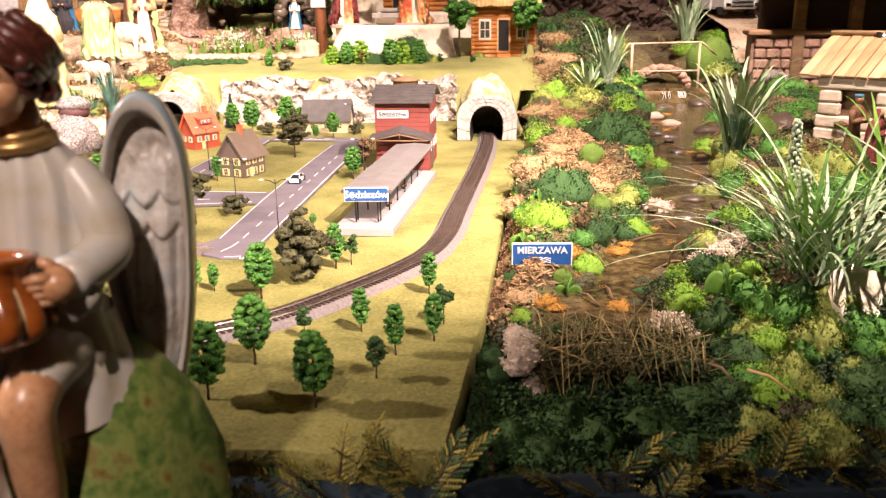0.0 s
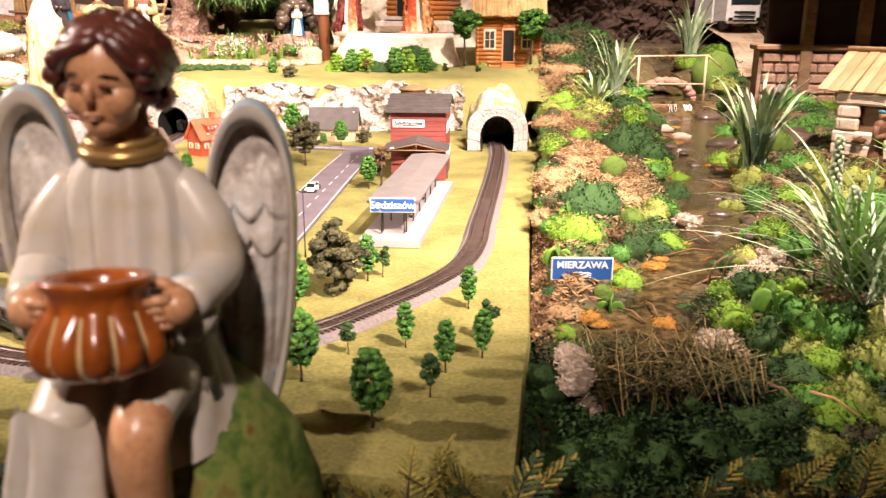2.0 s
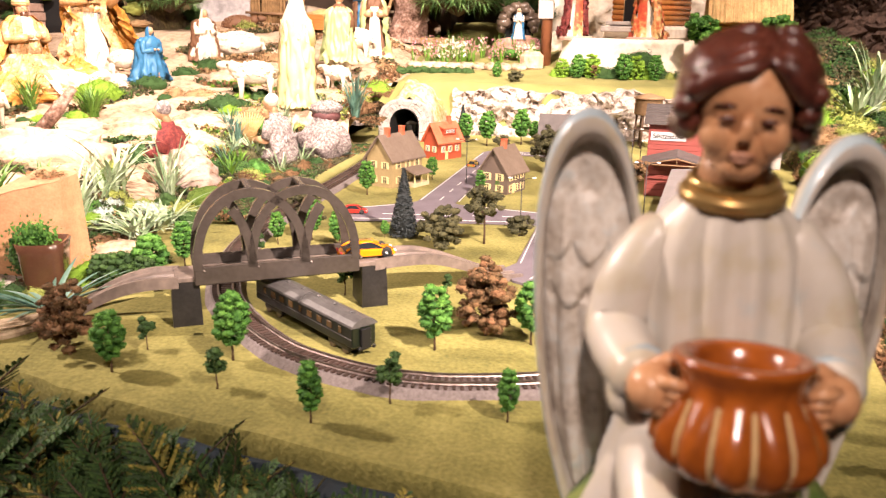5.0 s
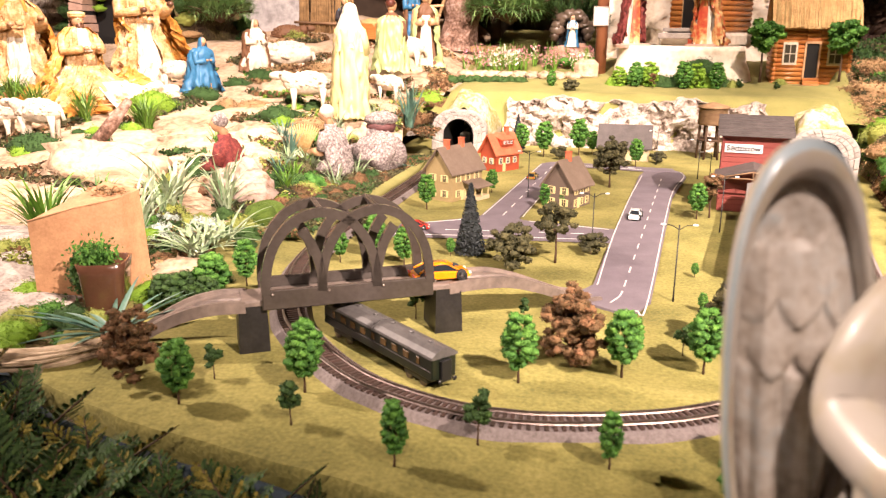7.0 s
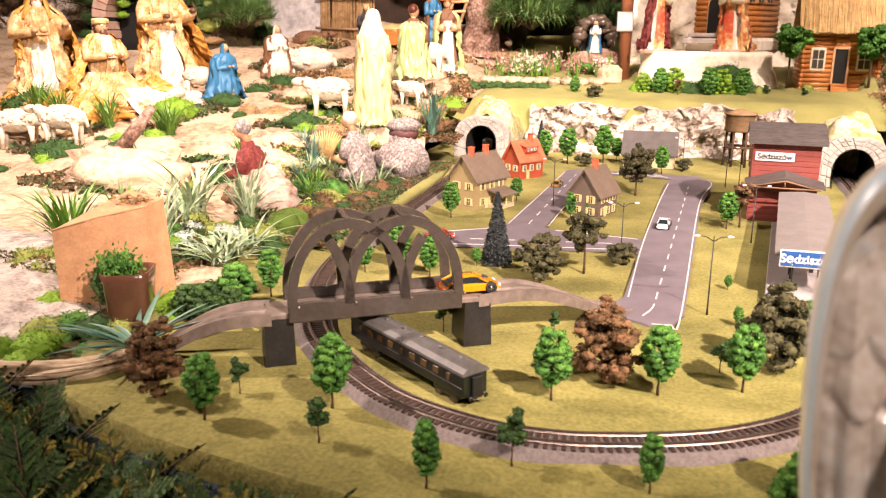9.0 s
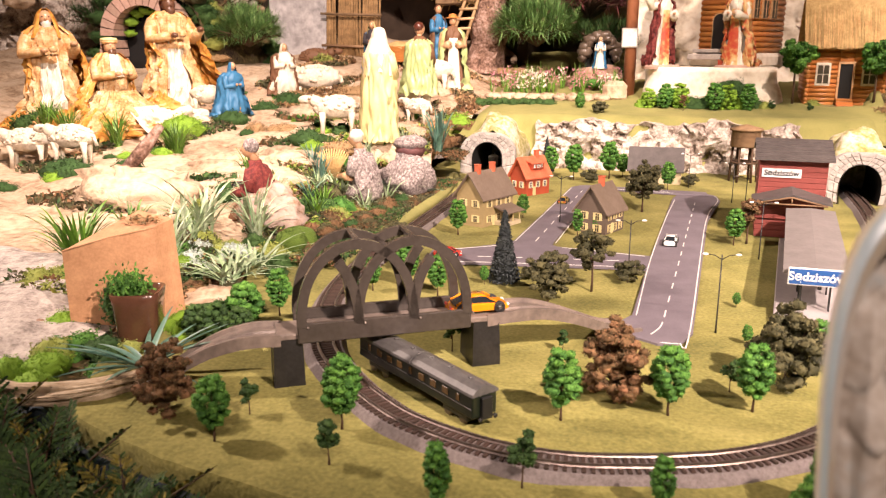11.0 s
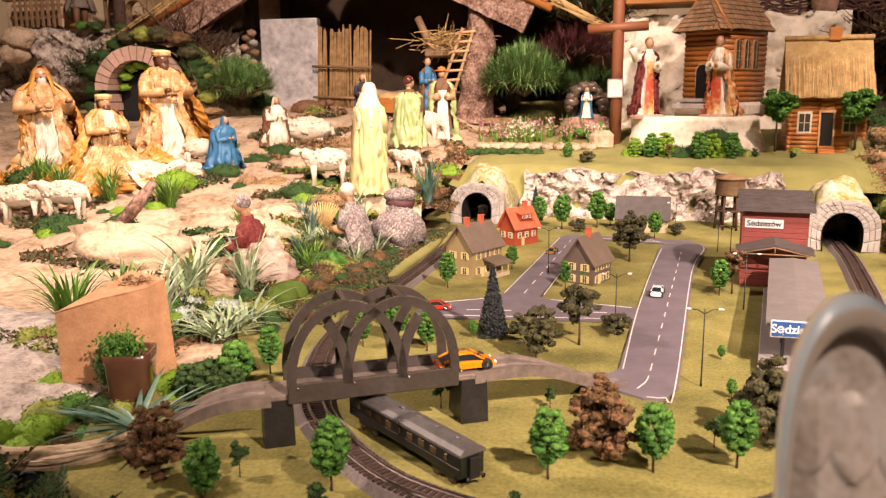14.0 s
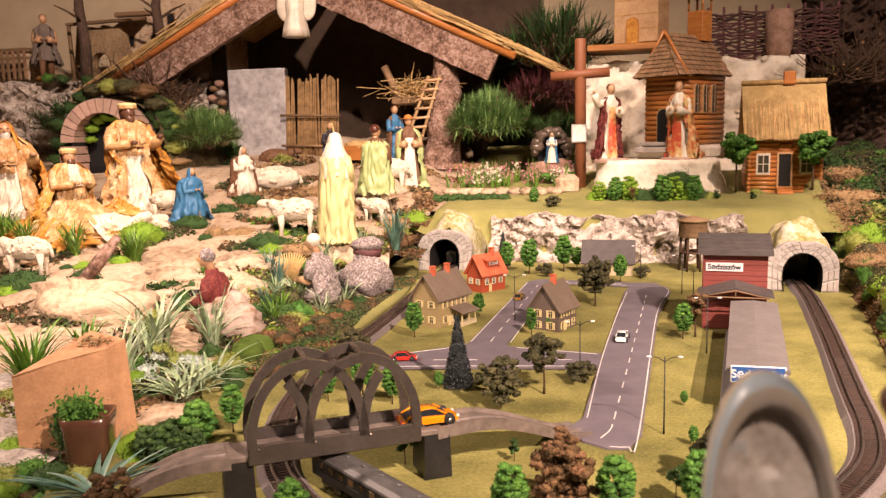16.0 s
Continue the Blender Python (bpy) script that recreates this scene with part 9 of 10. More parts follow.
tuft("near_grass", "broad arching grass blades at the display side", 0.60, 0.80, put(0.60, 0.80), 26, 0.17, 0.15, 0.008, blade_green, 28, 0.4)
tuft("near_grass", "pale arching blades at the display side", 0.62, 0.72, put(0.62, 0.72), 48, 0.14, 0.20, 0.005, blade_pale, 29, 0.6)
for x, y, h in ((0.487, 0.84, 0.145), (0.445, 0.72, 0.115)):
    s = Shape()
    s.tube([(0, 0, 0), (0.004, 0, h * 0.5), (0.002, 0, h)], [0.003, 0.0026, 0.001], blade_green, 6)
    rng = random.Random(int(h * 1000))
    for k in range(60):
        a, q = k * 2.4, k / 59
        s.blob((0.003 + 0.0075 * (1 - 0.5 * q) * math.cos(a), 0.0075 * (1 - 0.5 * q) * math.sin(a), h * (0.5 + 0.5 * q)), (0.0024, 0.0024, 0.0032), hyacinth, 7, 5)
    single("hyacinth_spike", s, "pale green-white grape hyacinth flower spike", "flower", "flower spikes", pose(x, y, put(x, y)))
for i, (x, y, r) in enumerate(((0.172, 0.872, 0.022), (0.218, 1.03, 0.022), (0.208, 0.748, 0.020), (0.372, 0.71, 0.028), (0.40, 1.53, 0.03), (0.40, 0.67, 0.028))):
    jade(x, y, put(x, y) - 0.004, r, i)
# brushwood at the stream's foot
rng = random.Random(31)
s = Shape()
for k in range(620):
    x, y = 0.150 + rng.random() * 0.15, 0.55 + rng.random() * 0.10
    z = height(x, y) + rng.uniform(0.004, 0.030)
    a = rng.choice((0.15, 0.3, 1.35, 1.5, 1.8, 2.7, 0.9)) + rng.gauss(0, 0.16)
    L = rng.uniform(0.025, 0.065)
    s.tube([(x - L * 0.5 * math.cos(a), y - L * 0.4 * math.sin(a), z - L * 0.25 * math.sin(a)), (x + L * 0.5 * math.cos(a), y + L * 0.4 * math.sin(a), z + L * 0.25 * math.sin(a) + rng.uniform(-0.006, 0.006))], [0.0007, 0.0004], needle_straw if k % 4 == 0 else needle_olive, 5)
pts = [(0.150 + rng.random() * 0.15, 0.55 + rng.random() * 0.105) for _ in range(5200)]
s.leaves([(x, y, height(x, y) + rng.random() * 0.020) for x, y in pts], 0.0028, leaf_olive, rng, 0.2, 1.8)
single("brushwood", s, "heap of dry olive-brown brushwood", "brushwood", kind="stuff")
for i, (x, y, a, L) in enumerate(((0.236, 0.62, 285, 0.085), (0.17, 0.60, 5, 0.09), (0.16, 0.585, 8, 0.08), (0.165, 0.64, 275, 0.05), (0.27, 0.63, 310, 0.07), (0.30, 0.55, 290, 0.03), (0.33, 0.54, 300, 0.045))):
    c, q = math.cos(radians(a)), math.sin(radians(a))
    s = Shape().tube([(0, 0, 0), (L * 0.5 * c, L * 0.5 * q, 0.003), (L * c, L * q, -0.004 if i > 2 else 0.0)], [0.0015, 0.0013, 0.0009], straw if i % 2 == 0 else wood_brown, 6)
    single("dry_stick", s, "dry brown stick on the brushwood heap", "stick", "dry sticks", pose(x, y, height(x, y) + 0.024, 0, 0, 0))
for (x, y) in ((0.335, 0.80), (0.36, 0.82)):
    s = Shape().tube([(0, 0, -0.005), (0.002, 0, 0.02), (0.008, 0, 0.032), (0.02, 0, 0.04)], [0.0018, 0.0016, 0.0014, 0.001], wood_brown, 6)
    single("bare_twig", s, "bare grey twig standing in the stream", "twig", "bare twigs", pose(x, y, 0.005))
# the log hut with its board roof
hut_white = material("whitewashed_log", [(0.42, 0.31, 0.21), (0.66, 0.55, 0.43), (0.74, 0.66, 0.56)], 26, 0.8, bump=0.5, stretch=(0.3, 1, 1), size=0.002, per_object=0.12)
hut = thing("log_hut", "pale log hut with a roof of light boards", "hut", m=pose(0.812, 1.44, 0.057, 0, 0, -52))
part("core", Shape().box((0.17, 0.095, 0.06), (0.32, 0.17, 0.12), wood_brown), hut)
for i in range(5):
    z = 0.012 + i * 0.024
    if i in (2, 3):
        part("wall_log", Shape().box((0.018, 0, z), (0.036, 0.014, 0.0235), hut_white, bev=0.004), hut)
        part("wall_log", Shape().box((0.22, 0, z), (0.24, 0.014, 0.0235), hut_white, bev=0.004), hut)
    else:
        part("wall_log", Shape().box((0.17, 0, z), (0.36, 0.014, 0.0235), hut_white, bev=0.004), hut)
    part("wall_log", Shape().box((0, 0.095, z), (0.014, 0.20, 0.0235), hut_white, bev=0.004), hut)
rng = random.Random(6)
for i in range(19):
    x = -0.035 + i * 0.0215
    s = Shape()
    s.box((0, 0, 0), (0.020, 0.132, 0.005), wood_pale, bev=0.001)
    part("roof_board", s, hut, m=pose(x, 0.042 + rng.uniform(-0.004, 0.004), 0.155 + rng.uniform(-0.001, 0.001), 31, 0, rng.uniform(-1.2, 1.2)))
    if i % 2 == 0:
        part("roof_board", Shape().box((0, 0, 0), (0.042, 0.150, 0.005), wood_pale, bev=0.001), hut, m=pose(x + 0.01, 0.165, 0.155, -31, 0, 0))
part("ridge", Shape().tube([(-0.045, 0.10, 0.196), (0.40, 0.10, 0.196)], 0.005, wood_pale, 7), hut)
single("tin_can", Shape().lathe([(0.018, 0), (0.018, 0.03), (0.016, 0.03), (0.016, 0.004)], chrome, 16), "small grey metal can on the hut roof", "can", "", pose(0.93, 1.47, 0.225))
for k in range(3):
    moss("brown", 0.835 + 0.012 * k, 1.40 + 0.01 * k, 0.014, 0.09 + 0.006 * k, where="in the hut window")
# stone wall with arch and the dark shed above
wl = thing("stone_wall", "brown stone wall with a small dark arch", "wall", m=pose(0.945, 2.12, 0.03, 0, 0, -14))
part("core", Shape().box((0.11, 0.06, 0.10), (0.235, 0.10, 0.20), stone_brown), wl)
rng = random.Random(12)
for r in range(7):
    x = 0.0
    while x < 0.225:
        w = rng.uniform(0.028, 0.052)
        w = min(w, 0.23 - x)
        z = 0.015 + r * 0.0275
        if not (0.02 < x + w / 2 < 0.09 and z < 0.085):
            part("stone", Shape().box((x + w / 2, 0.006, z), (w - 0.003, 0.02, 0.0245), stone_brown, bev=0.004), wl)
        x += w
# a solid black block stands for the dark under the arch
part("opening", Shape().box((0.055, 0.006, 0.035), (0.06, 0.012, 0.085), opening_shade), wl)
for i in range(7):
    a = math.pi * i / 6
    part("arch_stone", Shape().blob((0.055 + 0.038 * math.cos(a), -0.004, 0.06 + 0.036 * math.sin(a)), (0.012, 0.012, 0.014), stone_grey, 9, 7, 0.3, 3, i), wl)
part("coping", Shape().box((0.11, 0.05, 0.207), (0.26, 0.13, 0.014), wood_brown, bev=0.003), wl)
shd = thing("timber_shed", "dark open timber shed with bark roof", "shed", m=pose(1.03, 2.10, 0.05, 0, 0, -10))
for x in (0.02, 0.16, 0.42):
    part("post", Shape().box((x, 0, 0.16), (0.03, 0.03, 0.34), wood_brown, bev=0.003), shd)
part("roof", Shape().box((0.25, 0.0, 0.345), (0.62, 0.36, 0.025), bark, bev=0.006), shd)
# back sheet coloured dark for the shed's shaded inside
part("back", Shape().box((0.25, 0.16, 0.17), (0.6, 0.02, 0.34), interior_shade), shd)
for i in range(6):
    moss(("tan", "yellow", "brown")[i % 3], 1.06 + 0.07 * i, 2.0 + 0.02 * (i % 2), 0.035, 0.40, where="on the shed roof")
# toy lorry at the far end of the sandy lane
single("sandy_lane", Shape().loft([[(1.02, 2.44, height(1.02, 2.44) + 0.012), (1.12, 2.44, height(1.12, 2.44) + 0.012)], [(1.10, 2.75, height(1.1, 2.75) + 0.05), (1.24, 2.75, height(1.24, 2.75) + 0.05)], [(1.12, 3.1, height(1.12, 3.1) + 0.075), (1.32, 3.1, height(1.32, 3.1) + 0.075)]], sand, True, False, False), "pale sandy lane beside the stream", "lane", kind="structure")
lo = thing("toy_lorry", "white toy lorry with dark grille", "lorry", m=pose(1.20, 2.90, height(1.2, 2.9) + 0.066, 0, 0, 5))
part("cab", Shape().box((0, 0.06, 0.085), (0.13, 0.12, 0.13), white_paint, bev=0.01), lo)
part("windscreen", Shape().box((0, -0.002, 0.11), (0.11, 0.006, 0.045), car_glass, bev=0.002), lo)
for z in (0.03, 0.045, 0.06):
    part("grille_bar", Shape().box((0, -0.003, z), (0.08, 0.006, 0.007), black), lo)
for sx in (-1, 1):
    part("headlight", Shape().box((sx * 0.053, -0.003, 0.035), (0.016, 0.006, 0.012), chrome, bev=0.001), lo)
    part("wheel", Shape().lathe([(0, -0.012), (0.024, -0.012), (0.026, 0), (0.024, 0.012), (0, 0.012)], rubber, 18, M=pose(sx * 0.052, 0.05, 0.024, 0, 90, 0)), lo)
part("box_body", Shape().box((0, 0.20, 0.11), (0.135, 0.16, 0.18), white_paint, bev=0.004), lo)
# made-up dark backdrop: hides the lit wall where the gap is dark
crag("dark_rock_back", "dark brown backdrop added for the dark gap behind the stream", 0.50, 1.75, 3.30, 0.10, 0.85, 0.10, bark_dark, 61, 0.013, 0.06)
tuft("pale_vine", "pale yellow-green vine hanging on the dark backdrop", 0.585, 3.20, 0.50, 90, 0.10, 0.16, 0.010, leaf_yellow, 171, 0.9, "vine")
# shell dish and rock among the near plants
s = Shape().lathe([(0.012, 0), (0.03, 0.004), (0.043, 0.02), (0.044, 0.022), (0.03, 0.009), (0.0, 0.006)], white_rock, 26, folds=9, depth=0.06)
single("shell_dish", s, "pale scalloped shell dish among the grass", "shell", "", pose(0.478, 0.640, put(0.478, 0.640) + 0.012, 38, 0, 20))
boulder("brown wet rock beside the stone wall", 0.80, 1.62, 0.05, (0.06, 0.05, 0.03), wet_shaded_stone, 32)

# scattered ground cover that fills both banks, joined
rng = random.Random(101)
kinds = [leaf_olive, leaf_moss, leaf_dark, leaf_brown, leaf, leaf_lime, leaf, leaf_yellow, leaf_moss]
placed = 0
s = Shape()
while placed < 190:
    y = 0.62 + rng.random() ** 1.1 * 2.3
    off, half = river_off(0.0, y)
    x = rng.uniform(0.135 + 0.155 * max(y - 0.7, 0), -off + 0.45 + 0.15 * y)
    o, h2 = river_off(x, y)
    if abs(o) < h2 * 1.15 or (o > 0 and 0.74 < x < 1.2 and 1.32 < y < 1.66) or (abs(x - 0.184) < 0.05 and 0.72 < y < 0.80):
        continue
    r = rng.uniform(0.012, 0.022) * (0.7 + 0.55 * y)
    z, m = height(x, y), kinds[rng.randrange(len(kinds))]
    s.blob((x, y, z), (r * 0.85, r * 0.8, r * 0.5), m, 10, 6, 0.5, 2.5, placed)
    s.leaves([(x + d.x * r * q, y + d.y * r * q, z + d.z * r * 0.85 * q) for d, q in [(Vector((rng.gauss(0, 1), rng.gauss(0, 1), abs(rng.gauss(0, 1)))).normalized(), rng.uniform(0.75, 1.1)) for _ in range(520)]], r * 0.085, m, rng)
    placed += 1
single("bank_clumps", s, "many small mixed moss clumps over both banks", "moss", kind="stuff")

# mossy slope at the display side, lichen and dark clumps at the stream's foot
rng = random.Random(202)
for i in range(74):
    y = rng.uniform(0.44, 0.76)
    x = 0.345 + rng.random() ** 1.3 * 0.30 + (0.56 - y) * 0.1
    moss(("yellow", "green", "lime", "lime", "yellow", "olive", "dark")[rng.randrange(7)], x, y, rng.uniform(0.012, 0.028), tall=rng.uniform(1.0, 1.8), where="on the steep slope")
for i in range(26):
    x, y = rng.uniform(0.27, 0.36), rng.uniform(0.52, 0.66)
    moss(("deep", "dark", "deep", "yellow")[i % 4], x, y, rng.uniform(0.010, 0.019), where="at the slope foot")
for k in range(7):
    moss("lichen", 0.130 + 0.008 * (k % 2) + 0.0015 * k, 0.555 + 0.013 * k, 0.0135, height(0.14, 0.555 + 0.013 * k) + 0.024, where="on the bank edge")
for x, y, r in ((0.145, 0.645, 0.022), (0.165, 0.635, 0.024), (0.19, 0.65, 0.018), (0.112, 0.60, 0.018), (0.108, 0.635, 0.016), (0.115, 0.565, 0.014), (0.26, 0.585, 0.022), (0.285, 0.565, 0.02), (0.245, 0.57, 0.015)):
    moss("deep", x, y, r, height(x, y) + 0.012, where="at the stream's foot")

# weeds, dark stones and twigs in the stream
rng = random.Random(303)
for i in range(60):
    k = rng.random() ** 1.3
    y = 0.66 + 1.5 * k
    off, half = river_off(0.0, y)
    x = -off + rng.choice((-1, 1)) * half * rng.uniform(0.35, 1.0)
    if i % 3 == 0:
        r = rng.uniform(0.008, 0.020) * (0.7 + 0.4 * y)
        single("river_stone", Shape().blob((0, 0, 0), (r, r * 0.8, r * 0.45), wet_shaded_stone if i % 2 else soil, 12, 8, 0.4, 2.2, i), "dark wet stone in the shallow stream", "stone", "river stones", pose(x, y, height(x, y) + 0.010, 0, 0, i * 40))
    else:
        moss(("orange", "olive", "brown", "orange", "deep")[i % 5], x, y, rng.uniform(0.009, 0.02) * (0.7 + 0.4 * y), ramp(y, (0.60, -0.02), (0.72, 0.0), (0.95, 0.017), (1.6, 0.025), (2.27, 0.035)), 0.7, where="in the stream")
for i in range(16):
    y = 0.7 + 1.3 * rng.random()
    off, half = river_off(0.0, y)
    x = -off + rng.uniform(-1, 1) * half * 0.8
    a, L = rng.uniform(0, 3.14), rng.uniform(0.03, 0.07)
    single("bare_twig", Shape().tube([(0, 0, 0), (L * 0.5 * math.cos(a), L * 0.5 * math.sin(a), 0.006), (L * math.cos(a), L * math.sin(a), 0.002)], [0.0016, 0.0013, 0.0008], wood_brown, 5), "bare brown twig lying in the stream", "twig", "bare twigs", pose(x, y, ramp(y, (0.60, -0.02), (0.72, 0.003), (0.95, 0.021), (1.6, 0.029), (2.27, 0.039))))

# ---------- river bank: moss, lichen and plants ----------
for x, y, r in [(0.209, 0.928, 0.034), (0.484, 1.366, 0.023), (0.331, 0.944, 0.028), (0.402, 2.116, 0.056), (0.625, 2.223, 0.03), (0.242, 1.378, 0.027), (0.204, 1.143, 0.022), (0.63, 1.537, 0.034), (0.24, 0.815, 0.024), (0.321, 0.702, 0.03), (0.149, 0.691, 0.013), (1.094, 2.813, 0.039), (0.478, 0.972, 0.017), (0.286, 1.511, 0.023), (0.354, 1.64, 0.028), (0.108, 0.559, 0.01)]:
    moss('lime', x, y, r * 0.95, tall=1.4, where="on the river bank")
for x, y, r in [(0.337, 1.267, 0.025), (0.531, 2.162, 0.034), (0.938, 2.452, 0.067), (0.29, 0.977, 0.017), (0.721, 1.495, 0.031), (0.205, 0.767, 0.013)]:
    moss('pillow', x, y, r * 1.0, tall=1.5, where="on the river bank")
for x, y, r in [(0.422, 1.498, 0.055), (0.453, 1.443, 0.04), (0.25, 1.057, 0.047), (0.175, 0.671, 0.022), (0.205, 0.674, 0.019), (0.119, 0.69, 0.012), (0.115, 0.606, 0.016), (0.152, 0.787, 0.016), (0.309, 0.92, 0.019), (0.43, 1.228, 0.03), (0.278, 0.584, 0.025), (0.277, 0.915, 0.023), (0.368, 0.761, 0.024), (0.128, 0.666, 0.015)]:
    moss('deep', x, y, r * 1.15, tall=1.5, where="on the river bank")
for x, y, r in [(0.271, 1.146, 0.054), (0.246, 1.225, 0.053), (0.3, 1.11, 0.04), (0.201, 1.085, 0.034), (0.332, 1.837, 0.049), (0.454, 2.463, 0.073), (0.157, 0.866, 0.018), (0.152, 0.787, 0.02), (0.182, 0.814, 0.024), (0.307, 1.364, 0.042), (0.158, 0.729, 0.019), (0.479, 2.632, 0.068)]:
    moss('tan', x, y, r * 1.2, where="on the river bank")
for x, y, r in [(0.253, 0.762, 0.02), (0.304, 0.839, 0.014), (0.549, 1.358, 0.022), (0.615, 1.427, 0.023), (0.367, 0.888, 0.015), (0.551, 1.896, 0.036), (0.218, 0.83, 0.021), (0.176, 0.72, 0.019)]:
    moss('orange', x, y, r, where="on the river bank")
for x, y, r in [(0.391, 1.055, 0.022), (0.402, 0.822, 0.018), (0.433, 0.852, 0.015), (0.301, 0.669, 0.024), (0.141, 0.658, 0.013), (0.145, 0.597, 0.015), (0.145, 0.556, 0.013), (0.371, 0.792, 0.014)]:
    moss('lichen', x, y, r * 1.2, where="on the river bank")
for x, y, r in [(0.569, 1.247, 0.031), (0.666, 1.226, 0.037), (0.69, 1.137, 0.04), (0.346, 1.048, 0.021), (0.324, 0.99, 0.024), (0.399, 1.83, 0.035), (0.464, 0.654, 0.029), (0.38, 0.653, 0.025), (0.368, 0.54, 0.028), (0.322, 0.491, 0.02), (0.423, 0.598, 0.033), (0.498, 1.146, 0.024), (0.618, 1.076, 0.037)]:
    moss('yellow', x, y, r, tall=1.5, where="on the river bank")
for x, y, r in [(0.678, 1.323, 0.033), (0.999, 2.018, 0.058), (0.633, 0.973, 0.039), (0.569, 0.936, 0.038), (0.413, 0.669, 0.032), (0.467, 0.61, 0.034), (0.525, 0.686, 0.034), (0.531, 1.115, 0.023), (0.465, 0.862, 0.027), (0.498, 0.705, 0.034), (0.782, 1.9, 0.038)]:
    moss('green', x, y, r, tall=1.5, where="on the river bank")
for x, y, r in [(0.353, 0.599, 0.026), (0.311, 0.542, 0.024), (0.234, 0.555, 0.024), (0.281, 0.524, 0.026), (0.346, 0.461, 0.025), (0.431, 0.52, 0.031), (0.234, 0.495, 0.03), (0.168, 0.497, 0.029), (0.116, 0.491, 0.024), (0.304, 0.437, 0.029), (0.186, 0.468, 0.028), (0.14, 0.462, 0.023), (0.259, 0.456, 0.029)]:
    moss('dark', x, y, r, where="on the river bank")

rng = random.Random(515)
spots = []
for i in range(64):
    y = 0.80 + 1.45 * rng.random() ** 1.2
    off, half = river_off(0.0, y)
    edge = 0.125 + 0.156 * max(y - 0.7, 0)
    if i % 3 == 0:
        x = edge + rng.uniform(0.0, 0.03)
    else:
        x = -off + (-1 if i % 3 == 1 else 1) * half * rng.uniform(1.05, 1.5)
    if x > edge - 0.01 and not (abs(x - 0.184) < 0.05 and y < 0.82):
        spots.append(((leaf_lime, leaf, leaf_yellow, leaf_moss, leaf_dark, leaf, leaf_olive)[i % 7], x, y, height(x, y), rng.uniform(0.013, 0.024) * (0.75 + 0.35 * y), rng.uniform(1.1, 1.8)))
clump_bed("waterside_clumps", "green moss clumps along the water and the mat", spots, 518)

# ---------- left slope: moss and plants ----------
for x, y, r in [(-1.387, 1.872, 0.066), (-0.81, 1.348, 0.032), (-1.009, 1.82, 0.035), (-0.766, 2.304, 0.05), (-0.764, 0.853, 0.026), (-0.89, 0.794, 0.023), (-1.357, 1.596, 0.028), (-1.393, 1.41, 0.026), (-1.092, 2.115, 0.048)]:
    moss('lime', x, y, r, where="on the sandy slope")
for x, y, r in [(-0.804, 1.264, 0.035), (-0.854, 1.602, 0.028), (-0.991, 1.729, 0.027), (-0.986, 1.253, 0.031)]:
    moss('pillow', x, y, r, where="on the sandy slope")
for x, y, r in [(-1.043, 1.864, 0.05), (-0.996, 1.389, 0.034), (-0.928, 1.391, 0.028), (-1.293, 1.505, 0.039), (-1.395, 1.446, 0.053), (-1.325, 2.225, 0.052), (-1.332, 2.034, 0.049), (-1.34, 2.417, 0.056), (-0.795, 1.29, 0.03), (-0.778, 1.324, 0.026), (-0.86, 0.812, 0.023), (-0.861, 0.865, 0.024), (-0.906, 1.811, 0.027), (-0.67, 1.347, 0.03)]:
    moss('deep', x, y, r, where="on the sandy slope")
for x, y, r in [(-1.144, 1.952, 0.046), (-0.784, 1.081, 0.04), (-0.807, 1.041, 0.03), (-0.708, 1.054, 0.025), (-1.234, 1.477, 0.038), (-0.96, 1.841, 0.056), (-1.142, 2.501, 0.075), (-1.22, 2.404, 0.064), (-0.803, 2.158, 0.063), (-1.365, 2.472, 0.057)]:
    moss('tan', x, y, r, where="on the sandy slope")
for x, y, r in [(-0.756, 1.435, 0.049), (-0.746, 1.539, 0.046), (-0.694, 1.525, 0.04), (-0.678, 1.637, 0.042), (-0.694, 1.899, 0.042), (-0.759, 2.301, 0.05), (-0.779, 1.378, 0.037), (-0.752, 2.013, 0.059), (-0.724, 2.302, 0.042)]:
    moss('brown', x, y, r, where="on the sandy slope")
for x, y, r in [(-0.996, 1.217, 0.026), (-0.929, 1.175, 0.025), (-0.891, 1.013, 0.022), (-1.012, 0.988, 0.027), (-0.761, 2.058, 0.045), (-0.772, 1.932, 0.035), (-0.883, 1.146, 0.024), (-0.882, 0.872, 0.02), (-1.039, 1.342, 0.022)]:
    moss('yellow', x, y, r, where="on the sandy slope")
for x, y, r in [(-0.864, 1.147, 0.028), (-0.893, 1.082, 0.023), (-0.842, 1.042, 0.022), (-0.96, 1.16, 0.02)]:
    moss('silver', x, y, r, where="on the sandy slope")
for x, y, r in [(-0.732, 0.868, 0.026), (-0.705, 0.879, 0.022), (-0.702, 0.939, 0.023), (-0.7, 0.983, 0.016), (-0.996, 1.389, 0.017), (-0.806, 1.843, 0.027), (-0.839, 0.749, 0.032), (-0.779, 0.725, 0.027)]:
    moss('green', x, y, r, where="on the sandy slope")
for x, y, r in [(-0.684, 0.847, 0.021), (-0.827, 1.03, 0.022), (-0.706, 1.031, 0.025), (-0.761, 1.213, 0.029), (-0.73, 1.822, 0.04), (-0.815, 1.143, 0.023), (-1.82, 1.892, 0.079), (-1.367, 1.718, 0.029)]:
    moss('dark', x, y, r, where="on the sandy slope")

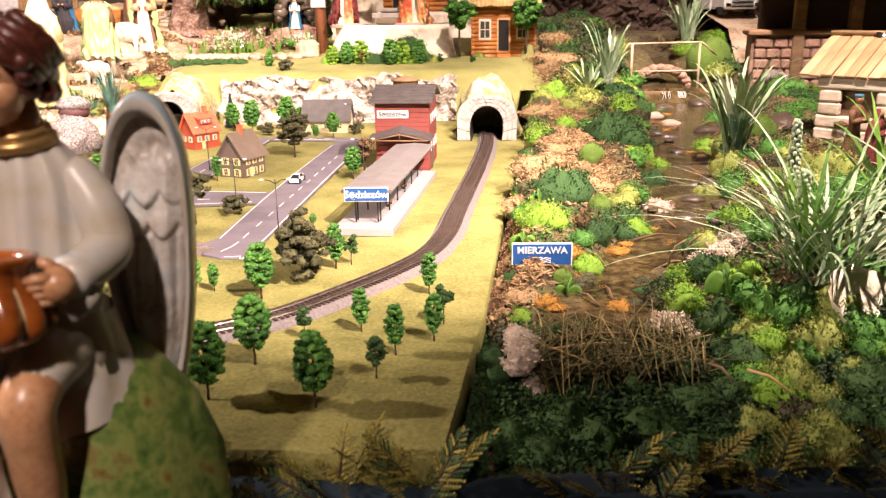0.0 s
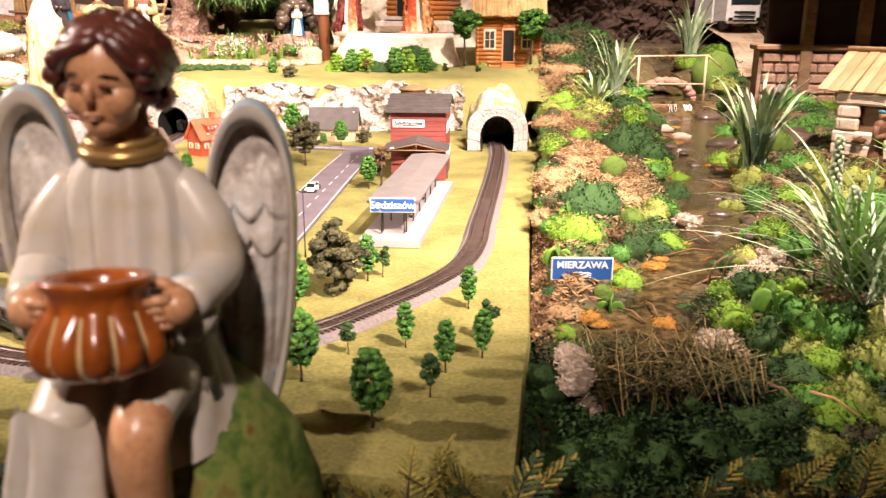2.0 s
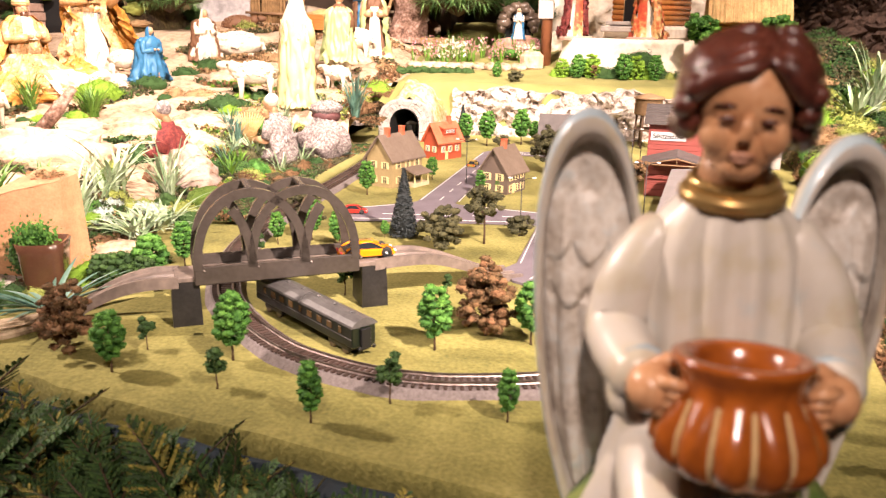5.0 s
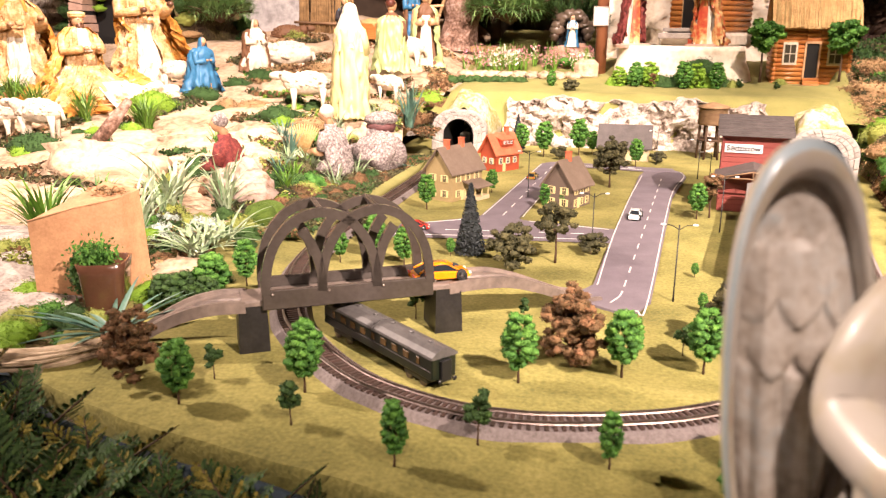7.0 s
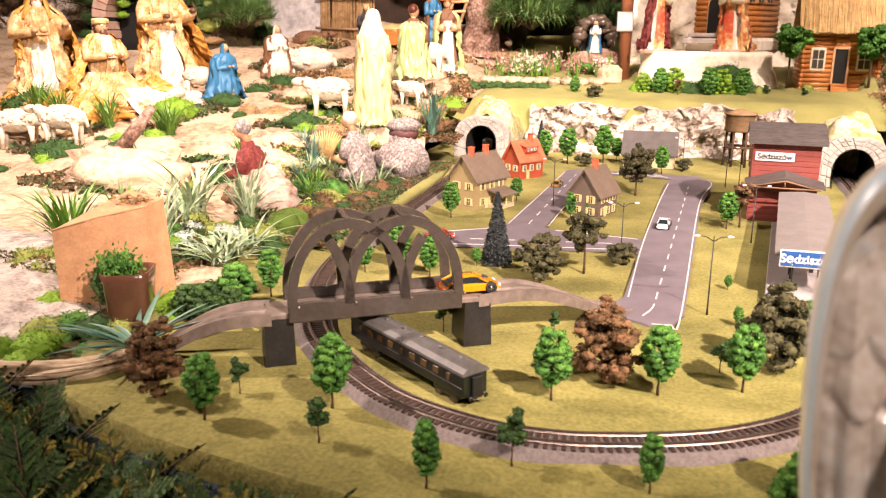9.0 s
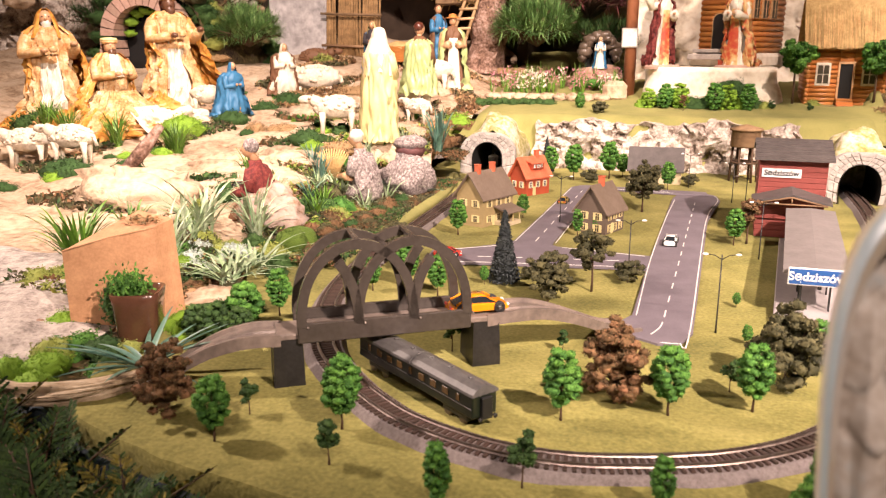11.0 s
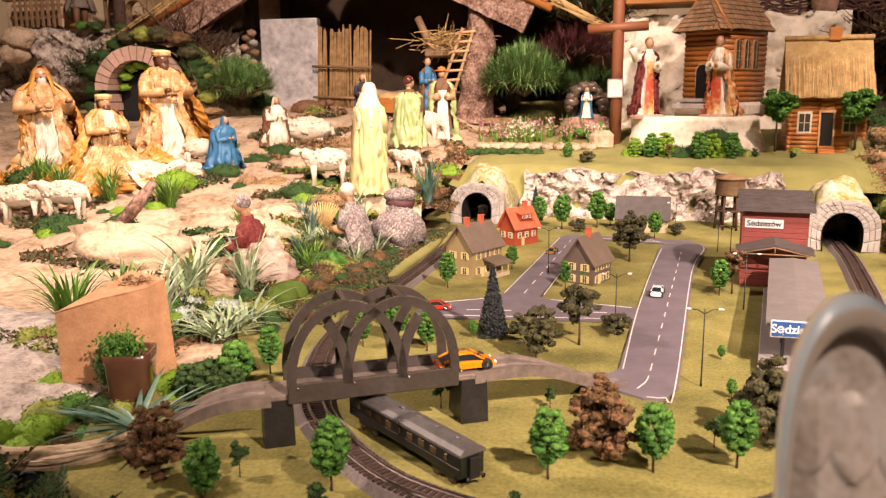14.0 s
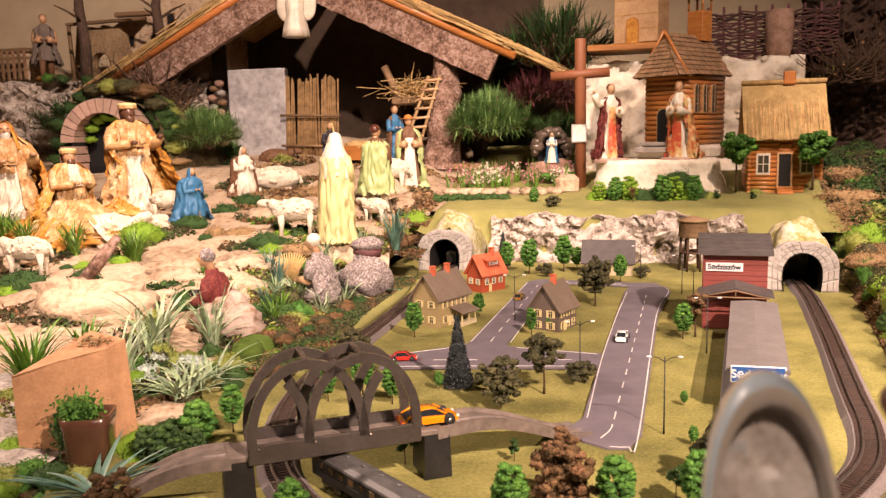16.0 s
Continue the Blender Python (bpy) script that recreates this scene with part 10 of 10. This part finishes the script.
# ---------- the angel figure with a bowl: one mesh ----------
def angel():
    s = Shape()

    def limb(pts, radii, mat, n):
        """A soft tube through the points, its ends rounded off."""
        q = [Vector((*p, r)) for p, r in zip(pts, radii)]
        q = [2 * q[0] - q[1]] + q + [2 * q[-1] - q[-2]]
        fine = []
        for i in range(1, len(q) - 2):
            for k in range(6):
                u = k / 6
                fine.append(0.5 * (2 * q[i] + (q[i + 1] - q[i - 1]) * u + (2 * q[i - 1] - 5 * q[i] + 4 * q[i + 1] - q[i + 2]) * u * u + (3 * q[i] - q[i - 1] - 3 * q[i + 1] + q[i + 2]) * u ** 3))
        fine.append(q[-2])
        a, b = fine[0].xyz, fine[-1].xyz
        da, db = (a - fine[1].xyz).normalized(), (b - fine[-2].xyz).normalized()
        ra, rb = fine[0].w, fine[-1].w
        head = [(tuple(a + da * ra * 0.7 * math.sin(g)), ra * math.cos(g)) for g in (1.45, 1.1, 0.7, 0.35)]
        tail = [(tuple(b + db * rb * 0.7 * math.sin(g)), rb * math.cos(g)) for g in (0.35, 0.7, 1.1, 1.45)]
        line = head + [(tuple(f.xyz), f.w) for f in fine] + tail
        s.tube([p for p, r in line], [r for p, r in line], mat, n)
    # rock seat
    rows = []
    for r, z in ((0.012, 0.160), (0.028, 0.157), (0.040, 0.145), (0.050, 0.122), (0.060, 0.095), (0.070, 0.05), (0.078, 0.0), (0.080, -0.08)):
        rows.append([(0.004 + r * math.cos(a) * (1 + 0.22 * noise.noise(Vector((math.cos(a) * 2, math.sin(a) * 2, z * 22)))), 0.014 + 0.80 * r * math.sin(a) * (1 + 0.22 * noise.noise(Vector((math.cos(a) * 2, math.sin(a) * 2, z * 22 + 5)))), z) for a in [math.tau * j / 34 for j in range(34)]])
    s.loft(rows[::-1], base_green, True)
    # torso with soft folds
    rows = []
    for z, rx, ry, yc in ((0.150, 0.033, 0.028, -0.002), (0.168, 0.0305, 0.026, -0.001), (0.185, 0.0275, 0.0225, 0.0), (0.205, 0.0265, 0.0200, 0.002), (0.222, 0.0275, 0.0190, 0.004), (0.236, 0.0270, 0.0175, 0.005), (0.2455, 0.0228, 0.0158, 0.006), (0.2520, 0.0170, 0.0138, 0.006), (0.257, 0.013, 0.012, 0.005)):
        rows.append([(rx * math.cos(a) * (1 + 0.025 * math.sin(9 * a + z * 20)), yc + ry * math.sin(a) * (1 + 0.12 * math.sin(13 * a) * min(1, (0.263 - z) * 30) * (1 if z > 0.215 else 0.6)), z) for a in [math.tau * j / 72 for j in range(72)]])
    s.loft(rows, robe_white, True)
    # collar and neck
    for lift, rad, mt in ((0.0, 0.0030, collar_gold), (0.0042, 0.0022, collar_gold)):
        ring = []
        for i in range(25):
            a = math.tau * i / 24
            ring.append(((0.0146 - lift * 0.4) * math.cos(a), 0.003 + (0.0124 - lift * 0.4) * math.sin(a), 0.2545 + lift + 0.0022 * math.sin(a)))
        s.tube(ring, rad, mt, 8)
    s.tube([(0, 0.005, 0.251), (0, 0.001, 0.271)], [0.0125, 0.0105], angel_skin, 18)
    # head, turned a little and bowed
    H = pose(0.0, -0.003, 0.2838, 7, 3, -9) @ Matrix.Diagonal((0.88, 0.88, 0.79, 1.0))
    s.blob((0, 0, 0.002), (0.0172, 0.0200, 0.0235), angel_skin, 32, 24, M=H)
    s.blob((0, -0.0070, -0.0125), (0.0134, 0.0122, 0.0150), angel_skin, 24, 16, M=H)
    s.blob((0, -0.0115, -0.0205), (0.0085, 0.0070, 0.0072), angel_skin, 18, 12, M=H)
    s.tube([(0, -0.0192, 0.0015), (0, -0.0206, -0.0030), (0, -0.0216, -0.0072), (0, -0.0196, -0.0092)], [0.0012, 0.0017, 0.0024, 0.0016], angel_skin, 12, M=H)
    for sx in (-1, 1):
        s.blob((sx * 0.0076, -0.0108, -0.0095), (0.0076, 0.0078, 0.0095), angel_skin, 18, 12, M=H)
        s.blob((sx * 0.0068, -0.0192, -0.0014), (0.0031, 0.0009, 0.0012), hair_brown, 12, 8, M=H)
        s.tube([(sx * 0.0030, -0.0188, 0.0026), (sx * 0.0070, -0.0188, 0.0040), (sx * 0.0114, -0.0160, 0.0026)], [0.0005, 0.0009, 0.0004], hair_brown, 6, M=H)
    s.tube([(-0.0042, -0.0186, -0.0150), (0, -0.0206, -0.0144), (0.0042, -0.0186, -0.0150)], [0.0006, 0.0012, 0.0006], angel_lip, 8, M=H)
    s.tube([(-0.0032, -0.0184, -0.0166), (0, -0.0200, -0.0170), (0.0032, -0.0184, -0.0166)], [0.0006, 0.0012, 0.0006], angel_lip, 8, M=H)
    # hair: rounded cap, wavy locks from a parting off the middle, curled in by the cheeks
    s.blob((0, 0.0062, 0.0100), (0.0240, 0.0215, 0.0190), hair_brown, 44, 30, 0.07, 5, 2, M=H)
    s.blob((0, 0.0140, -0.002), (0.0210, 0.0125, 0.0160), hair_brown, 28, 20, 0.09, 6, 7, M=H)
    s.blob((0, 0.0060, 0.0000), (0.0246, 0.0165, 0.0165), hair_brown, 40, 24, 0.10, 6, 9, M=H)
    for sx in (-1, 1):
        part_x = 0.0040
        for k in range(5):
            q = 0.0050 * k
            wave = 0.0012 * math.sin(1.9 * k + sx)
            s.tube([(part_x, -0.0126 + q, 0.0210 + q * 0.28), (part_x + sx * 0.0060, -0.0160 + q, 0.0172 + q * 0.50 + wave), (sx * 0.0140 + part_x * 0.4, -0.0140 + q, 0.0110 + q * 0.55 - wave), (sx * 0.0198, -0.0085 + q, 0.0040 + q * 0.45 + wave), (sx * 0.0222, -0.0040 + q, -0.0035 + q * 0.3)], [0.0026, 0.0040, 0.0043, 0.0042, 0.0034], hair_brown, 12, M=H)
        for k, (y, z, r) in enumerate(((-0.0115, 0.0080, 0.0044), (-0.0092, 0.0005, 0.0050), (-0.0050, -0.0068, 0.0054), (0.0020, -0.0105, 0.0058), (0.0100, -0.0120, 0.0060))):
            s.blob((sx * (0.0196 + 0.0014 * math.sin(2.3 * k + sx)), y, z), (r * 0.9, r, r * 1.1), hair_brown, 14, 10, 0.12, 9, k + 3, M=H)
    # sleeves and hands
    for sx in (-1, 1):
        sh, el, wr = Vector((sx * 0.0215, 0.006, 0.2385)), Vector((sx * 0.0345, -0.002, 0.2080)), Vector((sx * 0.0285, -0.030, 0.2020))
        limb([tuple(sh), tuple(sh.lerp(el, 0.5) + Vector((sx * 0.0025, 0, 0.001))), tuple(el), tuple(el.lerp(wr, 0.5) + Vector((sx * 0.001, 0, -0.001))), tuple(wr)], [0.0094, 0.0104, 0.0106, 0.0100, 0.0094], robe_white, 28)
        s.tube([tuple(wr + Vector((0, 0.003, 0))), tuple(wr + Vector((0, -0.0006, 0)))], [0.0099, 0.0098], robe_blue_edge, 20)
        s.blob(tuple(wr + Vector((-sx * 0.002, -0.008, 0.0))), (0.0072, 0.0082, 0.0078), angel_skin, 16, 12)
        for k in range(4):
            p = wr + Vector((-sx * 0.003, -0.0125 + k * 0.0006, 0.0042 - k * 0.0034))
            s.tube([tuple(p), tuple(p + Vector((-sx * 0.005, -0.0028, 0.0004))), tuple(p + Vector((-sx * 0.0088, -0.0022, -0.0006)))], [0.0024, 0.0023, 0.0017], angel_skin, 8)
        s.tube([tuple(wr + Vector((-sx * 0.002, -0.006, 0.005))), tuple(wr + Vector((-sx * 0.007, -0.006, 0.0085))), tuple(wr + Vector((-sx * 0.011, -0.007, 0.0095)))], [0.003, 0.0026, 0.0018], angel_skin, 8)
        # hanging cuff
        limb([tuple(wr + Vector((sx * 0.001, 0.010, -0.002))), tuple(wr + Vector((sx * 0.0015, 0.004, -0.010))), tuple(wr + Vector((0, 0.001, -0.0145)))], [0.0085, 0.0080, 0.0045], robe_white, 14)
    # the fluted bowl
    M = pose(-0.001, -0.040, 0.0015, 0, 0, 0) @ pose(0, 0, 0.205, -8) @ pose(0, 0, -0.205)
    prof = [(0.010, 0.1770), (0.0165, 0.1775), (0.0225, 0.1808), (0.0256, 0.1855), (0.0250, 0.1912), (0.0222, 0.1965), (0.0188, 0.2015), (0.0172, 0.2045), (0.0180, 0.2085), (0.0204, 0.2115), (0.0202, 0.2132), (0.0172, 0.2134), (0.0145, 0.2110), (0.0135, 0.2050), (0.0120, 0.1950), (0.003, 0.190)]
    n = 168
    rings = []
    for i, (r, z) in enumerate(prof):
        deep = (0.06, 0.14, 0.20, 0.22, 0.21, 0.17, 0.08)[i] if i < 7 else 0.0
        rings.append([(r * (1 - deep * (1 - abs(math.sin(6 * math.tau * j / n)) ** 0.6)) * math.cos(math.tau * j / n), r * (1 - deep * (1 - abs(math.sin(6 * math.tau * j / n)) ** 0.6)) * math.sin(math.tau * j / n), z) for j in range(n)])
    v = [p for ring in rings for p in ring]
    sets = {0: [], 1: []}
    for i in range(len(prof) - 1):
        for j in range(n):
            a, b = i * n + j, i * n + (j + 1) % n
            groove = i < 6 and abs(math.sin(6 * math.tau * (j + 0.5) / n)) < 0.32
            sets[1 if groove else 0].append((a, b, b + n, a + n))
    s.add(v, sets[0], bowl_amber, True, M)
    s.add(v, sets[1], bowl_pale, True, M)
    # lap, knees and hanging cloth
    limb([(0.012, 0.002, 0.160), (0.0120, -0.022, 0.163), (0.0105, -0.042, 0.158)], [0.0165, 0.0140, 0.0108], robe_white, 16)
    limb([(-0.014, 0.002, 0.160), (-0.018, -0.022, 0.163), (-0.020, -0.044, 0.157)], [0.0170, 0.0150, 0.0118], robe_white, 16)
    limb([(0.0110, -0.030, 0.1590), (0.0104, -0.0420, 0.1570), (0.0100, -0.0480, 0.1490), (0.0098, -0.0470, 0.1340), (0.0090, -0.0440, 0.1150), (0.0080, -0.041, 0.098), (0.007, -0.042, 0.086)], [0.0110, 0.0116, 0.0110, 0.0104, 0.0100, 0.0078, 0.0064], angel_skin, 18)
    s.blob((0.006, -0.052, 0.083), (0.008, 0.016, 0.006), angel_skin, 12, 9)
    rows = []
    for k in range(9):
        z = 0.164 - 0.0085 * k
        row = []
        for j in range(26):
            u = j / 25
            a = -1.9 + 2.9 * u
            r = 0.0175 + 0.0012 * k + 0.0028 * math.sin(u * 21 + k * 0.5) * min(k / 3, 1)
            row.append((-0.020 + r * math.sin(a), -0.040 - r * 0.75 * math.cos(a), z - 0.004 * math.sin(u * 9)))
        rows.append(row)
    s.loft(rows, robe_white, True, False, False)
    limb([(-0.020, -0.042, 0.15), (-0.022, -0.040, 0.12), (-0.020, -0.040, 0.088)], [0.011, 0.010, 0.007], angel_skin, 12)
    rows = []
    for k in range(9):
        z = 0.176 - 0.0065 * k
        rows.append([((0.030 + 0.0016 * k) * math.cos(a) * (1 + 0.05 * math.sin(9 * a + 0.5 * k) * min(k / 4, 1)), 0.004 + (0.026 + 0.001 * k) * math.sin(a) * (1 + 0.05 * math.sin(11 * a)), z - 0.006 * math.sin(3 * a + 1) * (k / 8)) for a in [math.tau * j / 60 for j in range(60)]])
    s.loft(rows, robe_white, True, False)
    # wings: thick rims, hollow fronts, carved feathers
    for sx in (-1, 1):
        out = [(0.0225, 0.228), (0.0270, 0.246), (0.0315, 0.263), (0.0385, 0.2750), (0.0460, 0.2785), (0.0535, 0.2750), (0.0595, 0.264), (0.0630, 0.247), (0.0640, 0.226), (0.0630, 0.200), (0.0605, 0.174), (0.0565, 0.150), (0.0510, 0.127), (0.0450, 0.109), (0.0385, 0.104), (0.0320, 0.112), (0.0275, 0.133), (0.0235, 0.165), (0.0210, 0.200)]
        fine = smooth_path([Vector((x, 0, z)) for x, z in out + out[:1]], 0.0035)[:-1]
        c = Vector((0.041, 0, 0.205))
        drop = 0.0065 if sx > 0 else 0.0

        def ringed(k, y, sweep=0.10):
            r = []
            for p in fine:
                q = c + (p - c) * k
                r.append((sx * q.x, y + sweep * (q.x - 0.012) * 0.9 + 0.06 * max(0.2 - q.z, 0), q.z - drop * min(max((q.z - 0.19) / 0.08, 0.0), 1.0)))
            return r if sx > 0 else r[::-1]
        s.loft([ringed(0.02, 0.0385), ringed(0.90, 0.0375), ringed(0.985, 0.033), ringed(1.0, 0.026)], robe_white, True, False)
        s.loft([ringed(1.0, 0.026), ringed(0.99, 0.0215), ringed(0.965, 0.020)], robe_blue_edge, True, False)
        s.loft([ringed(0.965, 0.020), ringed(0.90, 0.0195), ringed(0.87, 0.0225)], robe_white, True, False)
        # recess walls and floor get the glaze with shade mixed in
        s.loft([ringed(0.87, 0.0225), ringed(0.83, 0.0285)], wing_shade_glaze, True, False)
        poly = [c + (p - c) * 0.845 for p in fine]
        rows = []
        zs = [min(p.z for p in poly) + 0.0012, max(p.z for p in poly) - 0.0012]
        for j in range(96):
            z = zs[0] + (zs[1] - zs[0]) * j / 95
            cuts = [p.x + (q.x - p.x) * (z - p.z) / (q.z - p.z) for p, q in zip(poly, poly[1:] + poly[:1]) if (p.z > z) != (q.z > z)]
            x0, x1 = min(cuts), max(cuts)
            row = []
            for i in range(57):
                x = x0 + (x1 - x0) * i / 56
                side = min(1.0, 5.0 * min(i, 56 - i) / 56)
                if z < 0.206:
                    k = 0.0036 * abs(math.sin(math.pi * (x - 0.020 + 0.10 * (0.2 - z)) / 0.0088)) ** 0.6
                else:
                    k = 0.0
                for line in range(2):
                    u = ((x - 0.004 + 0.0066 * line) / 0.0132) % 1.0 - 0.5
                    f = (z - 0.203 - 0.017 * line - 0.030 * u * u) / 0.019
                    if 0.0 <= f < 1.3:
                        k = max(k, 0.0062 * (1.0 - 0.55 * f) * (1.0 - 1.6 * u * u) * min(1.0, f * 9 + 0.25))
                k += 0.0010 * noise.noise(Vector((x * 160, z * 110, 4)))
                near = min(max((0.245 - z) / 0.05, 0.0), 1.0)
                row.append((sx * x, 0.0302 - 0.0055 * near * side - side * k + 0.09 * (x - 0.012) + 0.06 * max(0.2 - z, 0), z - drop * min(max((z - 0.19) / 0.08, 0.0), 1.0)))
            rows.append(row if sx > 0 else row[::-1])
        s.loft(rows, wing_shade_glaze, True, False, False)
    return s


single("angel_figure", angel(), "glazed ceramic angel figure holding an amber bowl", "figure", "", pose(-0.1225, 0.250, 0.0, 0, 0, 2))

# ---------- evergreen sprigs along the front edge ----------
def sprig_bunch(x, y, z, n, L, seed, gold, label):
    rng = random.Random(seed)
    s = Shape()
    for i in range(n):
        a = rng.uniform(0.1, math.pi - 0.1) if i % 3 else rng.uniform(-0.6, 3.7)
        k = L * rng.uniform(0.6, 1.1)
        b = (rng.uniform(-0.02, 0.02), rng.uniform(-0.015, 0.015), 0)
        frond(s, b, (b[0] + k * math.cos(a) * 0.8, b[1] + k * math.sin(a) * 0.35, k * rng.uniform(0.35, 0.85)), k * 0.34, thuja_gold if gold == 1 and i % 3 else thuja, rng, thuja_gold if gold or i % 7 == 0 else leaf_dark)
    return single("evergreen_sprig", s, label, "evergreen", "front evergreen sprigs", pose(x, y, z))



rng = random.Random(77)
for i in range(62):
    k = i / 61
    x = -0.92 + 0.74 * k + rng.uniform(-0.02, 0.02)
    y = ramp(x, (-0.9, 0.60), (-0.6, 0.492), (-0.2, 0.398)) + rng.uniform(-0.055, 0.004) * (1.2 - 0.6 * k)
    sprig_bunch(x, y, -0.042, 12, (0.100 if x < -0.55 else 0.088 if x < -0.36 else 0.066) * rng.uniform(0.6, 1.05), 40 + i, 2 if i % 5 == 0 else 0, "dark green thuja sprigs with golden tips" if i % 5 == 0 else "dark green thuja sprigs on the blue cloth")
for i in range(16):
    x = (-0.16, -0.12, -0.085, -0.05, -0.01, 0.03, 0.05, 0.18, 0.205, 0.23, 0.27, 0.30, 0.33, 0.36, 0.40, 0.45)[i]
    sprig_bunch(x, 0.392 + rng.uniform(-0.012, 0.010), -0.030, 7, 0.06 * rng.uniform(0.7, 1.25), 90 + i, True, "brownish golden thuja sprigs on the blue cloth")
for i in range(14):
    x = -0.66 + 0.40 * i / 13 + rng.uniform(-0.012, 0.012)
    sprig_bunch(x, ramp(x, (-0.66, 0.47), (-0.26, 0.385)) + rng.uniform(-0.012, 0.018), -0.036, 9, 0.070 * rng.uniform(0.7, 1.1), 140 + i, 0, "dark green thuja sprigs on the blue cloth")

# ---------- fine ground cover, too small to pick apart ----------
def cover(name, label, n, pick, mats, size, seed, lift=0.004, low=-1.0):
    """Small leaves over the ground; patches of one colour by slow noise."""
    rng = random.Random(seed)
    piles = {m: [] for m in mats}
    for _ in range(n * 3):
        x, y = pick(rng)
        if x is None:
            continue
        k = noise.noise(Vector((x * 7, y * 7, seed))) * 1.3 + rng.gauss(0, 0.12)
        m = mats[min(int((k * 0.5 + 0.5) * len(mats)), len(mats) - 1)] if k > -1 else mats[0]
        piles[m].append((x, y, max(height(x, y), low) + lift + rng.random() * size * 1.4))
        if sum(len(v) for v in piles.values()) >= n:
            break
    s = Shape()
    for m, pts in piles.items():
        s.leaves(pts, size, m, rng, 0.1)
    return single(name, s, label, "ground cover", kind="stuff")


def bank_spot(rng):
    y = 0.60 + 2.3 * rng.random() ** 1.35
    x = rng.uniform(0.115 + 0.150 * max(y - 0.7, 0), 0.75 + 0.35 * y)
    o, h2 = river_off(x, y)
    if abs(o) < h2 * rng.uniform(0.85, 1.2) or (abs(x - 0.184) < 0.045 and 0.74 < y < 0.80):
        return None, None
    return x, y


cover("bank_moss", "mixed dry and green moss shreds covering the bank", 62000, bank_spot, [leaf_moss, leaf_dark, leaf, leaf_olive, leaf_tan, leaf_olive, leaf_dark, leaf_yellow, leaf], 0.0034, 5, 0.0)


rng = random.Random(404)
pts = []
for x, y, a, b in ((0.275, 1.18, 0.075, 0.12), (0.225, 1.06, 0.045, 0.05), (0.33, 1.46, 0.05, 0.12), (0.38, 1.86, 0.05, 0.16), (0.44, 2.40, 0.06, 0.18), (0.165, 0.80, 0.03, 0.05), (0.19, 0.96, 0.03, 0.06)):
    for _ in range(int(900000 * a * b)):
        u, v = rng.gauss(0, 0.45), rng.gauss(0, 0.45)
        px, py = x + a * u, y + b * v
        o, h2 = river_off(px, py)
        if abs(o) > h2 * 1.05 and px > 0.118 + 0.155 * max(py - 0.7, 0):
            pts.append((px, py, height(px, py) + 0.004 + rng.random() * 0.012 * max(0.2, 1 - u * u - v * v)))
single("tan_moss_carpet", Shape().leaves(pts, 0.0025, leaf_tan, rng, 0.5, 2.8), "dry tan fibrous moss carpet along the bank", "ground cover", kind="stuff")


def floor_spot(rng):
    x, y = rng.uniform(0.07, 0.75), rng.uniform(0.40, 0.68)
    return (None, None) if inside(x, y, BOARD) else (x, y)


cover("floor_moss", "dark green feathery moss on the front floor", 40000, floor_spot, [thuja, leaf_moss, thuja, leaf_moss, leaf_dark, leaf_olive], 0.0034, 6)


def slope_spot(rng):
    y = rng.uniform(0.85, 2.1)
    x = rng.uniform(-1.05 - 0.1 * y, -0.70)
    if inside(x, y, BOARD) or noise.noise(Vector((x * 11, y * 11, 3))) < 0.0 or rng.random() > ramp(x, (-1.15 + 0.05 * y, 0.0), (-0.85, 1.0)):
        return None, None
    return x, y


cover("slope_moss", "brown and green moss shreds along the slope foot", 17000, slope_spot, [leaf_brown, leaf_tan, leaf_dark, leaf_olive, leaf_yellow, leaf_brown, leaf], 0.0052, 7)


def terrace_spot(rng):
    y = rng.uniform(2.3, 3.05)
    x = rng.uniform(-1.5, -0.72)
    return (x, y) if noise.noise(Vector((x * 6, y * 6, 2))) > 0.05 else (None, None)


cover("terrace_moss", "brown and green moss before the stable", 9000, terrace_spot, [leaf_olive, leaf_brown, leaf_tan, leaf_olive, leaf_dark], 0.008, 8)


def rim_spot(rng):
    y = rng.uniform(0.60, 1.80)
    return 0.114 + 0.156 * max(y - 0.7, 0) + abs(rng.gauss(0, 0.009)), y


cover("edge_litter", "dry brown shreds along the mat's edge", 9000, rim_spot, [leaf_tan, leaf_brown, leaf_tan, leaf_olive], 0.0034, 9, 0.012)


def hill_spot(rng):
    x, y = rng.uniform(-1.95, -0.85), rng.uniform(1.2, 2.6)
    return (x, y) if noise.noise(Vector((x * 5.5, y * 9, 6))) > 0.28 and not inside(x, y, BOARD) else (None, None)


cover("hill_moss", "low green and brown moss patches on the sandy hill", 14000, hill_spot, [leaf_moss, leaf_dark, leaf_olive, leaf_brown, leaf, leaf_moss], 0.0080, 11, 0.0)


def far_bank_spot(rng):
    x, y = rng.uniform(0.42, 0.68), rng.uniform(2.1, 3.0)
    return x, y


cover("far_bank_moss", "mixed green and yellow moss on the far bank", 9000, far_bank_spot, [leaf_yellow, leaf_dark, leaf_moss, leaf_olive, leaf, leaf_tan], 0.008, 12, 0.004)


def bank_foot_spot(rng):
    y = rng.uniform(1.10, 2.0)
    x = -0.700 + rng.gauss(0, 0.020)
    return (x, y) if x < -0.668 - 0.006 * math.sin(y * 9) else (None, None)


cover("track_bank_moss", "brown and olive moss along the track's outer side", 14000, bank_foot_spot, [leaf_olive, leaf_brown, leaf_olive, leaf_dark, leaf_brown, leaf_moss], 0.0044, 13, 0.0, 0.008)
